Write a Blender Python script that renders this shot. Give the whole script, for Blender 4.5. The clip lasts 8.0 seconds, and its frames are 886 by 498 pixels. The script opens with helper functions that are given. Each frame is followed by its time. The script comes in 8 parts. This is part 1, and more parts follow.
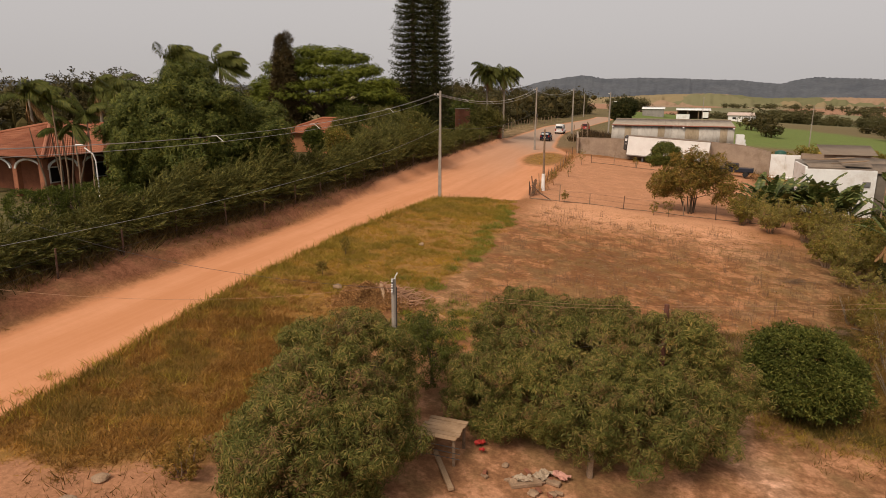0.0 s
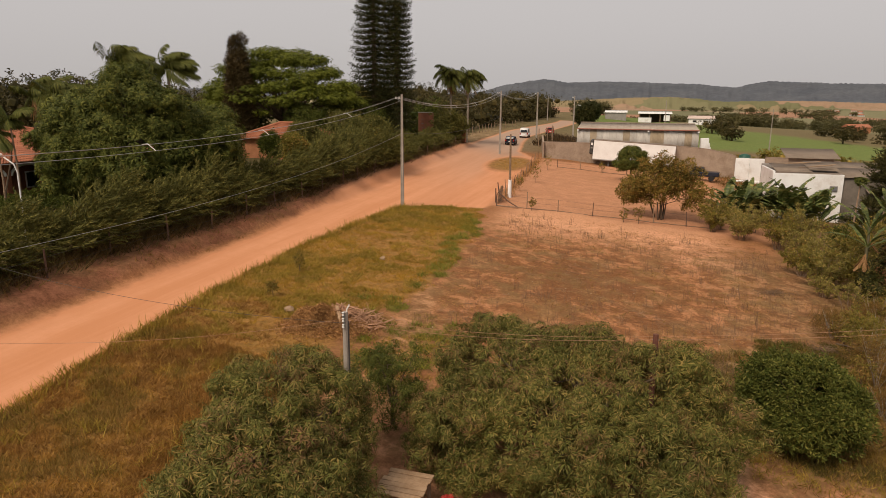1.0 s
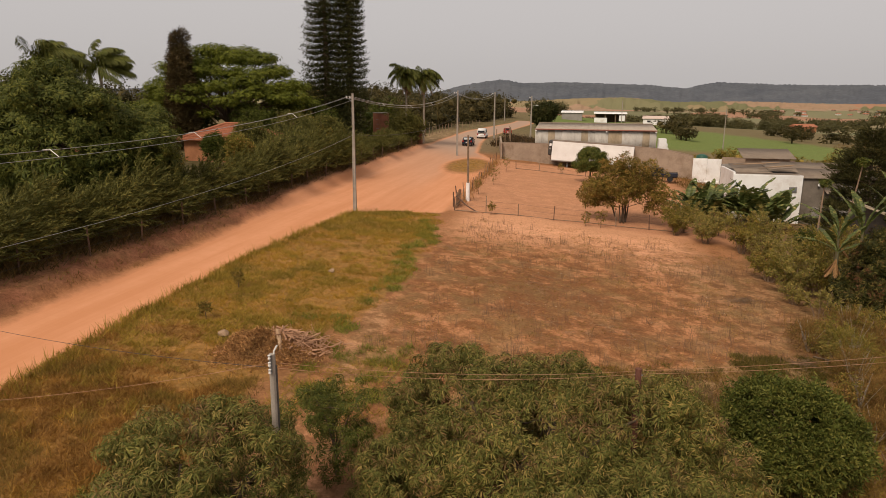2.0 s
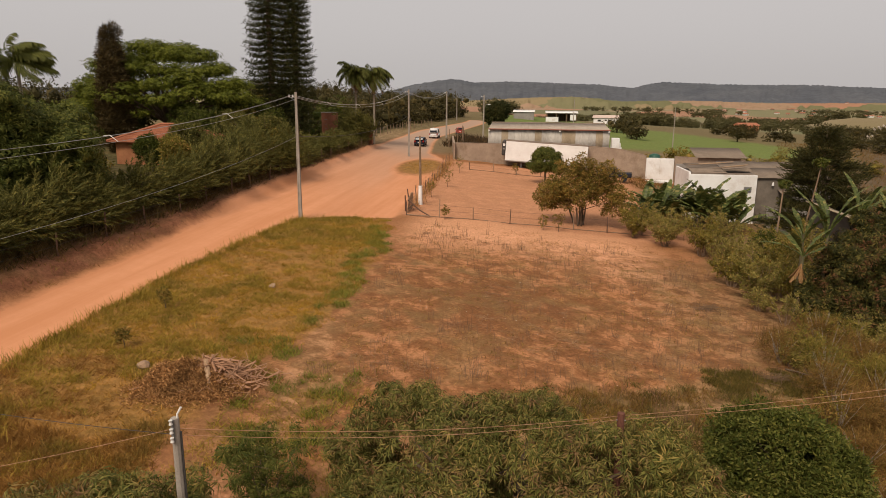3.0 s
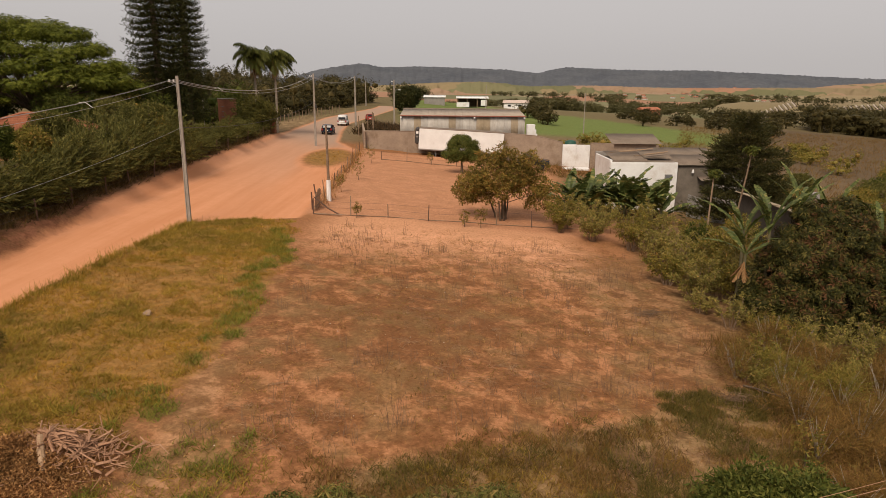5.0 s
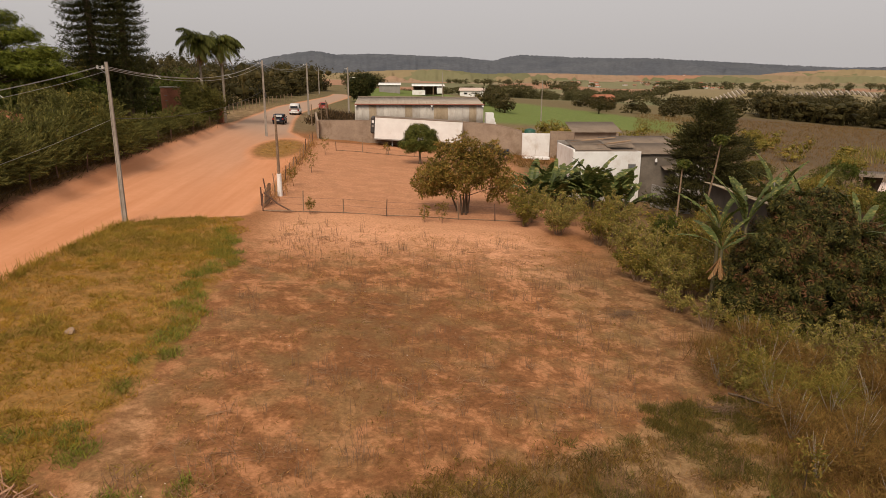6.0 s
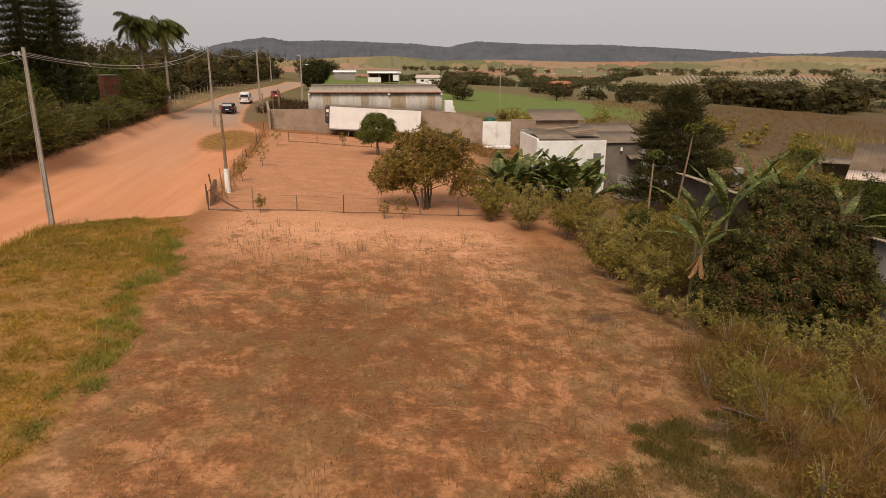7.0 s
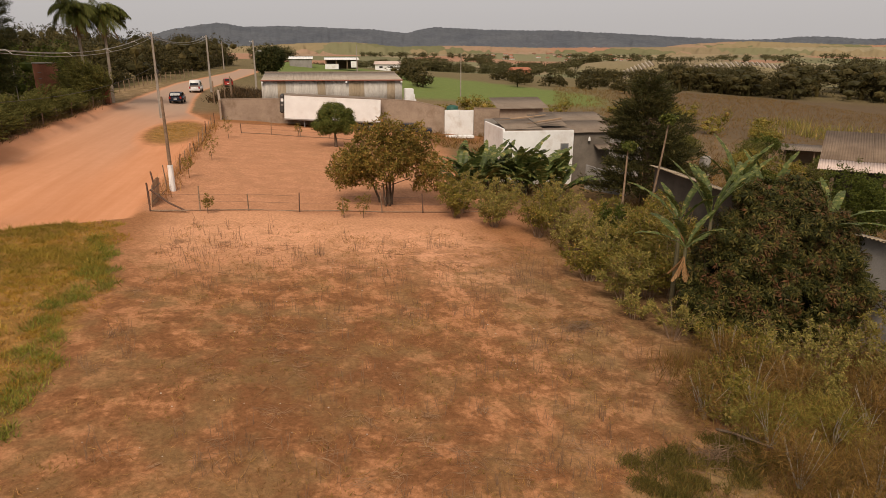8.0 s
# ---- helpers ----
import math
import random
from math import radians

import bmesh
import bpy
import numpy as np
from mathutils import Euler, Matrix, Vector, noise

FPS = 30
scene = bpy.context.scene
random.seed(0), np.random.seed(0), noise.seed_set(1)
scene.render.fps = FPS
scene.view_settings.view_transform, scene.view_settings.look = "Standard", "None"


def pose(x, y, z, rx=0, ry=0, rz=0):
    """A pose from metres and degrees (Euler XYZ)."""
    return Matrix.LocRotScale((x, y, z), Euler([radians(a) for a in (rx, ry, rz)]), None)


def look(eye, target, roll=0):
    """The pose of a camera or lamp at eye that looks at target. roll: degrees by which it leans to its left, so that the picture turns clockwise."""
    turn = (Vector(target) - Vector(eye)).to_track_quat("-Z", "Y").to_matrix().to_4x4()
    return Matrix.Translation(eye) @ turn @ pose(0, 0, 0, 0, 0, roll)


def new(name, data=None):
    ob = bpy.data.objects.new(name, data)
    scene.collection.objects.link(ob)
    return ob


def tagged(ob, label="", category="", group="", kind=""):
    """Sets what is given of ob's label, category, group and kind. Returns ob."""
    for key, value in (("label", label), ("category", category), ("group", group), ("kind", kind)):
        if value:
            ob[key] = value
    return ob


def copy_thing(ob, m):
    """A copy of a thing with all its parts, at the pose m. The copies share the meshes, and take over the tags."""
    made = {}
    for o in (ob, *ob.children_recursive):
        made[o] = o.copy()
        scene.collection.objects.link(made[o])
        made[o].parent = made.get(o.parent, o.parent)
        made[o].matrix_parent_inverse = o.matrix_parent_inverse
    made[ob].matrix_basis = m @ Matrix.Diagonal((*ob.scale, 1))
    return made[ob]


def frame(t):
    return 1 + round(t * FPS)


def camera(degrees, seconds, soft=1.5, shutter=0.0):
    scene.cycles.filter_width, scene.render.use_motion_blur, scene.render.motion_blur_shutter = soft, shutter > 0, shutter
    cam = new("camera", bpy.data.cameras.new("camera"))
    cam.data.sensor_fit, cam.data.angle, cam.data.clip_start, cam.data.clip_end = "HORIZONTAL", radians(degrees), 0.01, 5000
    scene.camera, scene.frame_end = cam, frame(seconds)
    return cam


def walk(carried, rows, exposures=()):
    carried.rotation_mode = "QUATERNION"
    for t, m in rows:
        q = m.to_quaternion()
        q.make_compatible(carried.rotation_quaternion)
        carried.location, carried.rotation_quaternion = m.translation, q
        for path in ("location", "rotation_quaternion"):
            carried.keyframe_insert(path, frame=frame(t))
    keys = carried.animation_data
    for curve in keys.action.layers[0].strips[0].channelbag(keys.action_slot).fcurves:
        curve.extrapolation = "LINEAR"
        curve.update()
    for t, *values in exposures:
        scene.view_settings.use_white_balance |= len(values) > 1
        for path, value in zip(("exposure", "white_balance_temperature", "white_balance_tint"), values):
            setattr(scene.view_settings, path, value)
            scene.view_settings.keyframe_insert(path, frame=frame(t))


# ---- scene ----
cam = camera(68.0, 8.0, soft=0.55)
METRES, EYE, TILT, LEAN, TURN = 20.56, 11.0, 2.88, 3.38, 17.78
ROWS = [
    (0.0, 0.0, 0.0, 0.0, 1.08, -15.99, -3.76),
    (0.5, 0.002, 0.063, -0.0014, -0.52, -15.74, -3.83),
    (1.0, 0.0064, 0.1301, -0.0057, -2.01, -15.49, -3.9),
    (1.5, 0.0152, 0.1979, -0.0106, -3.73, -15.36, -4.01),
    (3.0, 0.0452, 0.3901, -0.019, -9.78, -14.97, -4.29),
    (3.5, 0.057, 0.4477, -0.0202, -11.76, -15.0, -4.39),
    (4.0, 0.0672, 0.504, -0.0245, -13.68, -15.09, -4.41),
    (4.5, 0.0764, 0.56, -0.0241, -15.61, -15.31, -4.47),
    (6.0, 0.1188, 0.7329, -0.0332, -21.34, -16.32, -4.58),
    (6.5, 0.1372, 0.7939, -0.0358, -23.27, -16.68, -4.57),
    (7.0, 0.1583, 0.8541, -0.0386, -25.08, -17.09, -4.55),
    (7.5, 0.1816, 0.9128, -0.0397, -26.85, -17.5, -4.58),
    (8.0, 0.2072, 0.9716, -0.0393, -28.55, -17.94, -4.56),
]
walk(cam, [(t, pose(0, 0, EYE, TILT, LEAN, TURN) @ pose(METRES * x, METRES * y, METRES * z, 90 + pitch, roll, yaw)) for t, x, y, z, yaw, pitch, roll in ROWS])

# ---- daylight: a hazy, overcast afternoon ----
scene.view_settings.exposure = 0.26
scene.view_settings.use_white_balance = True
scene.view_settings.white_balance_temperature = 6680
scene.view_settings.white_balance_tint = 13
world = bpy.data.worlds.new("hazy_sky")
scene.world = world
world.use_nodes = True
wn, wl = world.node_tree.nodes, world.node_tree.links
wn.clear()
SUN_EL, SUN_AZ = 48.0, 200.0
sky = wn.new("ShaderNodeTexSky")
sky.sky_type = "NISHITA"
sky.sun_disc = False
sky.sun_elevation, sky.sun_rotation = radians(SUN_EL), radians(SUN_AZ)
sky.air_density, sky.dust_density, sky.ozone_density = 0.6, 6.0, 0.5
grey = wn.new("ShaderNodeHueSaturation")
grey.inputs["Saturation"].default_value = 0.12
wl.new(sky.outputs[0], grey.inputs["Color"])
veil = wn.new("ShaderNodeMix")
veil.data_type = "RGBA"
veil.inputs[0].default_value = 0.75
wl.new(grey.outputs[0], veil.inputs[6])
veil.inputs[7].default_value = (5.2, 5.05, 4.95, 1)
wbg = wn.new("ShaderNodeBackground")
wbg.inputs["Strength"].default_value = 0.1
wl.new(veil.outputs[2], wbg.inputs["Color"])
wout = wn.new("ShaderNodeOutputWorld")
wl.new(wbg.outputs[0], wout.inputs[0])

sun = new("sun", bpy.data.lights.new("sun", "SUN"))
sun.data.energy, sun.data.angle, sun.data.color = 2.3, radians(22), (1.0, 0.88, 0.72)
sun.matrix_world = look((30 * math.sin(radians(SUN_AZ)), 30 * math.cos(radians(SUN_AZ)), 33), (0, 0, 0))


# ---- small tools ----
class Geo:
    """Gathers corners and faces of one mesh."""

    def __init__(self):
        self.v, self.f, self.n = [], {3: [], 4: []}, 0

    def add(self, verts, *faces):
        verts = np.asarray(verts, float).reshape(-1, 3)
        for f in faces:
            f = np.asarray(f, int)
            if f.size:
                self.f[f.shape[1]].append(f + self.n)
        self.v.append(verts)
        self.n += len(verts)
        return self

    def mesh(self, name, material, smooth=False):
        v = np.concatenate(self.v)
        tri = np.concatenate(self.f[3]) if self.f[3] else np.zeros((0, 3), int)
        quad = np.concatenate(self.f[4]) if self.f[4] else np.zeros((0, 4), int)
        me = bpy.data.meshes.new(name)
        me.vertices.add(len(v))
        me.vertices.foreach_set("co", v.astype(np.float32).ravel())
        me.loops.add(tri.size + quad.size)
        me.loops.foreach_set("vertex_index", np.concatenate([tri.ravel(), quad.ravel()]).astype(np.int32))
        size = np.concatenate([np.full(len(tri), 3), np.full(len(quad), 4)]).astype(np.int32)
        start = np.concatenate([[0], np.cumsum(size)[:-1]]).astype(np.int32)
        me.polygons.add(len(size))
        me.polygons.foreach_set("loop_start", start)
        me.polygons.foreach_set("loop_total", size)
        me.polygons.foreach_set("use_smooth", np.full(len(size), smooth))
        me.materials.append(material)
        me.update(calc_edges=True)
        return me

    def ob(self, name, material, parent=None, label="", smooth=False):
        o = new(name, self.mesh(name, material, smooth))
        if parent is not None:
            o.parent = parent
        if label:
            o["label"] = label
        return o


def part(name, bm, material, parent, label="", smooth=False):
    """A bmesh as one mesh object under a thing or a part."""
    me = bpy.data.meshes.new(name)
    bm.to_mesh(me)
    bm.free()
    me.materials.append(material)
    if smooth:
        me.polygons.foreach_set("use_smooth", [True] * len(me.polygons))
    o = new(name, me)
    if parent is not None:
        o.parent = parent
    if label:
        o["label"] = label
    return o


def thing(name, m, label, category, group="", kind=""):
    o = new(name)
    o.empty_display_size = 0.3
    o.matrix_basis = m
    return tagged(o, label, category, group, kind)


def rng_of(n):
    return np.random.default_rng(n)


def unit(a):
    return a / np.maximum(np.linalg.norm(a, axis=-1, keepdims=True), 1e-9)


def lattice(i, j, seed):
    h = (i * 374761393 + j * 668265263 + seed * 974711) & 0x7FFFFFFF
    h = ((h ^ (h >> 13)) * 1274126177) & 0x7FFFFFFF
    return ((h ^ (h >> 16)) & 0xFFFF) / 65535.0


def vnoise(x, y, seed=0):
    """Smooth value noise from 0 to 1."""
    x, y = np.asarray(x, float), np.asarray(y, float)
    i, j = np.floor(x).astype(np.int64), np.floor(y).astype(np.int64)
    u, v = x - i, y - j
    u, v = u * u * (3 - 2 * u), v * v * (3 - 2 * v)
    a, b = lattice(i, j, seed), lattice(i + 1, j, seed)
    c, d = lattice(i, j + 1, seed), lattice(i + 1, j + 1, seed)
    return (a * (1 - u) + b * u) * (1 - v) + (c * (1 - u) + d * u) * v


def sstep(a, b, x):
    t = np.clip((np.asarray(x, float) - a) / (b - a), 0, 1)
    return t * t * (3 - 2 * t)


def box(geo, c, s, rz=0.0, bevel=0.0, m=None):
    """A box of size s about c, with chamfered upright and top edges where bevel is given."""
    bm = bmesh.new()
    bmesh.ops.create_cube(bm, size=1, matrix=Matrix.Diagonal((*s, 1)))
    if bevel:
        bmesh.ops.bevel(bm, geom=list(bm.edges), offset=bevel, segments=1, affect="EDGES")
    bm.transform(m if m is not None else pose(*c, 0, 0, rz))
    bm.verts.index_update()
    bmesh.ops.triangulate(bm, faces=[f for f in bm.faces if len(f.verts) > 4])
    v = [tuple(p.co) for p in bm.verts]
    q = [[p.index for p in f.verts] for f in bm.faces if len(f.verts) == 4]
    t = [[p.index for p in f.verts] for f in bm.faces if len(f.verts) == 3]
    bm.free()
    return geo.add(v, q, t)


def tube(geo, pts, radii, n=8, caps=True, flat=1.0):
    """A tapered tube along a line of points."""
    pts = np.asarray(pts, float)
    radii = np.broadcast_to(np.asarray(radii, float), (len(pts),))
    tan = unit(np.gradient(pts, axis=0))
    ref = np.array([0, 0, 1.0]) if abs(tan[:, 2]).mean() < 0.8 else np.array([1.0, 0, 0])
    a = unit(np.cross(tan, ref))
    b = np.cross(tan, a)
    th = np.arange(n) * 2 * np.pi / n
    ring = (np.cos(th)[None, :, None] * a[:, None] + flat * np.sin(th)[None, :, None] * b[:, None]) * radii[:, None, None]
    v = (pts[:, None] + ring).reshape(-1, 3)
    k = len(pts)
    i = np.arange(k - 1)[:, None] * n
    j = np.arange(n)[None]
    q = np.stack([i + j, i + (j + 1) % n, i + n + (j + 1) % n, i + n + j], -1).reshape(-1, 4)
    if caps:
        v = np.concatenate([v, pts[:1], pts[-1:]])
        e = np.arange(n)
        t = np.concatenate([np.stack([(e + 1) % n, e, np.full(n, k * n)], -1),
                            np.stack([(k - 1) * n + e, (k - 1) * n + (e + 1) % n, np.full(n, k * n + 1)], -1)])
        return geo.add(v, q, t)
    return geo.add(v, q)


def scatter(geo, tv, tf, pos, nrm, size, rng, up=0.4, wild=0.35, lean=(0, 0, 0)):
    """Lays a small pattern of leaves at every place, its z axis along the normal there."""
    tv, tf = np.asarray(tv, float), np.asarray(tf, int)
    n = len(pos)
    z = unit(unit(nrm) + up * np.array([0, 0, 1.0]) + wild * rng.normal(size=(n, 3)) + np.array(lean, float))
    x = unit(np.cross(z, rng.normal(size=(n, 3))))
    y = np.cross(z, x)
    size = np.broadcast_to(np.asarray(size, float), (n,))
    w = tv[None, :, 0:1] * x[:, None] + tv[None, :, 1:2] * y[:, None] + tv[None, :, 2:3] * z[:, None]
    v = pos[:, None] + w * size[:, None, None]
    f = tf[None] + (np.arange(n) * len(tv))[:, None, None]
    return geo.add(v.reshape(-1, 3), f.reshape(-1, tf.shape[1]))


def lobe_points(lobes, n, rng, shell=0.7, rough=0.12, cut=0.72):
    """Places and outward directions near the skin of a heap of ellipsoids."""
    lobes = np.asarray(lobes, float)
    w = (lobes[:, 3] * lobes[:, 4] + lobes[:, 3] * lobes[:, 5] + lobes[:, 4] * lobes[:, 5])
    pick = rng.choice(len(lobes), size=int(n * 1.9), p=w / w.sum())
    d = unit(rng.normal(size=(len(pick), 3)))
    r = shell + (1.0 - shell) * rng.random(len(pick)) ** 0.45
    lump = vnoise(d[:, 0] * 3.1 + pick * 7.3, d[:, 1] * 3.1 + d[:, 2] * 2.7, 5) - 0.5
    r = r * (1 + 2 * rough * lump)
    L = lobes[pick]
    p = L[:, :3] + d * L[:, 3:] * r[:, None]
    keep = np.ones(len(p), bool)
    for k, l in enumerate(lobes):
        q = np.linalg.norm((p - l[:3]) / l[3:], axis=1)
        keep &= (pick == k) | (q > cut)
    p, d, L = p[keep][:n], d[keep][:n], L[keep][:n]
    return p, unit(d / L[:, 3:])


def core_ball():
    bm = bmesh.new()
    bmesh.ops.create_icosphere(bm, subdivisions=1, radius=1)
    v = np.array([x.co[:] for x in bm.verts])
    f = [tuple(x.index for x in q.verts) for q in bm.faces]
    bm.free()
    return v, f


CORE_V, CORE_F = core_ball()


# leaf patterns: long drooping leaves in a rosette, plain leaf sprays, thin needles
def rosette(n, length, width, droop, rng, two=True):
    v, f = [], []
    for k in range(n):
        a = 2 * math.pi * (k + rng.random() * 0.7) / n
        tilt = 0.15 + 0.75 * rng.random()
        L = length * (0.75 + 0.5 * rng.random())
        ca, sa = math.cos(a), math.sin(a)
        h1 = L * 0.5 * math.sin(0.5 - droop * tilt)
        h2 = h1 + L * 0.5 * math.sin(-droop * (0.4 + tilt))
        r1, r2 = L * 0.5, L * 0.95
        b = len(v)
        w = width * (0.8 + 0.4 * rng.random()) / 2
        v += [(0.03 * ca, 0.03 * sa, 0), (r1 * ca - w * sa, r1 * sa + w * ca, h1), (r1 * ca + w * sa, r1 * sa - w * ca, h1), (r2 * ca, r2 * sa, h2)]
        f.append((b, b + 2, b + 3, b + 1))
    return v, f


def spray(n, length, width, rng, spread=1.0):
    """Short leaves standing all round a twig."""
    v, f = [], []
    for k in range(n):
        d = unit(np.array([rng.normal() * spread, rng.normal() * spread, abs(rng.normal()) * 0.7 + 0.1]))
        o = d * length * 0.25 * rng.random() + np.array([rng.normal(), rng.normal(), rng.normal()]) * length * 0.25
        s = unit(np.cross(d, rng.normal(size=3))) * width / 2
        L = length * (0.6 + 0.6 * rng.random())
        b = len(v)
        v += [o - s * 0.35, o + d * L * 0.45 + s * 1.5, o + d * L]
        f.append((b, b + 1, b + 2))
    return v, f


# ---- materials ----
def nodes_of(name):
    m = bpy.data.materials.new(name)
    m.use_nodes = True
    nt = m.node_tree
    b = nt.nodes["Principled BSDF"]
    return m, nt, b


def n_noise(nt, scale, detail=4, rough=0.55, vec=None, stretch=None):
    n = nt.nodes.new("ShaderNodeTexNoise")
    n.inputs["Scale"].default_value = scale
    n.inputs["Detail"].default_value = detail
    n.inputs["Roughness"].default_value = rough
    if vec is None:
        vec = nt.nodes.new("ShaderNodeNewGeometry").outputs["Position"]
    if stretch:
        mp = nt.nodes.new("ShaderNodeMapping")
        mp.inputs["Scale"].default_value = stretch
        nt.links.new(vec, mp.inputs["Vector"])
        vec = mp.outputs[0]
    nt.links.new(vec, n.inputs["Vector"])
    return n.outputs["Fac"]


def n_range(nt, val, a, b, c=0.0, d=1.0):
    r = nt.nodes.new("ShaderNodeMapRange")
    r.inputs[1].default_value, r.inputs[2].default_value = a, b
    r.inputs[3].default_value, r.inputs[4].default_value = c, d
    nt.links.new(val, r.inputs[0])
    return r.outputs[0]


def n_mix(nt, fac, a, b, mode="MIX"):
    m = nt.nodes.new("ShaderNodeMix")
    m.data_type, m.blend_type = "RGBA", mode
    for sock, val in ((m.inputs[0], fac), (m.inputs[6], a), (m.inputs[7], b)):
        if isinstance(val, (int, float)):
            sock.default_value = val
        elif isinstance(val, tuple):
            sock.default_value = (*val[:3], 1)
        else:
            nt.links.new(val, sock)
    return m.outputs[2]


def n_math(nt, op, a, b):
    m = nt.nodes.new("ShaderNodeMath")
    m.operation = op
    for sock, val in zip(m.inputs, (a, b)):
        if isinstance(val, (int, float)):
            sock.default_value = val
        else:
            nt.links.new(val, sock)
    return m.outputs[0]


def n_bump(nt, b, height, strength, distance):
    bp = nt.nodes.new("ShaderNodeBump")
    bp.inputs["Strength"].default_value, bp.inputs["Distance"].default_value = strength, distance
    nt.links.new(height, bp.inputs["Height"])
    nt.links.new(bp.outputs[0], b.inputs["Normal"])


def surface(name, c1, c2, scale=2.0, rough=0.85, fine=25.0, fine_amount=0.35, stain=None, stain_scale=0.6, bump=0.3, dist=0.02, stretch=None, metal=0.0, each=0.0):
    """Two tones in broad patches, a fine grain over them and stains of a third tone."""
    m, nt, b = nodes_of(name)
    col = n_mix(nt, n_range(nt, n_noise(nt, scale, 5, 0.6, stretch=stretch), 0.35, 0.65), c1, c2)
    grain = n_noise(nt, fine, 5, 0.7, stretch=stretch)
    col = n_mix(nt, 1.0, col, n_mix(nt, n_range(nt, grain, 0.3, 0.7), (1 - fine_amount,) * 3, (1 + fine_amount * 0.4,) * 3), "MULTIPLY")
    if stain:
        col = n_mix(nt, n_range(nt, n_noise(nt, stain_scale, 6, 0.7), 0.52, 0.7, 0, 0.8), col, stain)
    if each:
        oi = nt.nodes.new("ShaderNodeObjectInfo")
        v = n_range(nt, oi.outputs["Random"], 0, 1, 1 - each, 1 + each)
        cc = nt.nodes.new("ShaderNodeCombineColor")
        for k in range(3):
            nt.links.new(v, cc.inputs[k])
        col = n_mix(nt, 1.0, col, cc.outputs[0], "MULTIPLY")
    nt.links.new(col, b.inputs["Base Color"])
    b.inputs["Roughness"].default_value = rough
    b.inputs["Metallic"].default_value = metal
    b.inputs["Specular IOR Level"].default_value = 0.25
    if bump:
        n_bump(nt, b, grain, bump, dist)
    return m


def foliage(name, tones, patch=0.5, rough=0.6, through_light=0.22, flush=None, gloss=0.12):
    """Leaves: each leaf takes one of the tones, with broad patches of lighter and darker growth."""
    m, nt, b = nodes_of(name)
    ramp = nt.nodes.new("ShaderNodeValToRGB")
    e = ramp.color_ramp.elements
    while len(e) < len(tones):
        e.new(0.5)
    for k, (at, c) in enumerate(tones):
        e[k].position = at
        e[k].color = (c[0] * 1.28, c[1] * 1.05, c[2] * 0.62, 1)
    geo = nt.nodes.new("ShaderNodeNewGeometry")
    nt.links.new(geo.outputs["Random Per Island"], ramp.inputs[0])
    vary = n_mix(nt, n_range(nt, n_noise(nt, patch, 3, 0.6), 0.3, 0.7), (0.72, 0.74, 0.7), (1.25, 1.2, 1.15))
    col = n_mix(nt, 1.0, ramp.outputs[0], vary, "MULTIPLY")
    if flush:
        young = n_range(nt, n_noise(nt, 1.1, 4, 0.7), 0.5, 0.62, 0, 0.85)
        some = n_range(nt, n_math(nt, "FRACT", n_math(nt, "MULTIPLY", geo.outputs["Random Per Island"], 7.31), 0), 0.3, 0.7)
        col = n_mix(nt, n_math(nt, "MULTIPLY", young, some), col, flush)
    nt.links.new(col, b.inputs["Base Color"])
    b.inputs["Roughness"].default_value = rough
    b.inputs["Specular IOR Level"].default_value = gloss
    tr = nt.nodes.new("ShaderNodeBsdfTranslucent")
    nt.links.new(col, tr.inputs["Color"])
    mx = nt.nodes.new("ShaderNodeMixShader")
    mx.inputs[0].default_value = through_light
    nt.links.new(b.outputs[0], mx.inputs[1])
    nt.links.new(tr.outputs[0], mx.inputs[2])
    nt.links.new(mx.outputs[0], nt.nodes["Material Output"].inputs[0])
    return m


BARK = surface("bark", (0.10, 0.065, 0.04), (0.17, 0.12, 0.08), 3, 0.95, 30, 0.5, bump=0.6, stretch=(1, 1, 0.25))
BARK_PALE = surface("pale_bark", (0.26, 0.21, 0.16), (0.36, 0.3, 0.23), 3, 0.95, 25, 0.4, bump=0.5, stretch=(1, 1, 0.3))
WOOD_GREY = surface("weathered_wood", (0.2, 0.13, 0.08), (0.3, 0.2, 0.13), 5, 0.9, 40, 0.45, bump=0.4, each=0.2)
WOOD_DARK = surface("dark_wood", (0.09, 0.05, 0.035), (0.15, 0.085, 0.055), 5, 0.9, 40, 0.45, bump=0.4, each=0.25)
CONCRETE = surface("pole_concrete", (0.29, 0.245, 0.2), (0.37, 0.315, 0.26), 1.5, 0.9, 40, 0.25, stain=(0.22, 0.17, 0.125), bump=0.3)
BLOCK = surface("rendered_block_wall", (0.30, 0.215, 0.155), (0.38, 0.28, 0.2), 0.9, 0.95, 18, 0.3, stain=(0.19, 0.125, 0.08), stain_scale=0.5)
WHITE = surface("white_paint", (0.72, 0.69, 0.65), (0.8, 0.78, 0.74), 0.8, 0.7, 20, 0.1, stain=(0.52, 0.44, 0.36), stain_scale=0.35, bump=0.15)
# brown render, darkened for the shadowed garden wall and the barn's inside
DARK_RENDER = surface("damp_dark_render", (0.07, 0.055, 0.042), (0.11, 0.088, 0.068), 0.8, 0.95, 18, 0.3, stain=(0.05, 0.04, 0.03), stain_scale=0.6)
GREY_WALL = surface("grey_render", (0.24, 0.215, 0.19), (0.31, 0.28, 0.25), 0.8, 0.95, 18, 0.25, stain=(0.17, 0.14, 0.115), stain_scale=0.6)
FIBRE = surface("fibre_cement", (0.42, 0.38, 0.33), (0.5, 0.455, 0.4), 0.7, 0.9, 15, 0.2, stain=(0.3, 0.24, 0.19), stain_scale=0.45, stretch=(1, 1, 0.3), each=0.08)
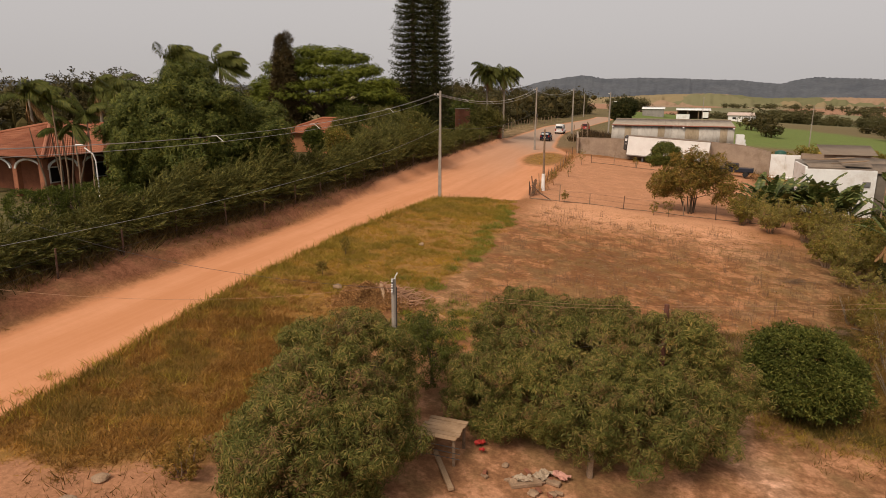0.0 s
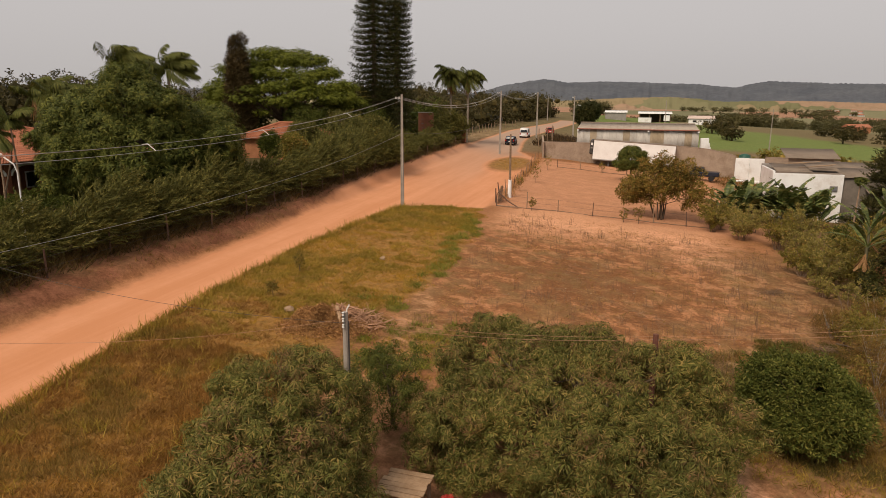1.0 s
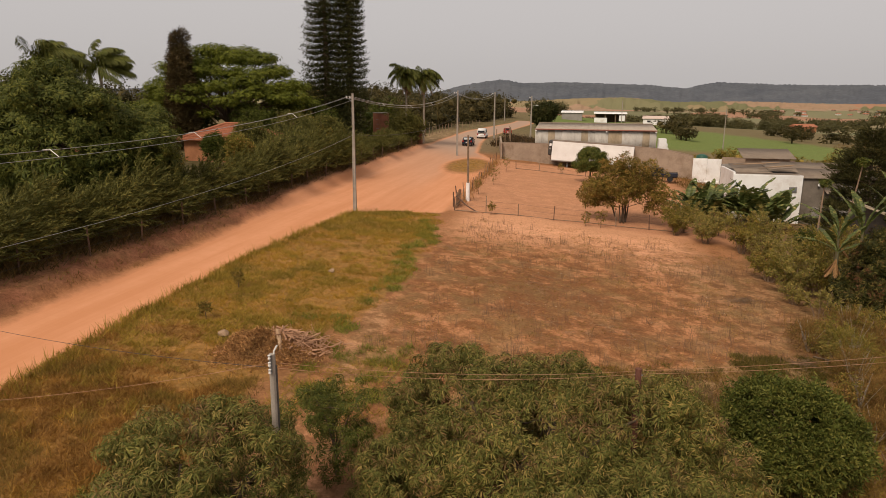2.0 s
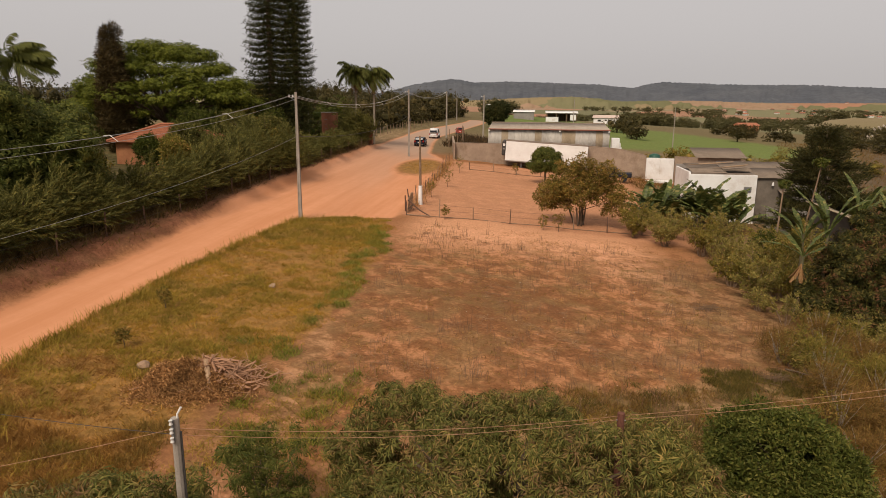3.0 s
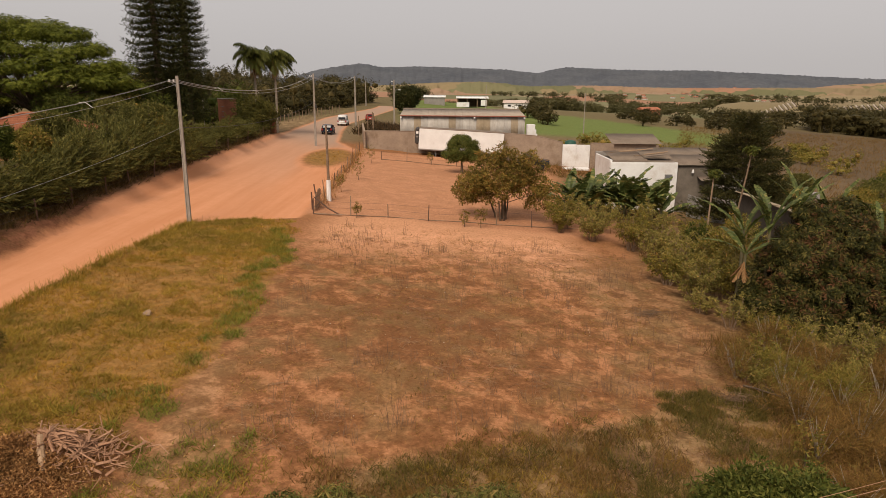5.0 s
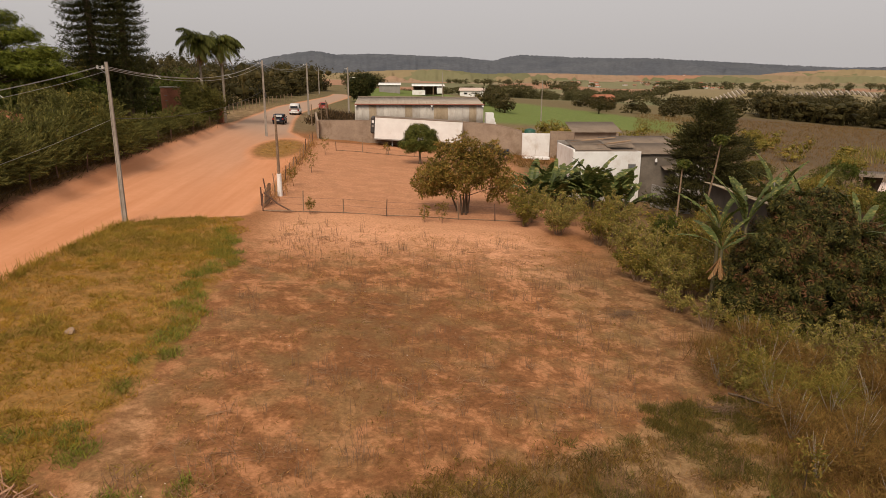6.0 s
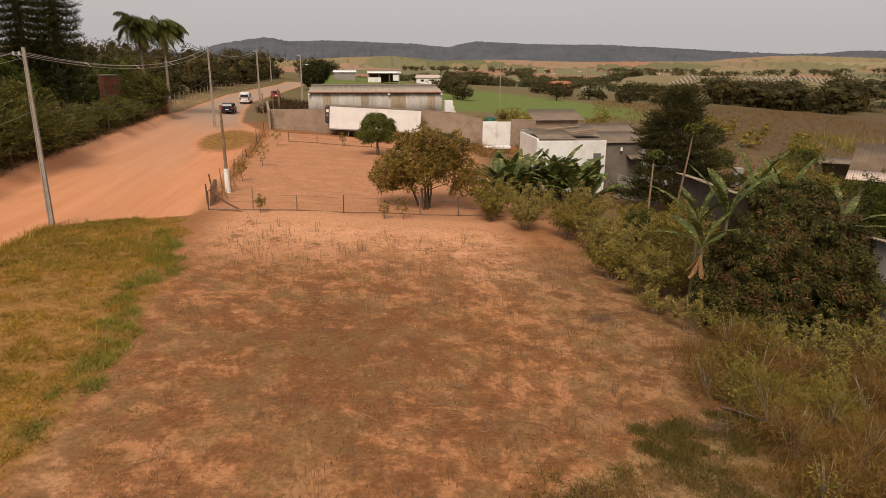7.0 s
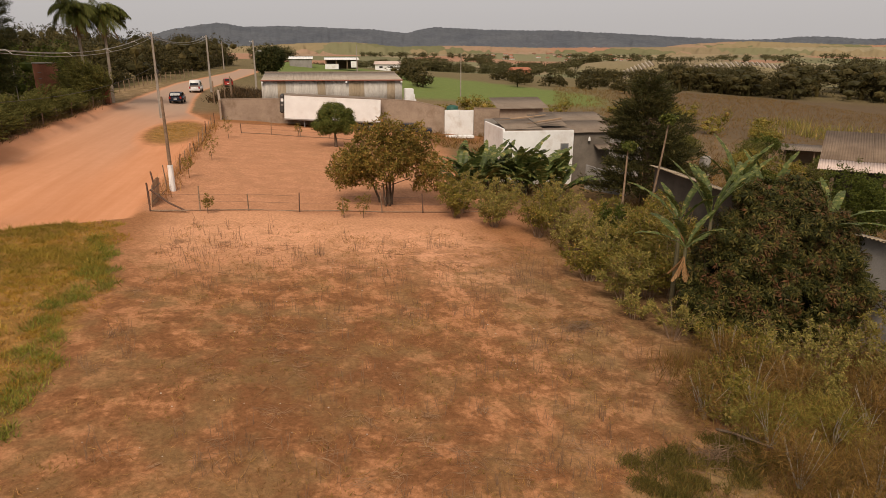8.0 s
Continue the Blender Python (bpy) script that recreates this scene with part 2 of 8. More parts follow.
FIBRE_DIRTY = surface("stained_fibre_cement", (0.3, 0.23, 0.15), (0.37, 0.29, 0.2), 0.7, 0.9, 15, 0.25, stain=(0.22, 0.16, 0.1), stain_scale=0.5, stretch=(1, 1, 0.3), each=0.08)
ROOF_OLD = surface("old_roof_sheet", (0.19, 0.145, 0.108), (0.26, 0.2, 0.15), 0.8, 0.9, 12, 0.3, stain=(0.13, 0.095, 0.07), stain_scale=0.4)
CLAY = surface("clay_tile", (0.32, 0.115, 0.06), (0.41, 0.16, 0.085), 1.2, 0.85, 14, 0.3, stain=(0.22, 0.09, 0.055), stain_scale=0.5)
BRICK = surface("red_brick", (0.24, 0.09, 0.05), (0.33, 0.125, 0.065), 1.5, 0.9, 20, 0.3, stain=(0.16, 0.07, 0.045), stain_scale=0.6)
RUST = surface("rusty_brick_tank", (0.27, 0.1, 0.055), (0.35, 0.135, 0.075), 1.2, 0.9, 15, 0.3, stain=(0.18, 0.07, 0.04), stain_scale=0.7)
DARK = surface("dark_opening", (0.012, 0.011, 0.01), (0.02, 0.018, 0.016), 1, 0.9, 8, 0.2, bump=0)
WIRE = surface("wire", (0.30, 0.29, 0.28), (0.36, 0.35, 0.34), 2, 0.5, 20, 0.1, bump=0)
WIRE_DARK = surface("dark_cable", (0.05, 0.045, 0.04), (0.07, 0.06, 0.055), 2, 0.6, 20, 0.1, bump=0)
IRON = surface("grey_iron", (0.2, 0.2, 0.2), (0.27, 0.27, 0.26), 3, 0.55, 30, 0.2, metal=0.6, bump=0.1)
CERAMIC = surface("ceramic", (0.6, 0.57, 0.52), (0.7, 0.67, 0.62), 3, 0.3, 30, 0.1, bump=0)
RED_WOOD = surface("red_brown_post", (0.12, 0.045, 0.03), (0.17, 0.07, 0.045), 4, 0.9, 30, 0.4, stretch=(1, 1, 0.3))
PLANK = surface("bleached_plank", (0.33, 0.205, 0.115), (0.42, 0.275, 0.165), 3, 0.85, 30, 0.35, each=0.15)
STICK = surface("dead_sticks", (0.33, 0.17, 0.094), (0.46, 0.26, 0.155), 2, 0.95, 20, 0.3, bump=0.2)
STONE = surface("pale_stone", (0.26, 0.16, 0.095), (0.35, 0.23, 0.145), 3, 0.95, 20, 0.3)
SHEETING = surface("pale_plastic_sheet", (0.34, 0.24, 0.16), (0.44, 0.33, 0.23), 4, 0.6, 20, 0.2, bump=0.2)
PINK_SHEET = surface("faded_pink_sheet", (0.5, 0.24, 0.18), (0.58, 0.3, 0.23), 4, 0.6, 20, 0.2, bump=0.2)
RED_SCRAP = surface("red_plastic_scrap", (0.4, 0.03, 0.025), (0.5, 0.05, 0.035), 6, 0.5, 20, 0.2, bump=0)
RED_PAINT = surface("red_brown_fascia", (0.28, 0.09, 0.06), (0.34, 0.12, 0.08), 2, 0.7, 20, 0.2)

MANGO = foliage("mango_leaves", [(0.0, (0.048, 0.064, 0.024)), (0.4, (0.092, 0.114, 0.043)), (0.75, (0.15, 0.162, 0.07)), (0.94, (0.22, 0.19, 0.1))], 0.45, flush=(0.22, 0.108, 0.055))
GARDEN_MANGO = foliage("garden_mango_leaves", [(0.0, (0.035, 0.054, 0.017)), (0.5, (0.066, 0.094, 0.032)), (0.9, (0.118, 0.142, 0.05))], 0.35)
DENSE = foliage("dense_dark_leaves", [(0.0, (0.015, 0.021, 0.008)), (0.4, (0.027, 0.034, 0.013)), (0.75, (0.05, 0.058, 0.022)), (0.94, (0.1, 0.096, 0.042))], 0.7, through_light=0.1, flush=(0.15, 0.058, 0.028))
SHRUB = foliage("olive_shrub_leaves", [(0.0, (0.09, 0.098, 0.03)), (0.5, (0.15, 0.15, 0.05)), (0.85, (0.215, 0.2, 0.075)), (0.96, (0.27, 0.19, 0.09))], 0.6)
PALE_SHRUB = foliage("pale_shrub_leaves", [(0.0, (0.115, 0.128, 0.055)), (0.5, (0.19, 0.192, 0.085)), (0.88, (0.27, 0.255, 0.13)), (0.97, (0.32, 0.24, 0.13))], 0.6)
GREEN = foliage("green_bush_leaves", [(0.0, (0.038, 0.06, 0.018)), (0.5, (0.066, 0.092, 0.03)), (0.9, (0.125, 0.145, 0.056))], 0.9)
DRYLEAF = foliage("yellowing_leaves", [(0.0, (0.085, 0.088, 0.03)), (0.4, (0.14, 0.128, 0.046)), (0.75, (0.21, 0.175, 0.072)), (0.95, (0.28, 0.18, 0.095))], 0.7)
HEDGE = foliage("casuarina_needles", [(0.0, (0.048, 0.06, 0.024)), (0.5, (0.082, 0.096, 0.04)), (0.9, (0.14, 0.148, 0.066))], 0.6)
DARKGREEN = foliage("dark_tree_leaves", [(0.0, (0.035, 0.055, 0.016)), (0.5, (0.055, 0.08, 0.024)), (0.92, (0.085, 0.11, 0.035))], 0.3)
BRIGHT = foliage("light_crown_leaves", [(0.0, (0.05, 0.078, 0.015)), (0.5, (0.085, 0.12, 0.024)), (0.92, (0.14, 0.175, 0.04))], 0.3)
CONIFER = foliage("conifer_needles", [(0.0, (0.018, 0.026, 0.012)), (0.6, (0.03, 0.04, 0.018)), (0.95, (0.05, 0.05, 0.024))], 0.3, through_light=0.08)
CYPRESS = foliage("brown_cypress_needles", [(0.0, (0.035, 0.03, 0.02)), (0.6, (0.055, 0.047, 0.03)), (0.95, (0.075, 0.06, 0.035))], 0.4, through_light=0.08)
EVERGREEN = foliage("evergreen_leaves", [(0.0, (0.024, 0.031, 0.017)), (0.5, (0.04, 0.048, 0.026)), (0.92, (0.075, 0.074, 0.04))], 0.7, through_light=0.1)
PALM = foliage("palm_leaflets", [(0.0, (0.045, 0.065, 0.022)), (0.6, (0.07, 0.095, 0.032)), (0.95, (0.11, 0.12, 0.045))], 0.5)
BANANA = foliage("banana_leaves", [(0.0, (0.04, 0.066, 0.028)), (0.5, (0.07, 0.108, 0.048)), (0.85, (0.125, 0.165, 0.08)), (0.97, (0.24, 0.24, 0.13))], 0.8, rough=0.5, gloss=0.25)
DEAD = foliage("dead_leaves", [(0.0, (0.14, 0.085, 0.06)), (0.5, (0.2, 0.13, 0.095)), (0.9, (0.28, 0.2, 0.15))], 0.8, through_light=0.12)
# greyer, paler leaf tones hold the haze over the far trees
HAZED_WOODS = foliage("distant_woodland_leaves", [(0.0, (0.05, 0.055, 0.034)), (0.5, (0.06, 0.066, 0.042)), (0.9, (0.074, 0.078, 0.05))], 0.06, through_light=0.1)
ROAD_WOODS = foliage("roadside_wood_leaves", [(0.0, (0.03, 0.032, 0.018)), (0.5, (0.044, 0.045, 0.026)), (0.9, (0.07, 0.064, 0.036))], 0.12, through_light=0.1)
DRY_HEAP = foliage("dry_heaped_leaves", [(0.0, (0.14, 0.085, 0.055)), (0.5, (0.22, 0.135, 0.088)), (0.9, (0.33, 0.215, 0.145))], 0.9, through_light=0.1)
GRASS_DRY = foliage("dry_grass", [(0.0, (0.19, 0.135, 0.03)), (0.4, (0.27, 0.19, 0.045)), (0.75, (0.36, 0.25, 0.075)), (0.93, (0.2, 0.18, 0.04))], 0.35, through_light=0.15)
GRASS_BROWN = foliage("brown_grass", [(0.0, (0.19, 0.115, 0.035)), (0.5, (0.27, 0.17, 0.055)), (0.9, (0.36, 0.24, 0.09))], 0.6, through_light=0.12)
GRASS_OLIVE = foliage("olive_grass", [(0.0, (0.13, 0.12, 0.027)), (0.5, (0.2, 0.17, 0.042)), (0.9, (0.29, 0.22, 0.068))], 0.6, through_light=0.12)
GRASS_GREEN = foliage("green_grass", [(0.0, (0.08, 0.115, 0.025)), (0.5, (0.13, 0.168, 0.04)), (0.9, (0.21, 0.23, 0.066))], 0.5, through_light=0.15)
SCRUB = foliage("dry_brown_scrub", [(0.0, (0.085, 0.058, 0.03)), (0.45, (0.13, 0.088, 0.042)), (0.85, (0.2, 0.135, 0.065)), (0.96, (0.11, 0.11, 0.045))], 0.5, through_light=0.12)
STALK = foliage("dry_stalks", [(0.0, (0.16, 0.09, 0.05)), (0.5, (0.25, 0.15, 0.085)), (0.95, (0.36, 0.24, 0.14))], 0.6, through_light=0.05)


# ---- the lie of the land ----
def height(x, y, fine=True):
    x, y = np.asarray(x, float), np.asarray(y, float)
    xs = np.where(x < -26, -26 + (x + 26) * 0.3, np.where(x > 18, 18 + (np.minimum(x, 160) - 18) * 0.72, x))
    z = 0.016 - 0.0812 * xs + 0.0164 * np.clip(y, -60, 280)
    foot = -23.5 - 0.025 * np.clip(y - 45, 0, 60) + 0.7 * (vnoise(x * 0, y / 2.4, 14) - 0.5)
    bank = (0.7 * sstep(0, -0.95, x - foot) + 0.3 * sstep(-0.9, -2.6, x - foot)) * (1 - sstep(104, 116, y))
    z = z + 0.85 * bank
    r = np.hypot(x, y - 10)
    far = np.interp(r, [250, 420, 700, 1100, 1500, 2200, 2800, 4600], [-2, -6, -10, -13, -10, 3, 14, 24])
    far = far + (vnoise(x / 260, y / 260, 3) - 0.5) * 12
    az = np.degrees(np.arctan2(x + 2, y - 18))
    slope = np.interp(r, [340, 395, 520, 580, 800], [-9, -6.4, 2.0, 1.0, -10])
    side = sstep(19, 24, az) * sstep(52, 42, az) * sstep(330, 370, r) * sstep(900, 620, r)
    far = far * (1 - side) + slope * side
    t = sstep(270, 430, r)
    z = z * (1 - t) + far * t
    if fine:
        near = 1 - sstep(150, 220, r)
        lane = road_sd(x, y)
        loose = sstep(0.6, -0.6, lane)
        z = z + near * loose * ((vnoise(x / 2.3, y / 2.3, 1) - 0.5) * 0.16 + (vnoise(x / 0.8, y / 0.8, 2) - 0.5) * 0.07)
        z = z - near * 0.12 * sstep(-0.3, 0.9, lane)
    return z


def road_sd(x, y):
    """How far inside the dirt road a place lies, in metres."""
    left = np.interp(y, [0, 40, 60, 80, 105, 118, 150, 200], [-23.2, -23.3, -25.0, -25.6, -26.0, -26.6, -26.6, -21.5])
    right = np.interp(y, [0, 13, 16, 21, 28, 38, 46, 54, 56, 58, 100, 108, 125, 140, 200], [-17.9, -18.0, -18.25, -18.85, -19.4, -19.7, -19.4, -18.6, -15.8, -12.2, -13.6, -17.2, -19.2, -20.2, -16.0])
    d = np.minimum(np.minimum(x - left, right - x), 215 - y)
    u, v = (x + 15.8) / 2.6, (y - 91) / 8.5
    island = (np.hypot(u, v) - 1) * 2.2
    return np.minimum(d, np.where(y < 112, island, 9))


def grass_edge(y):
    return np.interp(y, [0, 22, 26, 30, 34, 40, 47, 52, 55], [-11.3, -11.5, -11.9, -11.3, -10.5, -10.5, -10.9, -11.6, -12.2])


def grass_sd(x, y):
    d = np.minimum(grass_edge(y) - x, np.minimum(56.3 - y + 0.12 * (x + 15), x + 20.2))
    u, v = (x + 15.8) / 2.6, (y - 91) / 8.5
    island = (1 - np.hypot(u, v)) * 2.2
    return np.maximum(np.minimum(d, y - 11.7 - 0.3 * (x + 15) + 2.0 * (vnoise(x / 1.3, y / 1.3, 109) - 0.5)), island * 0.3)


def lush_clumps():
    rng = rng_of(9)
    out = []
    for k in range(46):
        y = 30.5 + 25 * rng.random() ** 0.9
        out.append((float(grass_edge(y)) - 0.55 + 0.38 * rng.normal(), y, 0.2 + 0.3 * rng.random(), 0.3 + 0.55 * rng.random()))
    for x, y, rx, ry in ((-9.8, 27.9, 0.5, 0.5), (-10.7, 26.5, 0.35, 0.4), (-9.8, 24.8, 0.6, 0.5), (-11.1, 31.2, 0.4, 0.35), (-12.7, 31.4, 0.9, 0.3), (-11.6, 29.6, 0.35, 0.35), (-10.4, 28.6, 0.25, 0.3), (-13.4, 30.4, 0.5, 0.25)):
        out.append((x, y, rx, ry))
    for k in range(18):
        out.append((-9.6 + 2.0 * rng.random(), 23.6 + 6.5 * rng.random(), 0.2 + 0.3 * rng.random(), 0.2 + 0.3 * rng.random()))
    for k in range(26):
        u = rng.random()
        out.append((6.0 + 3.8 * u + 0.3 * rng.normal(), 33.7 + 1.2 * u + 0.35 * rng.normal(), 0.3 + 0.5 * rng.random(), 0.2 + 0.3 * rng.random()))
    return out


LUSH = lush_clumps()


def lush_sd(x, y):
    best = np.full(np.shape(x), -4.0)
    for cx, cy, rx, ry in LUSH:
        best = np.maximum(best, (1 - np.hypot((x - cx) / rx, (y - cy) / ry)) * min(rx, ry))
    return best


def H(x, y):
    return float(height(np.array([x]), np.array([y]))[0])


def steps_out(core0, core1, step, reach, grow):
    c = list(np.arange(core0, core1 + 1e-6, step))
    hi, d = c[-1], step
    while hi < reach:
        d *= grow
        hi += d
        c.append(hi)
    lo, d = c[0], step
    while lo > -reach:
        d *= grow
        lo -= d
        c.insert(0, lo)
    return np.array(c)


gx = steps_out(-32, 20, 0.45, 4700, 1.08)
gy = steps_out(8, 106, 0.45, 4700, 1.08)
GX, GY = np.meshgrid(gx, gy)
GZ = height(GX, GY)
ni, nj = GX.shape
idx = np.arange(ni * nj).reshape(ni, nj)
quads = np.stack([idx[:-1, :-1], idx[:-1, 1:], idx[1:, 1:], idx[1:, :-1]], -1).reshape(-1, 4)
ground_geo = Geo().add(np.stack([GX, GY, GZ], -1).reshape(-1, 3), quads)


def patchwork(nt, scale=0.0052):
    """Fields of many tones, each with its own uneven border."""
    pos = nt.nodes.new("ShaderNodeNewGeometry").outputs["Position"]
    mp = nt.nodes.new("ShaderNodeMapping")
    mp.inputs["Scale"].default_value = (scale, scale * 0.62, 0)
    nt.links.new(pos, mp.inputs["Vector"])
    wob = nt.nodes.new("ShaderNodeTexNoise")
    wob.inputs["Scale"].default_value = 1.6
    nt.links.new(mp.outputs[0], wob.inputs["Vector"])
    mix = nt.nodes.new("ShaderNodeMix")
    mix.data_type, mix.blend_type = "RGBA", "LINEAR_LIGHT"
    mix.inputs[0].default_value = 0.35
    nt.links.new(mp.outputs[0], mix.inputs[6])
    nt.links.new(wob.outputs["Color"], mix.inputs[7])
    vor = nt.nodes.new("ShaderNodeTexVoronoi")
    vor.inputs["Scale"].default_value = 1.0
    nt.links.new(mix.outputs[2], vor.inputs["Vector"])
    sep = nt.nodes.new("ShaderNodeSeparateColor")
    nt.links.new(vor.outputs["Color"], sep.inputs[0])
    ramp = nt.nodes.new("ShaderNodeValToRGB")
    ramp.color_ramp.interpolation = "CONSTANT"
    tones = ((0.0, (0.25, 0.185, 0.108)), (0.16, (0.36, 0.185, 0.115)), (0.3, (0.155, 0.148, 0.075)), (0.46, (0.27, 0.2, 0.11)), (0.6, (0.33, 0.21, 0.135)), (0.72, (0.19, 0.175, 0.092)), (0.86, (0.3, 0.24, 0.145)))
    e = ramp.color_ramp.elements
    while len(e) < len(tones):
        e.new(0.5)
    for k, (at, c) in enumerate(tones):
        e[k].position, e[k].color = at, (*c, 1)
    nt.links.new(sep.outputs[0], ramp.inputs[0])
    return n_mix(nt, n_range(nt, n_noise(nt, 0.02, 5, 0.65), 0.35, 0.65, 0, 0.35), ramp.outputs[0], (0.2, 0.165, 0.09))


def ground_material():
    m, nt, b = nodes_of("red_earth_and_grass")

    def attr(n):
        a = nt.nodes.new("ShaderNodeAttribute")
        a.attribute_name = n
        return a

    n_big = n_noise(nt, 0.85, 3, 0.5)
    n_mid = n_noise(nt, 2.3, 4, 0.55)
    n_fine = n_noise(nt, 7.0, 5, 0.65)
    n_edge = n_noise(nt, 1.1, 6, 0.7)
    n_grit = n_noise(nt, 24.0, 3, 0.7)
    col = attr("cover").outputs["Color"]
    # pale swept sand between darker crusts and thin weeds in the fields
    blot = n_math(nt, "ADD", n_math(nt, "MULTIPLY", n_big, 0.5), n_math(nt, "ADD", n_math(nt, "MULTIPLY", n_mid, 0.38), n_math(nt, "MULTIPLY", n_fine, 0.12)))
    blot = n_math(nt, "ADD", blot, n_math(nt, "MULTIPLY", attr("sandy").outputs["Fac"], 0.11))
    lot = n_mix(nt, n_range(nt, blot, 0.42, 0.52), (0.66, 0.64, 0.6), (0.98, 0.97, 0.95))
    lot = n_mix(nt, n_range(nt, blot, 0.505, 0.575), lot, (1.42, 1.45, 1.55))
    col = n_mix(nt, attr("patchy").outputs["Fac"], col, n_mix(nt, 1.0, col, lot, "MULTIPLY"))
    weedy = n_range(nt, n_noise(nt, 0.55, 5, 0.6), 0.46, 0.62, 0, 0.5)
    col = n_mix(nt, n_math(nt, "MULTIPLY", weedy, attr("patchy").outputs["Fac"]), col, (0.215, 0.138, 0.06))
    grass = n_mix(nt, n_range(nt, n_mid, 0.35, 0.65), (0.2, 0.108, 0.03), (0.34, 0.174, 0.055))
    col = n_mix(nt, n_range(nt, n_math(nt, "ADD", attr("d_grass").outputs["Fac"], n_math(nt, "MULTIPLY", n_range(nt, n_edge, 0, 1, -1, 1), 1.1)), -0.25, 0.25), col, grass)
    col = n_mix(nt, n_range(nt, n_math(nt, "ADD", attr("d_lush").outputs["Fac"], n_math(nt, "MULTIPLY", n_range(nt, n_edge, 0, 1, -1, 1), 0.7)), -0.2, 0.4, 0, 0.7), col, (0.13, 0.1, 0.035))
    # patchwork of ploughed, mown and green fields beyond the valley
    col = n_mix(nt, attr("farmed").outputs["Fac"], col, patchwork(nt))
    # grit
    col = n_mix(nt, 1.0, col, n_mix(nt, n_range(nt, n_fine, 0.34, 0.66), (0.8, 0.79, 0.77), (1.15, 1.15, 1.15)), "MULTIPLY")
    col = n_mix(nt, 1.0, col, n_mix(nt, n_range(nt, n_grit, 0.34, 0.66), (0.84, 0.84, 0.82), (1.12, 1.12, 1.12)), "MULTIPLY")
    track = n_noise(nt, 0.5, 5, 0.6, stretch=(2.2, 0.12, 1))
    road = n_mix(nt, n_range(nt, track, 0.35, 0.65), (0.53, 0.228, 0.108), (0.61, 0.28, 0.145))
    road = n_mix(nt, n_range(nt, n_edge, 0.4, 0.75, 0, 0.5), road, (0.52, 0.22, 0.098))
    col = n_mix(nt, n_range(nt, n_math(nt, "ADD", attr("d_road").outputs["Fac"], n_math(nt, "MULTIPLY", n_range(nt, n_edge, 0, 1, -1, 1), 0.5)), -0.3, 0.3), col, road)
    dusty = n_range(nt, attr("asphalt").outputs["Fac"], 0, 1, 0, 0.8)
    col = n_mix(nt, n_math(nt, "MULTIPLY", dusty, n_range(nt, attr("d_road").outputs["Fac"], 0.0, 0.8)), col, (0.33, 0.25, 0.19))
    nt.links.new(col, b.inputs["Base Color"])
    b.inputs["Roughness"].default_value = 1.0
    b.inputs["Specular IOR Level"].default_value = 0.1
    n_bump(nt, b, n_math(nt, "ADD", n_mid, n_math(nt, "MULTIPLY", n_fine, 0.4)), 0.35, 0.06)
    return m


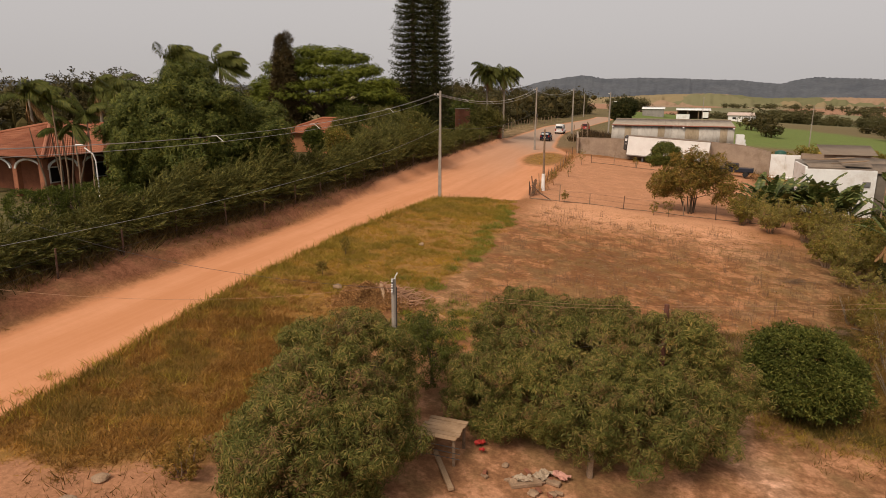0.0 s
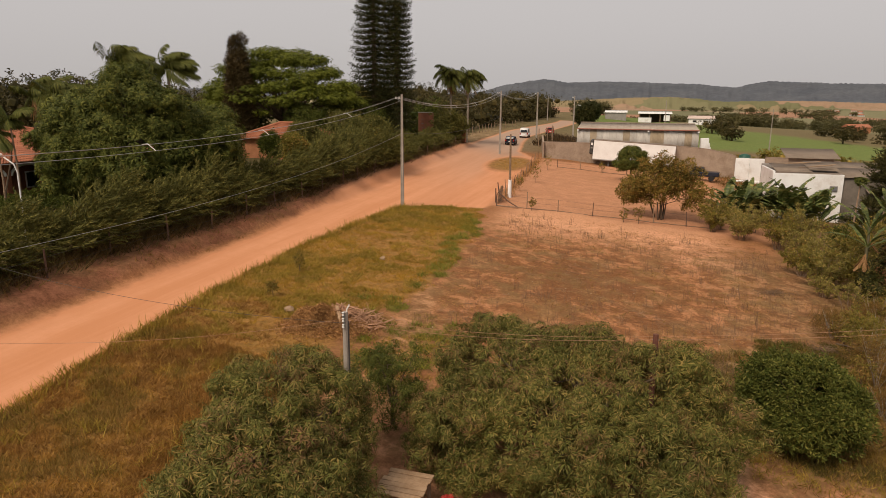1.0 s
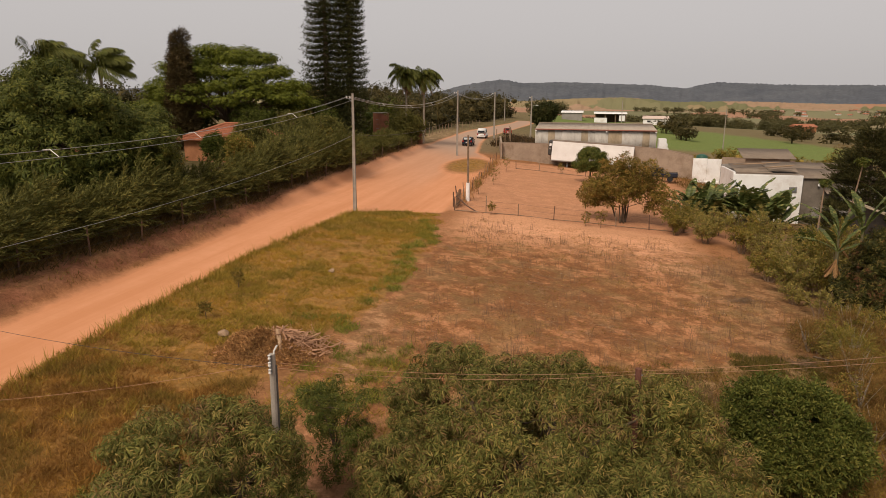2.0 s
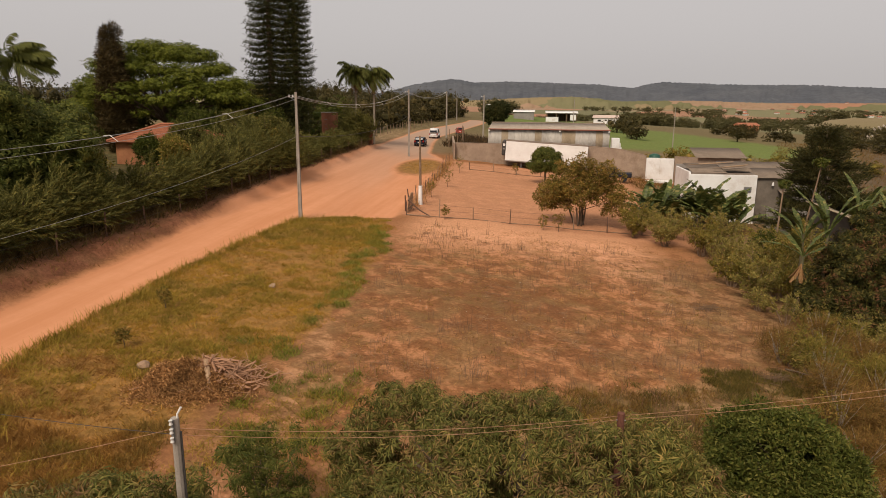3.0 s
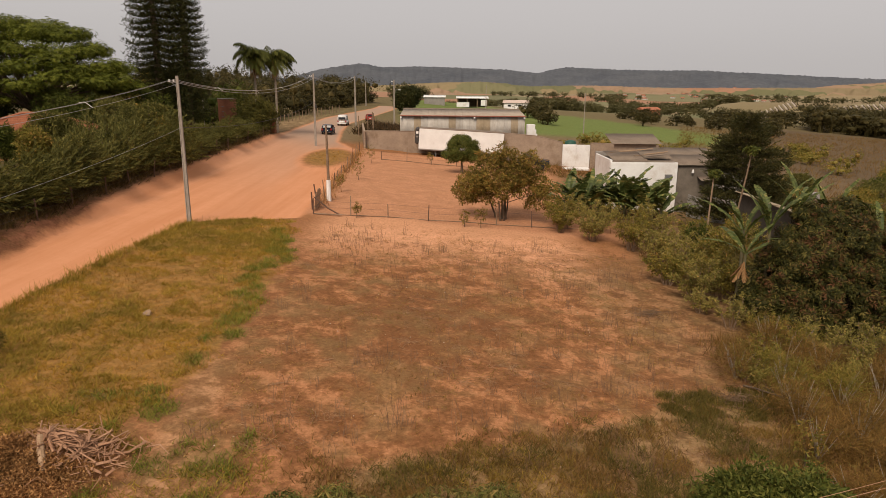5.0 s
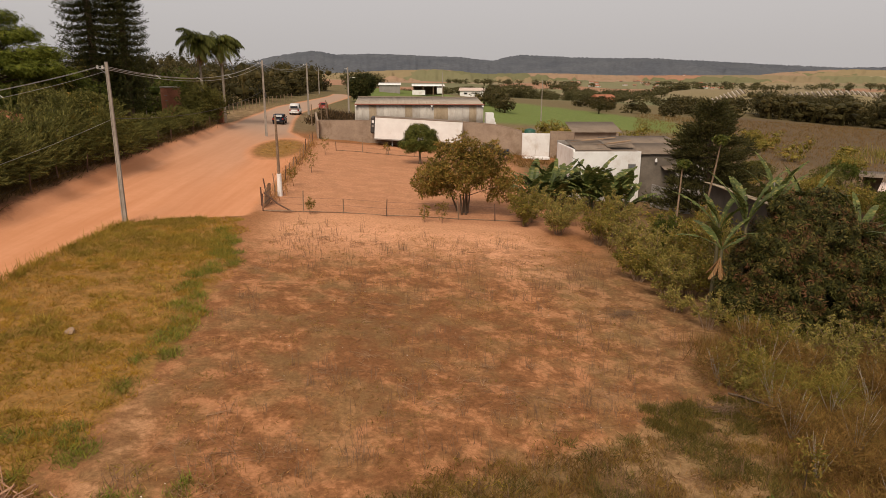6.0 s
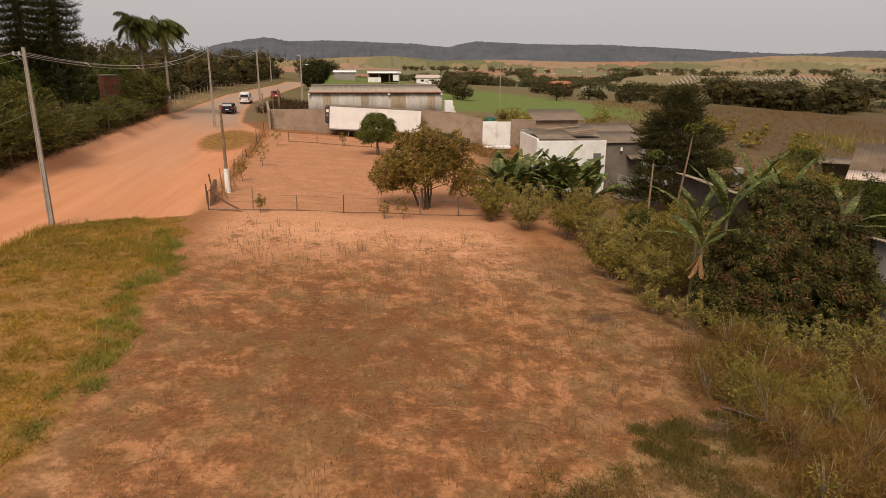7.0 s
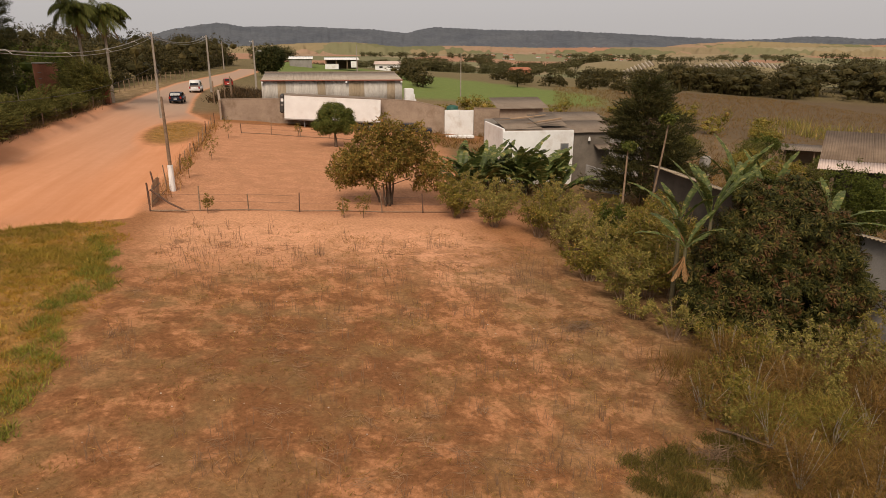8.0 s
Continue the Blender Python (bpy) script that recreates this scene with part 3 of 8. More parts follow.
def cover_colours(x, y):
    """Colours for what grows or lies on the open ground, with shade below the hedge."""
    r = np.hypot(x + 2, y - 18)
    az = np.degrees(np.arctan2(x + 2, y - 18))
    c = np.zeros(x.shape + (3,))
    c[:] = (0.285, 0.126, 0.055)

    def lay(mask, colour):
        k = np.clip(mask, 0, 1)[..., None]
        c[:] = c * (1 - k) + np.array(colour) * k

    warp = (vnoise(x / 6, y / 6, 11) - 0.5) * 5
    lay(sstep(58.5, 60, y + warp * 0.1) * sstep(101, 99, y) * sstep(-14, -12, x) * sstep(13, 9, x), (0.45, 0.213, 0.113))
    lay(sstep(45, 56, y + warp) * sstep(60.5, 59.5, y) * sstep(-12, -9, x) * sstep(9, 5, x), (0.53, 0.262, 0.14))
    lay(sstep(9.5, 12.5, x + warp * 0.3) * sstep(100, 90, y), (0.17, 0.105, 0.05))
    lay(0.6 * sstep(4, 9, x + warp * 0.4) * sstep(32, 36, y) * sstep(56, 50, y), (0.2, 0.108, 0.05))
    lay(sstep(24, 20, y + warp * 0.4) * sstep(-12, -10, x) * sstep(9, 6, x), (0.34, 0.165, 0.085))
    lay(sstep(12.6, 11.8, y - 0.3 * (x + 15)) * sstep(-18, -17, x) * sstep(-8, -10, x), (0.36, 0.17, 0.09))
    lay(0.7 * sstep(1.0, 0.2, np.abs(x + 9.4 + 0.12 * (y - 28))) * sstep(36, 33, y) * sstep(22, 24, y), (0.3, 0.165, 0.08))
    # bank and hedge foot: earth tones darkened with the hedge's shade
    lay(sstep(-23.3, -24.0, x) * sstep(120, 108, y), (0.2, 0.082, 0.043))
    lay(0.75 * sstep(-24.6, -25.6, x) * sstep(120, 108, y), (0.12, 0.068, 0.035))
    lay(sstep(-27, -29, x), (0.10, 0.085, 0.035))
    lay(sstep(104, 112, y) * sstep(-30, -26, x), (0.19, 0.13, 0.07))
    lay(sstep(106, 112, y) * sstep(-27, -28, x) * sstep(-33, -31, x) * sstep(175, 150, y), (0.24, 0.16, 0.085))
    lay(sstep(30, 40, x) * sstep(40, 60, y), (0.15, 0.10, 0.055))
    lay(0.8 * sstep(0.6, -0.4, y - 29.5 - 0.4 * (x + 3) + warp * 0.25) * sstep(-6, -4, x) * sstep(10, 9, x) * sstep(22, 24, y), (0.2, 0.125, 0.058))
    lay(0.85 * sstep(1.0, 0.3, np.abs(x - 3.0 - 0.4 * np.sin(y * 0.8) - 0.2 * np.clip(22 - y, 0, 4))) * sstep(28.5, 26.5, y) * sstep(14, 18, y), (0.52, 0.29, 0.18))
    # fields and hills of the distance
    lay(sstep(120, 150, r), (0.15, 0.115, 0.055))
    far_edge = np.interp(az, [-5, 0, 7, 14, 22, 26], [300, 292, 250, 225, 200, 175])
    near_edge = np.interp(az, [-5, 0, 10, 26], [128, 132, 136, 150])
    lay(sstep(0, 8, r - near_edge) * sstep(0, -8, r - far_edge) * sstep(-4.5, -3, az) * sstep(25, 23, az), (0.135, 0.17, 0.045))
    lay(sstep(23, 27, az) * sstep(95, 120, r) * sstep(275, 255, r), (0.115, 0.078, 0.045))
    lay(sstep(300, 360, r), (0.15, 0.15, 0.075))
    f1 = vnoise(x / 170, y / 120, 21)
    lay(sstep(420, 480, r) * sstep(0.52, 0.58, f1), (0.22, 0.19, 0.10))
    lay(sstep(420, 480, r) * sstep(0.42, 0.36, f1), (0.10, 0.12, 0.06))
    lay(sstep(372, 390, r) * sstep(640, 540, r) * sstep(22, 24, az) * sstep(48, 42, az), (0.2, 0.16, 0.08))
    # plain grey from about 2.3 km outwards
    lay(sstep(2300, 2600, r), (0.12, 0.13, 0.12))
    return c


ground = new("ground", ground_geo.mesh("ground", ground_material(), True))
tagged(ground, "red earth, dry grass and distant fields falling to a valley", "ground", kind="structure")
gm = ground.data
ca = gm.attributes.new("cover", "FLOAT_COLOR", "POINT")
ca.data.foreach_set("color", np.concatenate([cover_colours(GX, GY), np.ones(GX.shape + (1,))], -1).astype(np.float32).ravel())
for nm, val in (("d_road", np.clip(road_sd(GX, GY), -4, 4)), ("d_grass", np.clip(grass_sd(GX, GY), -4, 4)), ("d_lush", np.clip(lush_sd(GX, GY), -4, 4)),
                ("sandy", np.clip(sstep(56, 53.5, GY) * sstep(48, 51, GY) * sstep(-10.5, -9, GX) * sstep(-2, -4.5, GX) + 0.6 * sstep(59, 56.5, GY) * sstep(53, 55.5, GY) * sstep(-11, -9, GX) + 0.1 * sstep(38, 42, GY) * sstep(3, 6.5, GX) - 0.9 * np.exp(-((GX + 3.5) / 4.5) ** 2 - ((GY - 39.5) / 4.0) ** 2), -1, 1)), ("farmed", sstep(420, 560, np.hypot(GX + 2, GY - 18)) * (1 - sstep(2300, 2600, np.hypot(GX, GY)))),
                ("asphalt", 0.42 * sstep(58, 96, GY + 0.9 * (GX + 22)) * sstep(-15.5, -18.5, GX) + 0.58 * sstep(94, 116, GY + 0.9 * (GX + 22))), ("patchy", sstep(-13, -9, GX) * (0.3 * sstep(60, 56, GY) + 0.7 * sstep(57, 45, GY + 6 * (vnoise(GX / 4, GY / 4, 12) - 0.5))) + 0.2 * sstep(60, 62, GY) + 0.6 * sstep(-22, -25, GX))):
    a = gm.attributes.new(nm, "FLOAT", "POINT")
    a.data.foreach_set("value", np.clip(val, -4, 4).astype(np.float32).ravel())


# ---- distant hills ----
def hill_range(name, azs, els, r0, r1, colour_a, colour_b, seed, farmed=False, bumpy=7):
    """A ridge: rises from its foot at r0 to its crest, and falls again behind."""
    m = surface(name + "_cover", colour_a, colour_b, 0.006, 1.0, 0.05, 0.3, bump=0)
    if farmed:
        m, nt, b = nodes_of(name + "_cover")
        nt.links.new(patchwork(nt), b.inputs["Base Color"])
        b.inputs["Roughness"].default_value = 1.0
        b.inputs["Specular IOR Level"].default_value = 0.0
    fine_az = np.arange(azs[0], azs[-1], 0.06)
    el = np.interp(fine_az, azs, els)
    g = Geo()
    rows = np.linspace(0, 1, 14)
    v = []
    for u in rows:
        r = r0 + (r1 - r0) * u
        crest = 11 + r1 * np.tan(np.radians(el))
        foot = height(np.sin(np.radians(fine_az)) * r0, 18 + np.cos(np.radians(fine_az)) * r0, False) - 10
        z = foot + (crest - foot) * sstep(0, 1, u)
        z = z + (vnoise(fine_az * 3, np.full_like(fine_az, u * 9), seed) - 0.5) * 14 * u * (1 - u) * 4
        z = z + (vnoise(fine_az * 14, np.full_like(fine_az, u * 30), seed + 1) - 0.5) * bumpy * u
        v.append(np.stack([-2 + np.sin(np.radians(fine_az)) * r, 18 + np.cos(np.radians(fine_az)) * r, z], -1))
    last = v[-1].copy()
    last[:, 2] -= 60
    last[:, :2] *= 1.08
    v.append(last)
    k = len(fine_az)
    ids = np.arange(k * len(v)).reshape(len(v), k)
    q = np.stack([ids[:-1, :-1], ids[:-1, 1:], ids[1:, 1:], ids[1:, :-1]], -1).reshape(-1, 4)
    g.add(np.concatenate(v), q)
    return g.ob(name, m, smooth=True)


# the air's haze is mixed into these grey-blue ridge colours
HAZED_HILL_A, HAZED_HILL_B = (0.074, 0.08, 0.092), (0.104, 0.108, 0.116)
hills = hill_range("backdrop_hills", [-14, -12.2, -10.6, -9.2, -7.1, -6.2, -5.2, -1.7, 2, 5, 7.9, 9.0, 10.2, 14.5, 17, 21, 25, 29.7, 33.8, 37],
                   [0.45, 0.8, 1.25, 1.5, 1.82, 1.7, 1.52, 1.62, 1.5, 1.42, 1.12, 1.42, 1.62, 1.43, 1.38, 1.36, 1.15, 0.88, 0.68, 0.4], 2600, 3600, HAZED_HILL_A, HAZED_HILL_B, 31)
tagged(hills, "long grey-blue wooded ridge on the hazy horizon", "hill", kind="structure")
hills2 = hill_range("backdrop_hills_east", [30, 34, 36.5, 38.2, 40.5, 42, 44, 48, 56], [0.45, 0.66, 0.7, 0.88, 0.86, 0.7, 0.75, 0.6, 0.5], 2900, 4100, HAZED_HILL_A, HAZED_HILL_B, 41)
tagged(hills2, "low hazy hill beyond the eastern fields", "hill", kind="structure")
hills3 = hill_range("backdrop_hills_west", [-75, -60, -50, -44, -38, -34, -28, -20, -13], [0.6, 0.8, 0.9, 0.8, 0.72, 0.85, 0.7, 0.6, 0.55], 2700, 3900, HAZED_HILL_A, HAZED_HILL_B, 51)
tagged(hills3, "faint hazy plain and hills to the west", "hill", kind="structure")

fields = hill_range("backdrop_fields", [-9, -6, -3, 0, 3, 5, 7, 8.5, 11, 14, 18, 23, 28, 33, 38, 45, 55],
                    [-0.2, 0.0, 0.18, 0.34, 0.42, 0.3, 0.06, 0.1, 0.16, 0.14, 0.02, 0.06, 0.12, 0.08, 0.12, 0.16, 0.1], 1500, 2150, (0.21, 0.175, 0.1), (0.15, 0.15, 0.085), 55, True, 1.5)
tagged(fields, "rolling tan and green fields with bare red earth", "hill", kind="structure")
fields2 = hill_range("backdrop_fields_east", [27, 30, 33, 35, 38, 41, 44, 48, 56], [-0.1, 0.3, 0.5, 0.56, 0.45, 0.35, 0.3, 0.25, 0.2], 2250, 2850, (0.26, 0.185, 0.115), (0.19, 0.17, 0.11), 58, True, 2)
tagged(fields2, "hazy tan hillside fields below the far ridge", "hill", kind="structure")


# ---- trees and bushes ----
def trunk_and_limbs(th, tops, base_r, fork, rng, bark, lean=(0, 0), stems=1):
    """A tapered trunk from the ground to its fork, and limbs from there into the crown."""
    for s in range(stems):
        g = Geo()
        off = np.array([rng.normal(), rng.normal(), 0]) * (0.3 if stems > 1 else 0)
        f = np.array([lean[0] + off[0] * 2, lean[1] + off[1] * 2, fork])
        p = [off + (f - off) * t + np.array([math.sin(t * 5 + s) * 0.05, math.cos(t * 4 + s) * 0.05, 0]) * fork * 0.3 for t in np.linspace(0, 1, 6)]
        p[0] = p[0] - np.array([0, 0, 0.3])
        tube(g, p, np.linspace(base_r * 1.25, base_r * 0.7, 6), 9)
        g.ob("trunk" if stems == 1 else "stem", bark, th, smooth=True)
    for k, t in enumerate(tops):
        t = np.array(t, float)
        f = np.array([lean[0], lean[1], fork * (0.8 + 0.25 * rng.random())])
        mid = (f + t) / 2 + np.array([0, 0, 0.12 * np.linalg.norm(t - f)]) + rng.normal(size=3) * 0.12
        q = [f * (1 - u) ** 2 + 2 * mid * u * (1 - u) + t * u * u for u in np.linspace(0, 1, 6)]
        lg = Geo()
        tube(lg, q, np.linspace(base_r * 0.5, base_r * 0.12, 6), 6)
        for b in range(3):
            s = q[2 + b]
            e = s + unit(rng.normal(size=3) + np.array([0, 0, 0.5])) * min(np.linalg.norm(t - f) * 0.4, 1.3)
            tube(lg, [s, (s + e) / 2 + rng.normal(size=3) * 0.05, e], [base_r * 0.2, base_r * 0.12, base_r * 0.04], 5)
        lg.ob("limb", bark, th, smooth=True)


def leafy_tree(name, x, y, lobes, n, pattern, size, leaf, bark, label, category, seed, base_r=0.18, fork=1.2, stems=1, group="", up=0.4, wild=0.35, shell=0.7, rough=0.12, cut=0.72, sway=(0, 0, 0), lean=(0, 0), clumps=0, csize=0.6, limbs=9):
    """A broadleaf tree or bush; its lobes are given from its own foot."""
    rng = rng_of(seed)
    th = thing(name, pose(x, y, H(x, y)), label, category, group)
    lobes = np.array(lobes, float)
    trunk_and_limbs(th, [l[:3] + np.array([0, 0, l[5] * 0.2]) for l in lobes[:limbs]], base_r, fork, rng, bark, lean, stems)
    p, d = lobe_points(lobes, n, rng, shell, rough, cut)
    if clumps:
        cp, cd = lobe_points(lobes, clumps, rng, 0.85, rough * 1.6, 0.85)
        cr = csize * (0.55 + 0.8 * rng.random(len(cp)))
        small = np.concatenate([cp - cd * cr[:, None] * 0.25, np.stack([cr, cr, cr * 0.8], -1)], 1)
        p2, d2 = lobe_points(small, int(n * 0.7), rng, 0.45, 0.2, 0.0)
        p, d = np.concatenate([p[:int(n * 0.4)], p2]), np.concatenate([d[:int(n * 0.4)], d2])
        mix = rng.permutation(len(p))
        p, d = p[mix], d[mix]
    keep = p[:, 2] > 0.05
    g = Geo()
    half = keep.sum() // 2
    for k, sel in enumerate((np.flatnonzero(keep)[:half], np.flatnonzero(keep)[half:])):
        tv, tf = pattern[k % len(pattern)]
        scatter(g, tv, tf, p[sel], d[sel], size * (0.75 + 0.5 * rng.random(len(sel))), rng, up, wild, sway)
    g.ob("crown", leaf, th)
    return th


_pr = rng_of(77)
MANGO_SET = [rosette(11, 0.2, 0.03, 1.15, _pr), rosette(10, 0.21, 0.03, 1.45, _pr)]


GARDEN_SET = [rosette(10, 0.2, 0.042, 0.55, rng_of(78)), rosette(9, 0.22, 0.045, 0.35, rng_of(79))]


def plume(n, length, width, rng):
    """A feathery shoot with short needles along it."""
    v, f = [], []
    for k in range(n):
        s = (k + rng.random()) / n
        o = np.array([0.12 * s * s * length, 0, s * length])
        d = unit(np.array([rng.normal() * 0.55, rng.normal() * 0.55, 0.9]))
        L = length * 0.36 * (1.1 - 0.6 * s)
        w = unit(np.cross(d, rng.normal(size=3))) * width / 2
        b = len(v)
        v += [o - w, o + w, o + d * L]
        f.append((b, b + 1, b + 2))
    return v, f


SPRAY_SET = [spray(11, 0.16, 0.07, _pr), spray(9, 0.18, 0.06, _pr)]
BIG_SPRAY = [spray(12, 0.5, 0.2, _pr), spray(10, 0.55, 0.22, _pr)]
EVER_SET = [plume(13, 0.75, 0.075, _pr), plume(13, 0.65, 0.075, _pr)]
FAN = [rosette(8, 0.4, 0.12, 0.4, _pr), rosette(7, 0.45, 0.12, 0.3, _pr)]
TWIGGY = [spray(10, 0.5, 0.02, _pr, 0.6), spray(9, 0.6, 0.016, _pr, 0.5)]


def airy_shrub(x, y, h, r, leaf, label, seed, name="thicket_shrub", category="shrub", group="thicket shrubs", stems=13, twigs=5, per=5, size=0.8, bare=0.3):
    """Many slim stems that fan out from one foot, with leafy twigs along their upper part."""
    rng = rng_of(seed)
    th = thing(name, pose(x, y, H(x, y)), label, category, group)
    g = Geo()
    pos, nrm = [], []
    for k in range(stems):
        a = 2 * math.pi * (k + rng.random()) / stems
        out = r * math.sqrt(rng.random())
        top = h * (0.62 + 0.42 * rng.random()) * (1 - 0.3 * (out / r) ** 2)
        o = np.array([math.cos(a) * 0.16, math.sin(a) * 0.16, -0.1])
        e = np.array([math.cos(a) * out, math.sin(a) * out, top])
        mid = (o + e) / 2 + np.array([-math.cos(a) * out * 0.16, -math.sin(a) * out * 0.16, top * 0.12]) + rng.normal(size=3) * 0.08
        q = [o * (1 - u) ** 2 + 2 * mid * u * (1 - u) + e * u * u for u in np.linspace(0, 1, 7)]
        tube(g, q[::2], np.linspace(0.022, 0.006, 4), 4, caps=False)
        for t in range(twigs):
            u = bare + (1 - bare) * (t + rng.random()) / twigs
            b = o * (1 - u) ** 2 + 2 * mid * u * (1 - u) + e * u * u
            d = unit(rng.normal(size=3) * np.array([1, 1, 0.5]) + np.array([math.cos(a), math.sin(a), 0.9]) * 0.6)
            L = (0.18 + 0.3 * rng.random()) * h * 0.4
            tip = b + d * L
            tube(g, [b, tip], [0.009, 0.004], 3, caps=False)
            for w in range(per):
                pos.append(b + (tip - b) * (w + rng.random()) / per + rng.normal(size=3) * 0.05 * h * 0.4)
                nrm.append(d)
    tagged(g.ob("stem", WOOD_GREY, th), kind="stuff")
    pos, nrm = np.array(pos), np.array(nrm)
    pos[:, 2] = np.maximum(pos[:, 2], 0.05)
    g = Geo()
    for k in range(2):
        scatter(g, *SPRAY_SET[k], pos[k::2], nrm[k::2], size * (0.65 + 0.7 * rng.random(len(pos[k::2]))), rng, 0.5, 0.4)
    g.ob("foliage", leaf, th)
    return th


def ring_lobes(cx, cy, rad_x, rad_y, cz, r, rz, k, rng, top):
    """Lobes in a ring under one or more top lobes, for a broad low crown."""
    out = [list(t) for t in top]
    for i in range(k):
        a = 2 * math.pi * (i + 0.4 * rng.random()) / k
        s = 0.8 + 0.4 * rng.random()
        out.append([cx + rad_x * math.cos(a), cy + rad_y * math.sin(a), cz * (0.85 + 0.3 * rng.random()), r * s, r * s, rz * s])
    return out


def nearest_trees():
    rng = rng_of(5)
    # crowns that spread over the yard in the foreground
    lobes = ring_lobes(0, 0, 1.2, 2.4, 1.55, 1.15, 1.2, 9, rng, [[-0.5, 1.3, 2.7, 1.4, 1.6, 1.4], [0.2, -0.8, 2.4, 1.4, 1.6, 1.4], [-0.2, 2.5, 2.5, 1.3, 1.4, 1.3], [-1.3, 1.9, 2.2, 1.2, 1.4, 1.3], [0.8, 1.6, 2.5, 1.1, 1.3, 1.2], [0.9, 0.6, 1.9, 1.1, 1.3, 1.2], [1.5, -0.8, 1.6, 1.0, 1.2, 1.1], [0.6, 2.2, 2.3, 1.2, 1.3, 1.2]])
    leafy_tree("mango_tree", -8.15, 14.5, lobes, 9800, MANGO_SET, 0.86, MANGO, BARK, "broad mango tree with long dark green leaves and rusty new shoots", "tree", 11, 0.2, 0.9, shell=0.55, cut=0.6, rough=0.2, clumps=150, csize=0.5)
    lobes = ring_lobes(0, 0.3, 3.4, 2.5, 1.45, 1.35, 1.2, 12, rng, [[-2.2, 0.8, 2.4, 1.7, 1.9, 1.4], [0.2, 1.3, 2.5, 2.0, 2.0, 1.3], [2.2, 0.3, 2.85, 1.6, 1.6, 1.2], [-0.8, -1.3, 1.9, 1.6, 1.4, 1.2], [-2.5, 2.2, 2.2, 1.4, 1.3, 1.35], [0.3, 2.4, 2.3, 1.6, 1.2, 1.3], [2.8, -0.2, 1.7, 1.4, 1.5, 1.2], [-1.2, 1.0, 2.6, 1.8, 1.6, 1.3], [2.0, 1.9, 2.1, 1.5, 1.3, 1.25], [1.1, 0.2, 2.5, 1.6, 1.6, 1.2], [1.0, -1.2, 1.8, 1.5, 1.3, 1.2], [-0.4, 0.1, 2.4, 1.6, 1.5, 1.2], [-1.88, -1.22, 2.5, 1.2, 1.2, 1.0]])
    leafy_tree("mango_tree", -1.75, 20.0, lobes, 16500, MANGO_SET, 0.86, MANGO, BARK, "wide mango tree with drooping leaf clusters above swept red earth", "tree", 12, 0.24, 0.9, shell=0.55, cut=0.6, rough=0.2, clumps=240, csize=0.5)
    leafy_tree("sapling", -7.3, 20.6, [[0, 0, 1.6, 0.8, 1.0, 0.8], [0.5, -0.9, 1.2, 0.7, 0.7, 0.7], [-0.6, 1.1, 1.7, 0.7, 0.8, 0.6], [0.6, 0.6, 2.1, 0.6, 0.6, 0.5], [-0.3, -0.5, 2.3, 0.5, 0.5, 0.5]], 700, MANGO_SET, 0.8, GREEN, BARK,
               "loose green sapling beside a slim concrete pole", "tree", 13, 0.06, 0.6, shell=0.2, clumps=26, csize=0.4, rough=0.4)
    leafy_tree("green_bush", 5.05, 24.5, [[0, 0, 1.8, 1.45, 1.45, 1.25], [0.6, 0.5, 1.95, 1.0, 1.0, 0.95], [-0.8, -0.2, 1.55, 0.95, 1.05, 0.9], [0.2, -0.9, 1.4, 1.1, 0.9, 0.9], [1.2, -0.4, 1.3, 0.9, 0.9, 0.9], [-0.5, 0.9, 1.7, 1.0, 0.9, 1.0], [-0.1, 0.1, 2.35, 0.8, 0.8, 0.65]], 5600, SPRAY_SET, 0.82, GREEN, BARK,
               "rounded dense bush with small bright green leaves", "bush", 14, 0.1, 0.5, shell=0.6, clumps=120, csize=0.5)


nearest_trees()


def layered_evergreen(x, y, h, seed):
    """A broad, ragged cone of separate boughs, each carrying sprays along its outer half."""
    rng = rng_of(seed)
    th = thing("dark_evergreen_tree", pose(x, y, H(x, y)), "tall dark evergreen tree with layered spreading boughs", "tree")
    tube(Geo(), [(0, 0, -0.3), (0.1, 0, h * 0.35), (-0.15, 0.05, h * 0.7), (-0.3, 0, h)], [0.24, 0.19, 0.11, 0.02], 9).ob("trunk", BARK, th, smooth=True)
    pos, nrm = [], []
    for k in range(64):
        u = (k + rng.random()) / 64
        a = 2.4 * k + 0.6 * rng.normal()
        L = (3.7 * (1 - u) ** 0.62 + 0.35) * (0.62 + 0.55 * rng.random()) * (1.25 if math.cos(a - 0.2) > 0.5 and u < 0.42 else 1.0)
        o = np.array([-0.3 * u, 0, 0.9 + (h - 1.0) * u])
        d = np.array([math.cos(a), math.sin(a), 0.0])
        pts = [o + d * L * t + np.array([0, 0, L * (0.28 * t - 0.3 * t * t + 0.14 * t ** 4)]) for t in np.linspace(0, 1, 7)]
        g = Geo()
        tube(g, pts[::2], [0.06 * (1 - u) + 0.02, 0.04, 0.025, 0.01], 5, caps=False)
        g.ob("bough", BARK, th)
        n = int(26 + 34 * L)
        for q in range(n):
            t = 0.22 + 0.8 * rng.random() ** 0.8
            c = o + d * L * t + np.array([0, 0, L * (0.28 * t - 0.3 * t * t + 0.14 * t ** 4)])
            w = 0.2 + 0.24 * L * (1 - abs(t - 0.65))
            side = np.array([-d[1], d[0], 0]) * rng.normal() * w
            pos.append(c + side + np.array([0, 0, 0.1 * rng.normal()]))
            nrm.append(d * 0.8 + side * 0.9 / w * 0.5 + np.array([0, 0, 0.25]))
    pos, nrm = np.array(pos), np.array(nrm)
    pos[:, 2] = np.maximum(pos[:, 2], 0.1)
    g = Geo()
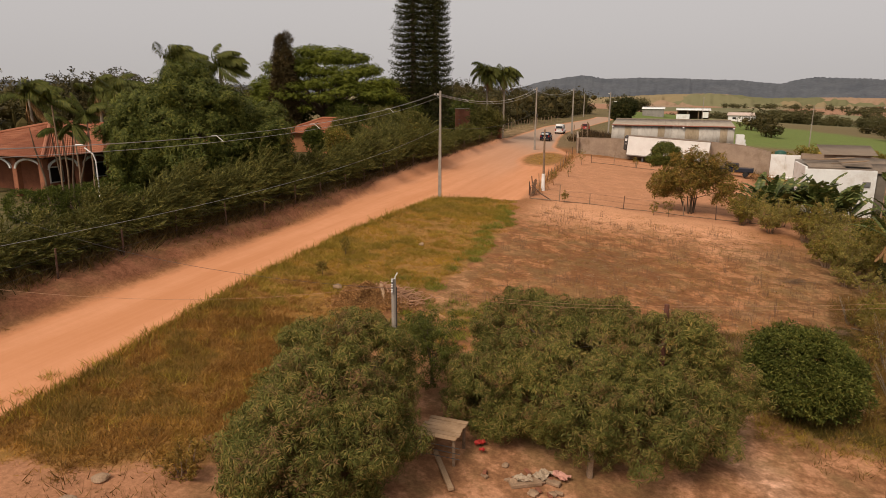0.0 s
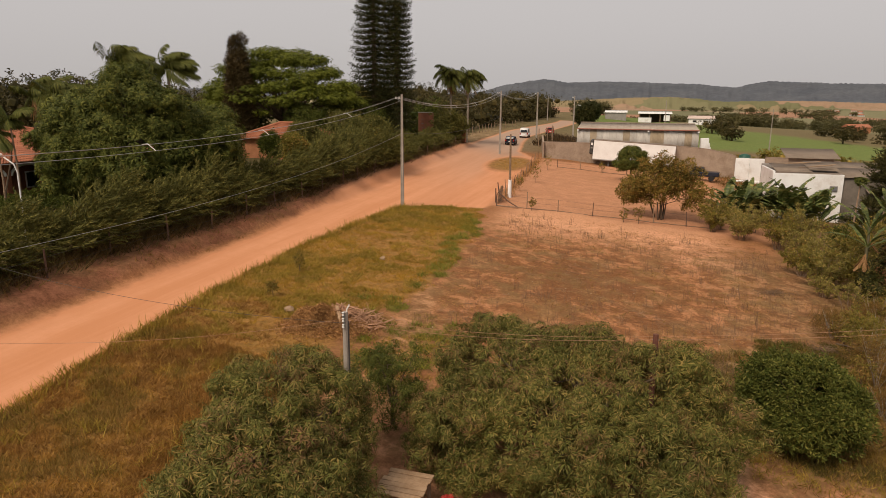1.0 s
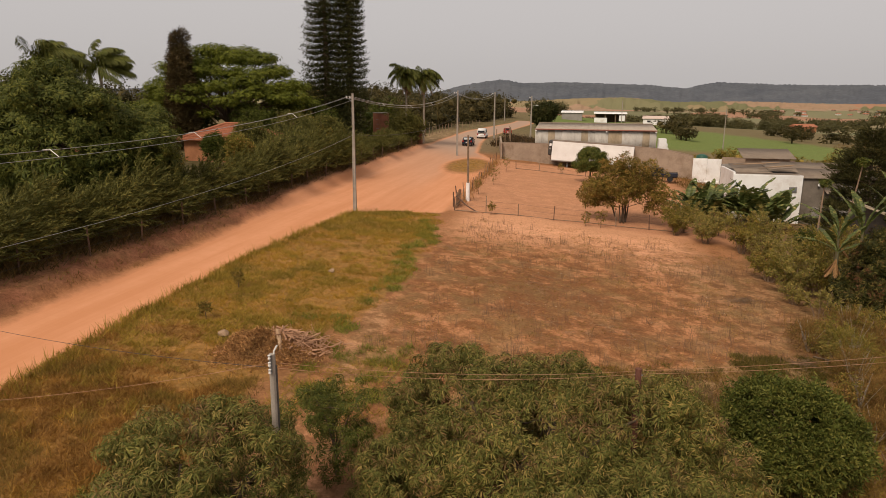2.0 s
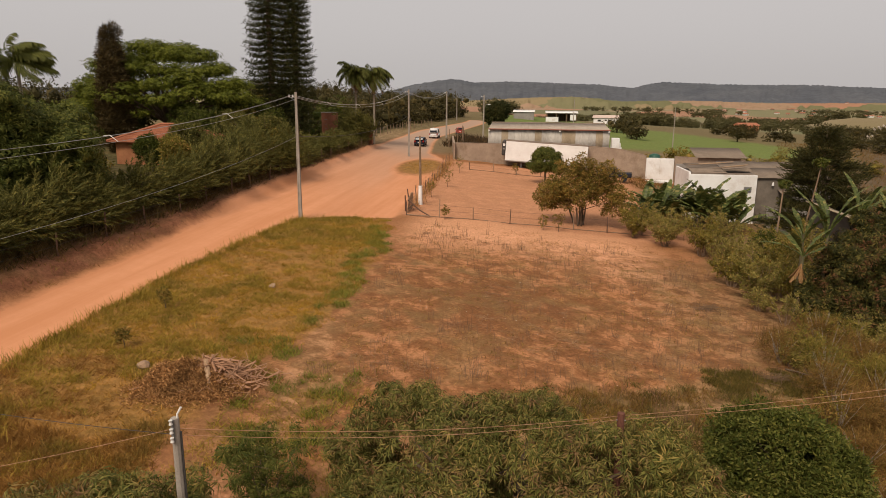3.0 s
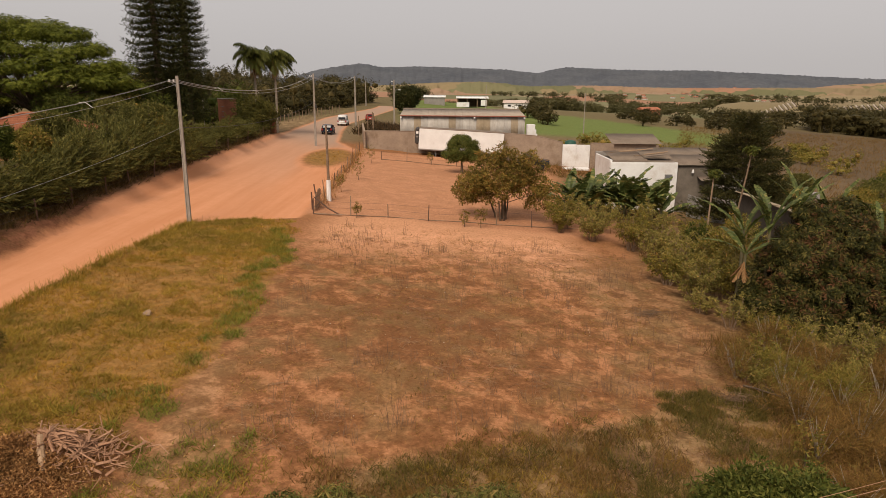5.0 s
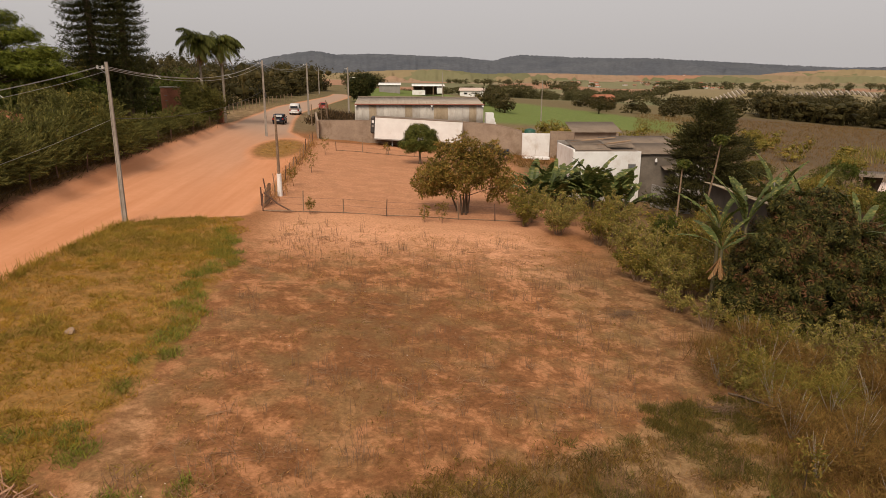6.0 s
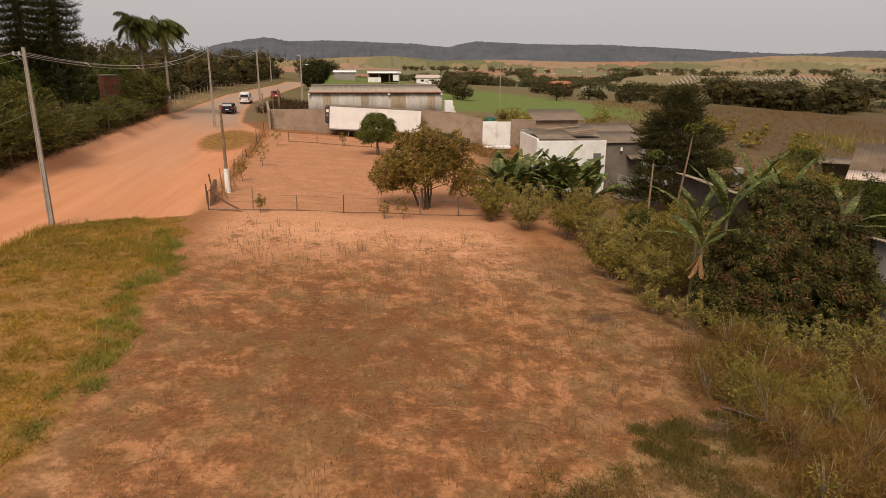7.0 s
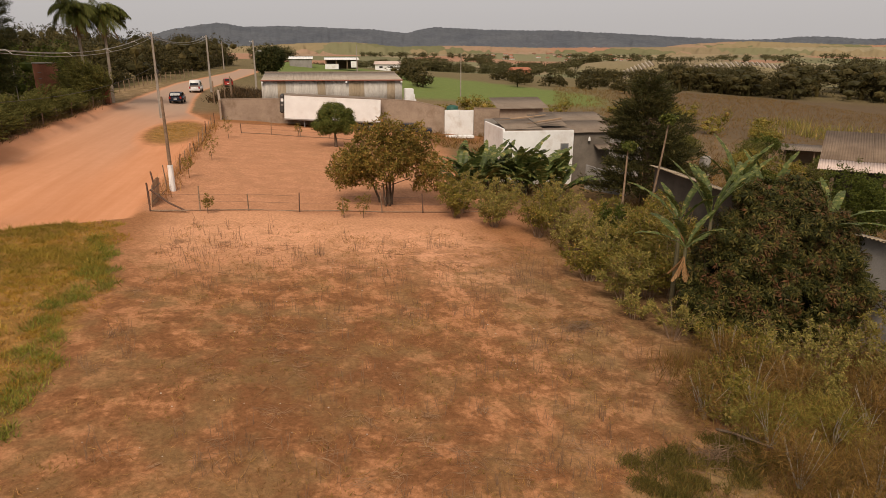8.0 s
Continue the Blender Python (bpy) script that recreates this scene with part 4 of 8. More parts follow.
    for k in range(2):
        scatter(g, *EVER_SET[k], pos[k::2], nrm[k::2], 0.62 + 0.5 * rng.random(len(pos[k::2])), rng, 0.25, 0.3)
    g.ob("crown", EVERGREEN, th)


def middle_trees():
    leafy_tree("yard_tree", 2.6, 63.4, [[0.1, 0, 3.7, 2.2, 2.0, 1.4], [-2.2, 0.2, 2.5, 1.5, 1.5, 1.0], [1.9, 0, 2.6, 1.5, 1.5, 1.2], [-0.9, -0.5, 3.1, 1.8, 1.6, 1.3], [1.2, 0.4, 3.3, 1.6, 1.5, 1.3], [0.2, 0.3, 4.9, 1.1, 1.1, 0.8], [2.7, -0.4, 2.0, 0.9, 0.9, 0.9], [-1.2, 0.2, 4.3, 0.9, 0.9, 0.7]],
               2200, SPRAY_SET, 1.4, DRYLEAF, BARK, "half-bare yard tree with yellowing brown leaves and several stems", "tree", 21, 0.07, 1.6, stems=6, shell=0.3, rough=0.4, cut=0.3, clumps=60, csize=0.72)
    leafy_tree("young_mango_tree", -0.1, 86.6, [[0, 0, 2.9, 1.7, 1.6, 1.25], [-0.9, 0, 2.2, 1.2, 1.2, 0.9], [0.9, 0, 2.2, 1.2, 1.2, 0.9], [0, 0, 3.5, 1.1, 1.1, 0.7]], 1500, MANGO_SET, 1.7, GREEN, BARK,
               "small round young mango tree with a short bare trunk", "tree", 22, 0.14, 1.3, shell=0.6, clumps=40, csize=0.55)
    # the olive thicket along the low side of the bare plot
    rng = rng_of(23)
    spots = [(6.6, 60.5, 2.4, 1.5), (8.6, 58.6, 3.0, 1.7), (7.3, 62.5, 2.6, 1.5), (10.8, 56.6, 3.4, 1.9), (12.6, 58.4, 3.2, 1.8), (11.9, 53.6, 2.9, 1.8), (10.9, 49.2, 2.4, 1.5), (12.4, 50.6, 3.1, 1.7),
             (11.4, 46.2, 2.5, 1.4), (12.8, 46.8, 2.9, 1.6), (14.4, 51.6, 3.4, 1.7), (9.6, 61.6, 2.6, 1.6), (14.8, 55.8, 3.0, 1.8), (14.6, 48.6, 3.6, 1.5), (14.0, 46.6, 3.0, 1.3), (15.4, 50.6, 3.8, 1.5), (16.2, 53.0, 3.4, 1.5)]
    for k, (x, y, h, r) in enumerate(spots):
        airy_shrub(x, y, h * (0.85 + 0.35 * rng.random()), r * (0.8 + 0.3 * rng.random()), PALE_SHRUB if k % 3 else SHRUB, "airy olive-green shrub in the thicket edging the plot", 300 + k, stems=15, twigs=6, per=5, size=0.95)
    for k, (x, y, h, r) in enumerate([(16.0, 53.0, 3.6, 1.4), (15.9, 50.8, 3.7, 1.4), (15.4, 48.6, 3.6, 1.3), (14.6, 54.0, 3.4, 1.4), (14.4, 50.2, 3.5, 1.3)]):
        airy_shrub(x, y, h, r, DARKGREEN if k % 2 else SHRUB, "tall leafy shrub against the garden wall", 330 + k, stems=16, twigs=7, per=5, size=1.1, bare=0.15)
    # dense dark tree that overhangs the low shed
    leafy_tree("dense_tree", 16.6, 43.6, [[0, 0, 3.6, 2.1, 2.0, 1.9], [-2.0, -0.3, 2.4, 1.6, 1.5, 1.5], [1.9, -0.4, 3.0, 1.7, 1.6, 1.7], [0.1, -1.3, 2.0, 1.8, 1.4, 1.5], [-0.2, 0.6, 5.1, 1.3, 1.3, 1.2], [0.9, 0.2, 5.5, 1.0, 1.1, 1.0], [-3.0, -0.4, 1.4, 1.2, 1.1, 1.0], [2.4, -1.1, 1.5, 1.4, 1.2, 1.2], [-1.3, -0.5, 3.9, 1.2, 1.2, 1.2], [3.3, -0.2, 2.4, 1.2, 1.2, 1.2], [-1.6, -1.2, 1.2, 1.3, 1.0, 1.0], [1.2, -1.5, 1.1, 1.4, 1.0, 0.9], [2.7, 0.1, 3.9, 1.0, 1.0, 1.1]],
               8200, GARDEN_SET, 1.3, DENSE, BARK, "dense dark tree with rusty young leaves beside banana plants", "tree", 24, 0.2, 1.2, shell=0.5, rough=0.35, clumps=190, csize=0.5, wild=0.5)
    # dark spreading evergreen by the white house
    layered_evergreen(22.3, 65.8, 9.6, 25)
    # seedlings standing in the bare plots
    for k, (x, y, h) in enumerate([(-8.4, 59.3, 1.1), (-0.6, 59.4, 1.2), (0.6, 59.6, 1.6), (-10.5, 88.5, 2.2), (-10.4, 76.0, 2.0), (-3.8, 92.6, 1.4), (8.8, 30.3, 1.6), (-16.4, 29.2, 0.8), (-17.2, 33.4, 1.0), (-11.0, 69.0, 1.6)]):
        leafy_tree("seedling", x, y, [[0, 0, h * 0.62, h * 0.3, h * 0.3, h * 0.4]], 40, SPRAY_SET, 0.8, DRYLEAF, BARK, "thin dusty seedling in bare red earth", "sapling", 340 + k, 0.02, h * 0.4, group="seedlings", shell=0.1)


middle_trees()


def hedge_tree(kind, seed, h, r):
    """A feathery casuarina of the roadside hedge, built at the origin."""
    rng = rng_of(seed)
    th = thing("hedge_tree", pose(0, 0, 0), "feathery grey-green casuarina in the roadside hedge", "hedge", "hedge along the road")
    tube(Geo(), [(0, 0, -0.3), (0.05, 0, h * 0.4), (0, 0.05, h * 0.8)], [0.1, 0.07, 0.03], 7).ob("trunk", BARK, th)
    lobes = [[rng.normal() * r * 0.25, rng.normal() * r * 0.35, h * z, r * s, r * s, h * 0.2] for z, s in ((0.3, 0.9), (0.42, 1.0), (0.55, 0.9), (0.68, 0.7), (0.82, 0.5), (0.93, 0.28), (0.36, 0.8), (0.5, 0.85))]
    p, d = lobe_points(lobes, 300, rng, 0.3, 0.5, 0.3)
    g = Geo()
    for k in range(2):
        tv, tf = plume(22, 1.15, 0.075, rng)
        scatter(g, tv, tf, p[k::2], d[k::2], 0.75 + 0.5 * rng.random(len(p[k::2])), rng, 0.6, 0.25, (0.45, 0.95, 0.1))
    g.ob("crown", HEDGE, th)
    return th


def plant_hedge():
    rng = rng_of(61)
    kinds = [hedge_tree("hedge", 62 + k, h, r) for k, (h, r) in enumerate([(3.6, 1.7), (4.2, 1.8), (4.8, 1.9), (3.9, 1.9), (4.5, 1.6)])]
    first = True
    y = 12.5
    k = 0
    used = set()
    while y < 106:
        x = -26.8 - 0.015 * max(0, y - 45) + rng.normal() * 0.35
        s = kinds[int(rng.integers(5))]
        grow = np.interp(y, [12, 34, 44, 50, 58, 66, 74, 82, 104], [0.64, 0.64, 0.68, 0.63, 0.7, 0.84, 0.72, 0.46, 0.42]) * (0.78 + 0.4 * rng.random())
        m = pose(x, y, H(x, y), 0, 0, 360 * rng.random()) if s.name not in used else pose(x, y, H(x, y), 0, 0, 30 * rng.normal())
        if s.name in used:
            o = copy_thing(s, m)
            o.scale = (0.45 + 0.55 * grow, 0.45 + 0.55 * grow, grow)
        else:
            used.add(s.name)
            s.matrix_basis = pose(x, y, H(x, y), 0, 0, 20 * rng.normal())
            s.scale = (0.45 + 0.55 * grow, 0.45 + 0.55 * grow, grow)
        y += 1.6 + 0.9 * rng.random()
        k += 1
    for s in kinds:
        if s.name not in used:
            s.matrix_basis = pose(-29.5, 60 + 7 * len(used), H(-29.5, 60 + 7 * len(used)))
            used.add(s.name)
    # taller growth behind the hedge
    for k, (x, y, sc) in enumerate([(-31.0, 46, 1.05), (-30.6, 66, 1.0), (-30.4, 73, 0.9), (-27.9, 104.6, 1.2), (-27.0, 105.6, 0.85)]):
        o = copy_thing(kinds[k % 5], pose(x, y, H(x, y), 0, 0, 40 * k))
        o.scale = (sc,) * 3


plant_hedge()


def hedge_fence():
    rng = rng_of(95)
    for k in range(24):
        y = 13 + 4.0 * k
        x = -25.0 - 0.02 * max(0, y - 45) + 0.1 * rng.normal()
        fence_post(x, y, 1.3 + 0.15 * rng.normal(), 0.05, 0.08 * rng.normal(), "weathered wooden post at the foot of the hedge", "hedge fence posts")
    for hgt in (0.5, 1.0):
        pts = [(-25.0 - 0.02 * max(0, y - 45), y, H(-25.0 - 0.02 * max(0, y - 45), y) + hgt) for y in np.arange(13, 106, 4.0)]
        tagged(tube(Geo(), pts, 0.006, 4).ob("fence_wire", WIRE_DARK), "thin sagging fence wire", "fence wire", "fence wires")


def garden_trees():
    rng = rng_of(71)
    # big round mango behind the hedge
    leafy_tree("garden_mango_tree", -33.4, 40.6, [[0, 0, 5.4, 3.8, 3.8, 3.0], [-2.6, -1.6, 4.2, 2.4, 2.3, 2.3], [2.6, 1.8, 4.3, 2.6, 2.5, 2.4], [1.2, -1.4, 3.8, 2.8, 2.2, 2.2], [-0.4, -0.2, 7.2, 2.5, 2.5, 1.7], [1.4, 1.0, 6.5, 2.3, 2.3, 1.7], [-1.8, -0.9, 6.0, 2.1, 2.1, 1.7], [3.2, 3.0, 3.0, 2.0, 1.9, 1.8], [-3.0, -2.4, 2.6, 1.8, 1.7, 1.8], [1.0, -0.6, 2.2, 2.4, 2.0, 1.8], [-4.4, -0.6, 4.3, 2.2, 2.2, 2.3], [4.3, 3.0, 4.4, 2.3, 2.2, 2.2], [0.2, 0.3, 8.2, 1.7, 1.7, 1.2], [-4.2, 0.2, 2.4, 2.0, 2.0, 2.0]],
               11500, GARDEN_SET, 1.75, GARDEN_MANGO, BARK, "large round mango tree with dense green foliage in a garden", "tree", 72, 0.35, 2.2, shell=0.6, rough=0.25, clumps=190, csize=1.0)
    for k, (x, y, h, r) in enumerate([(-31.5, 48.5, 3.6, 2.0), (-40.4, 56.0, 4.6, 2.4), (-33.2, 66.6, 5.0, 2.0), (-32.0, 61.5, 3.6, 1.6), (-36.5, 65.0, 3.4, 1.5), (-32.4, 76.0, 5.4, 2.6), (-33.0, 83.0, 4.5, 2.2), (-35.5, 88.0, 6.0, 2.8), (-36.8, 92.0, 4.2, 2.2), (-45.0, 58.0, 7.0, 3.4), (-41.0, 80.0, 6.0, 3.0), (-40.0, 103.0, 5.0, 3.0), (-43.0, 100.0, 7.5, 3.6)]):
        lobes = [[rng.normal() * r * 0.4, rng.normal() * r * 0.4, h * (0.4 + 0.4 * rng.random()), r * 0.62, r * 0.62, h * 0.24] for _ in range(7)]
        leafy_tree("garden_tree", x, y, lobes, 1050, SPRAY_SET, 1.6, (SHRUB, DARKGREEN, HEDGE)[k % 3], BARK, "leafy garden tree standing behind the hedge", "tree", 80 + k, 0.12, 1.4, group="garden trees", shell=0.45, rough=0.3, cut=0.4)
    # umbrella-crowned tree
    rng = rng_of(90)
    lobes = [[8.9 * math.cos(a) * q, 7.2 * math.sin(a) * q, 12.2 - 4.8 * q ** 2.3 + 0.4 * rng.normal(), 2.0 + 0.5 * rng.random(), 2.0 + 0.5 * rng.random(), 0.8] for q, n in ((0.0, 1), (0.3, 6), (0.55, 10), (0.78, 14), (0.98, 18), (1.12, 18)) for a in [2 * math.pi * (i + 0.6 * rng.random()) / n for i in range(n)]]
    lobes += [[7.6 * math.cos(a) * q, 6.2 * math.sin(a) * q, 9.0 - 3.6 * q ** 2 + 0.5 * rng.normal(), 1.5, 1.5, 0.5] for q, n in ((0.6, 7), (1.05, 12)) for a in [2 * math.pi * (i + 0.6 * rng.random()) / n for i in range(n)]]
    rng.shuffle(lobes)
    leafy_tree("umbrella_tree", -47.2, 86.5, lobes, 26000, FAN, 0.62, BRIGHT, BARK, "wide flat-crowned tree with airy bright green layers", "tree", 91, 0.4, 3.4, up=0.9, wild=0.35, shell=0.3, rough=0.3, cut=0.2, group="", limbs=34)
    leafy_tree("clipped_hedge", -33.4, 30.2, [[1.9 * u, 2.1 * u, 0.9, 1.0, 1.0, 0.95] for u in (-1, -0.5, 0, 0.5, 1)], 1500, SPRAY_SET, 1.0, DARKGREEN, BARK, "low dark clipped hedge before the veranda", "hedge", 93, 0.06, 0.5, shell=0.7)
    # slim brown cypress
    th = thing("cypress", pose(-49.2, 79.0, H(-49.2, 79.0)), "slim brownish cypress with a ragged top", "tree")
    tube(Geo(), [(0, 0, -0.3), (0, 0, 6), (0.2, 0, 12)], [0.3, 0.2, 0.06], 8).ob("trunk", BARK, th)
    lobes = [[0.12 * math.sin(k), 0.1 * math.cos(2 * k), 1.2 + k * 1.05, w, w, 1.3] for k, w in enumerate([1.2, 1.6, 1.8, 1.85, 1.8, 1.7, 1.6, 1.5, 1.35, 1.2, 0.95, 0.6])] + [[0.7, 0, 13.3, 0.6, 0.6, 0.9]]
    p, d = lobe_points(lobes, 2600, rng, 0.6, 0.25, 0.5)
    g = Geo()
    tv, tf = spray(10, 0.5, 0.09, rng, 0.6)
    scatter(g, tv, tf, p, d, 1.0, rng, 0.9, 0.25)
    g.ob("crown", CYPRESS, th)


garden_trees()


def whorled_pine(x, y, h, r, seed):
    """A tall pine with regular tiers of up-curved boughs."""
    rng = rng_of(seed)
    th = thing("norfolk_pine", pose(x, y, H(x, y)), "very tall dark pine with regular tiers of brush-like boughs", "tree", "tall pines")
    tube(Geo(), [(0, 0, -0.4), (0.1, 0, h * 0.3), (0, 0.1, h * 0.65), (0, 0, h)], [0.5, 0.4, 0.24, 0.04], 10).ob("trunk", BARK, th)
    g = Geo()
    tiers = int(h / 0.8)
    tv, tf = spray(8, 0.44, 0.08, rng, 0.6)
    pos, nrm = [], []
    for k in range(3, tiers):
        u = k / tiers
        length = r * (1.0 - u ** 2.2) * (0.86 + 0.28 * rng.random()) + 0.25
        if u < 0.3:
            length *= 0.75 + 0.8 * u
        nb = 20
        a0 = rng.random() * 6.28
        for b in range(nb):
            a = a0 + 6.283 * b / nb + rng.normal() * 0.1
            L = length * (0.85 + 0.25 * rng.random())
            pts = []
            for s in np.linspace(0.12, 1, 9):
                z = k * 0.8 - 0.28 * L * math.sin(s * 2.2) * 0.6 + 0.3 * L * max(0, s - 0.55) ** 1.3
                pts.append((math.cos(a) * L * s, math.sin(a) * L * s, z))
            tube(g, pts[::2], np.linspace(0.05, 0.02, 5), 4, caps=False)
            for i, q in enumerate(pts):
                pos.append(q)
                nrm.append((math.cos(a) * 0.9, math.sin(a) * 0.9, 0.35))
    pos, nrm = np.array(pos), np.array(nrm)
    scatter(g, tv, tf, pos + rng.normal(size=pos.shape) * 0.05, nrm, 0.86 + 0.25 * rng.random(len(pos)), rng, 0.15, 0.25)
    g.ob("crown", CONIFER, th)


whorled_pine(-37.4, 96.2, 34, 2.9, 101)
whorled_pine(-34.4, 97.6, 32, 2.6, 102)


def palm_tree(x, y, h, seed, fronds=20, length=3.7, wind=(0.9, 0.25), dead=0, sag=0.2, label="windblown palm with ragged drooping fronds"):
    rng = rng_of(seed)
    th = thing("palm_tree", pose(x, y, H(x, y)), label, "palm", "palms")
    tube(Geo(), [(0, 0, -0.3), (0.1, 0.05, h * 0.5), (0, 0, h)], [0.075 * length - 0.055, 0.06 * length - 0.045, 0.05 * length - 0.035], 9).ob("trunk", BARK_PALE if length > 2 else WOOD_GREY, th)
    for k in range(fronds + dead):
        g = Geo()
        old = k >= fronds
        a = 2 * math.pi * k * 0.381 + rng.random()
        d = np.array([math.cos(a), math.sin(a), 0.0])
        rise = rng.uniform(-0.1, 2.6) if not old else -1.2
        L = length * rng.uniform(0.8, 1.1) * (0.8 if old else 1)
        p, pts = np.array([0, 0, h]), []
        v = unit(d + np.array([0, 0, rise]))
        for s in range(9):
            pts.append(p.copy())
            p = p + v * L / 8
            v = unit(v + np.array([wind[0] * 0.17, wind[1] * 0.17, -sag]))
        pts = np.array(pts)
        tube(g, pts, np.linspace(0.035, 0.01, 9), 4, caps=False)
        V, F = [], []
        for s in np.linspace(0.1, 1, 72):
            i = min(int(s * 8), 7)
            o = pts[i] + (pts[i + 1] - pts[i]) * (s * 8 - i)
            t = unit(pts[i + 1] - pts[i])
            side = unit(np.cross(t, np.array([0, 0, 1.0])))
            for sg in (-1, 1):
                ln = length * 0.24 * math.sin(0.35 + s * 2.4) * rng.uniform(0.8, 1.15)
                e = o + (side * sg * 0.8 + t * 0.7 + np.array([wind[0] * 0.3, wind[1] * 0.3, -0.75 - 0.5 * rng.random()])) * ln
                w = t * 0.036
                b = len(V)
                mid = (o + e) / 2 + np.array([0, 0, 0.06])
                V += [o, mid + w, e, mid - w]
                F.append((b, b + 1, b + 2, b + 3))
        g.add(V, F)
        g.ob("frond", DEAD if old else PALM, th, "dry brown hanging frond" if old else "")


palm_tree(-48.4, 57.4, 9.6, 111, 30, 3.6, (1.6, 0.5))
palm_tree(-43.9, 58.6, 9.3, 112, 26, 3.2, (1.6, 0.5))
palm_tree(-29.4, 110.0, 10.4, 113, 40, 3.5, (0.55, 0.1), 6, 0.34)
palm_tree(-26.7, 110.8, 10.6, 114, 40, 3.5, (0.75, 0.1), 4, 0.32)
palm_tree(-56.5, 47.0, 6.0, 115, 24, 3.2, (1.4, 0.4), 3)
palm_tree(-58.5, 57.0, 6.4, 116, 24, 3.2, (1.4, 0.4), 3)
palm_tree(-51.0, 52.0, 6.8, 121, 24, 3.0, (1.4, 0.4), 3)
for k, (dx, dy, ph) in enumerate([(-0.5, -0.4, 6.6), (0.7, 0.9, 6.0), (0.2, 0.3, 5.4), (-1.0, 0.5, 5.0)]):
    palm_tree(-35.0 + dx, 31.4 + dy, ph, 117 + k, 7, 1.6, (0.4, 0.1), 0, 0.2, "slender garden palm with a thin curved stem")


BANANA_STEM = surface("banana_stem", (0.09, 0.085, 0.042), (0.15, 0.12, 0.065), 4, 0.8, 20, 0.35, stretch=(1, 1, 0.2))


def banana_plant(x, y, h, seed, leaves=8, length=2.4, dead=0, group="banana plants", label="banana plant with broad torn leaves", low=0.6, lean=0.7, broad=1.0):
    rng = rng_of(seed)
    th = thing("banana_plant", pose(x, y, H(x, y)), label, "banana plant", group)
    tube(Geo(), [(0, 0, -0.2), (0.05, 0, h * 0.5), (0.02, 0.03, h)], [0.13, 0.1, 0.06], 8).ob("stem", BANANA_STEM, th)
    for k in range(leaves + dead):
        old = k >= leaves
        a = 2.4 * k + rng.random() * 0.8
        d = np.array([math.cos(a), math.sin(a), 0])
        v = unit(d * (rng.uniform(0.1, lean) if not old else rng.uniform(0.05, 0.35)) + np.array([0, 0, 1.0 if not old else -0.5]))
        L = length * rng.uniform(0.75, 1.15) * (0.42 if old else 1)
        p, pts = np.array([0, 0, h * (rng.uniform(low, 1.0) if not old else 0.85)]), []
        bend = rng.uniform(0.01, 0.075)
        wide = rng.uniform(0.27, 0.36) * broad * (0.6 if old else 1)
        fold = 1.0 if low < 0.5 else 0.45
        d0 = unit(np.array([d[1], -d[0], 0.15]))
        d0 = np.cross(d0, np.array([0, 0, 1.0])) + np.array([0, 0, 0.4])
        for s in range(12):
            pts.append(p.copy())
            p = p + v * L / 11
            v = unit(v + d * 0.06 + np.array([0, 0, -bend * (0.4 + s * 0.12)]))
        pts = np.array(pts)
        g = Geo()
        tube(g, pts, np.linspace(0.04, 0.01, 12), 5, caps=False)
        V, F = [], []
        droop = rng.uniform(-0.75, -0.15) * fold if not old else -1.6
        for i in range(2, 11):
            t = unit(pts[i + 1] - pts[i])
            side = unit(np.cross(t, d0))
            face = np.cross(side, t)
            if face[2] < 0:
                face = -face
            for sg in (-1, 1):
                torn = side * sg + t * 0.3 + face * (0.2 + 0.1 * rng.normal()) + np.array([0, 0, droop + 0.07 * rng.normal()])
                skew = t * 0.05 * rng.normal()
                gap = 0.85 if old else 1.0 if rng.random() < 0.6 else 0.93
                for third in range(3):
                    u0, u1 = i + gap * third / 3, i + gap * (third + 1) / 3
                    o0 = pts[i] + (pts[i + 1] - pts[i]) * (u0 - i)
                    o1 = pts[i] + (pts[i + 1] - pts[i]) * (u1 - i)
                    w0, w1 = [wide * math.sin(math.pi * min(max(q - 1.4, 0.05), 9.55) / 9.7) ** 0.55 for q in (u0, u1)]
                    m0, m1 = o0 + (torn + face * 0.25) * w0 * 0.5, o1 + (torn + face * 0.25) * w1 * 0.5
                    b = len(V)
                    V += [o0, o1, m1, m0, o1 + (torn + skew) * w1, o0 + (torn + skew) * w0]
                    F += [(b, b + 1, b + 2, b + 3), (b + 3, b + 2, b + 4, b + 5)]
        g.add(V, F)
        g.ob("leaf", DEAD if old else BANANA, th, "withered brown hanging leaf" if old else "")


_br = rng_of(129)
for k in range(17):
    bx, by = 8.2 + 8.4 * (k + 0.5 * _br.random()) / 17, 66.6 + 3.2 * _br.random()
    banana_plant(bx, by, float(np.interp(bx, [8, 10, 13, 15, 17], [0.6, 1.1, 1.7, 1.5, 1.0])) * (0.8 + 0.4 * _br.random()), 130 + k, 9, 3.2, 0, label="banana plant in a clump before a white wall", low=0.2, lean=1.15, broad=1.25)
banana_plant(13.9, 44.2, 4.9, 171, 7, 3.0, 1, label="banana plant with tall upright torn leaves", low=0.9, lean=0.5, broad=0.58)
banana_plant(12.7, 43.9, 3.6, 172, 6, 2.5, 5, label="banana plant with withered brown hanging leaves", low=0.92, lean=1.7, broad=0.58)
banana_plant(13.1, 45.2, 4.4, 177, 5, 2.6, 1, label="banana plant with tall upright torn leaves", low=0.85, lean=0.8, broad=0.58)
banana_plant(16.2, 46.0, 5.4, 173, 8, 2.9, 1, label="banana plant rising behind a dense tree", low=0.9, lean=0.8, broad=0.52)
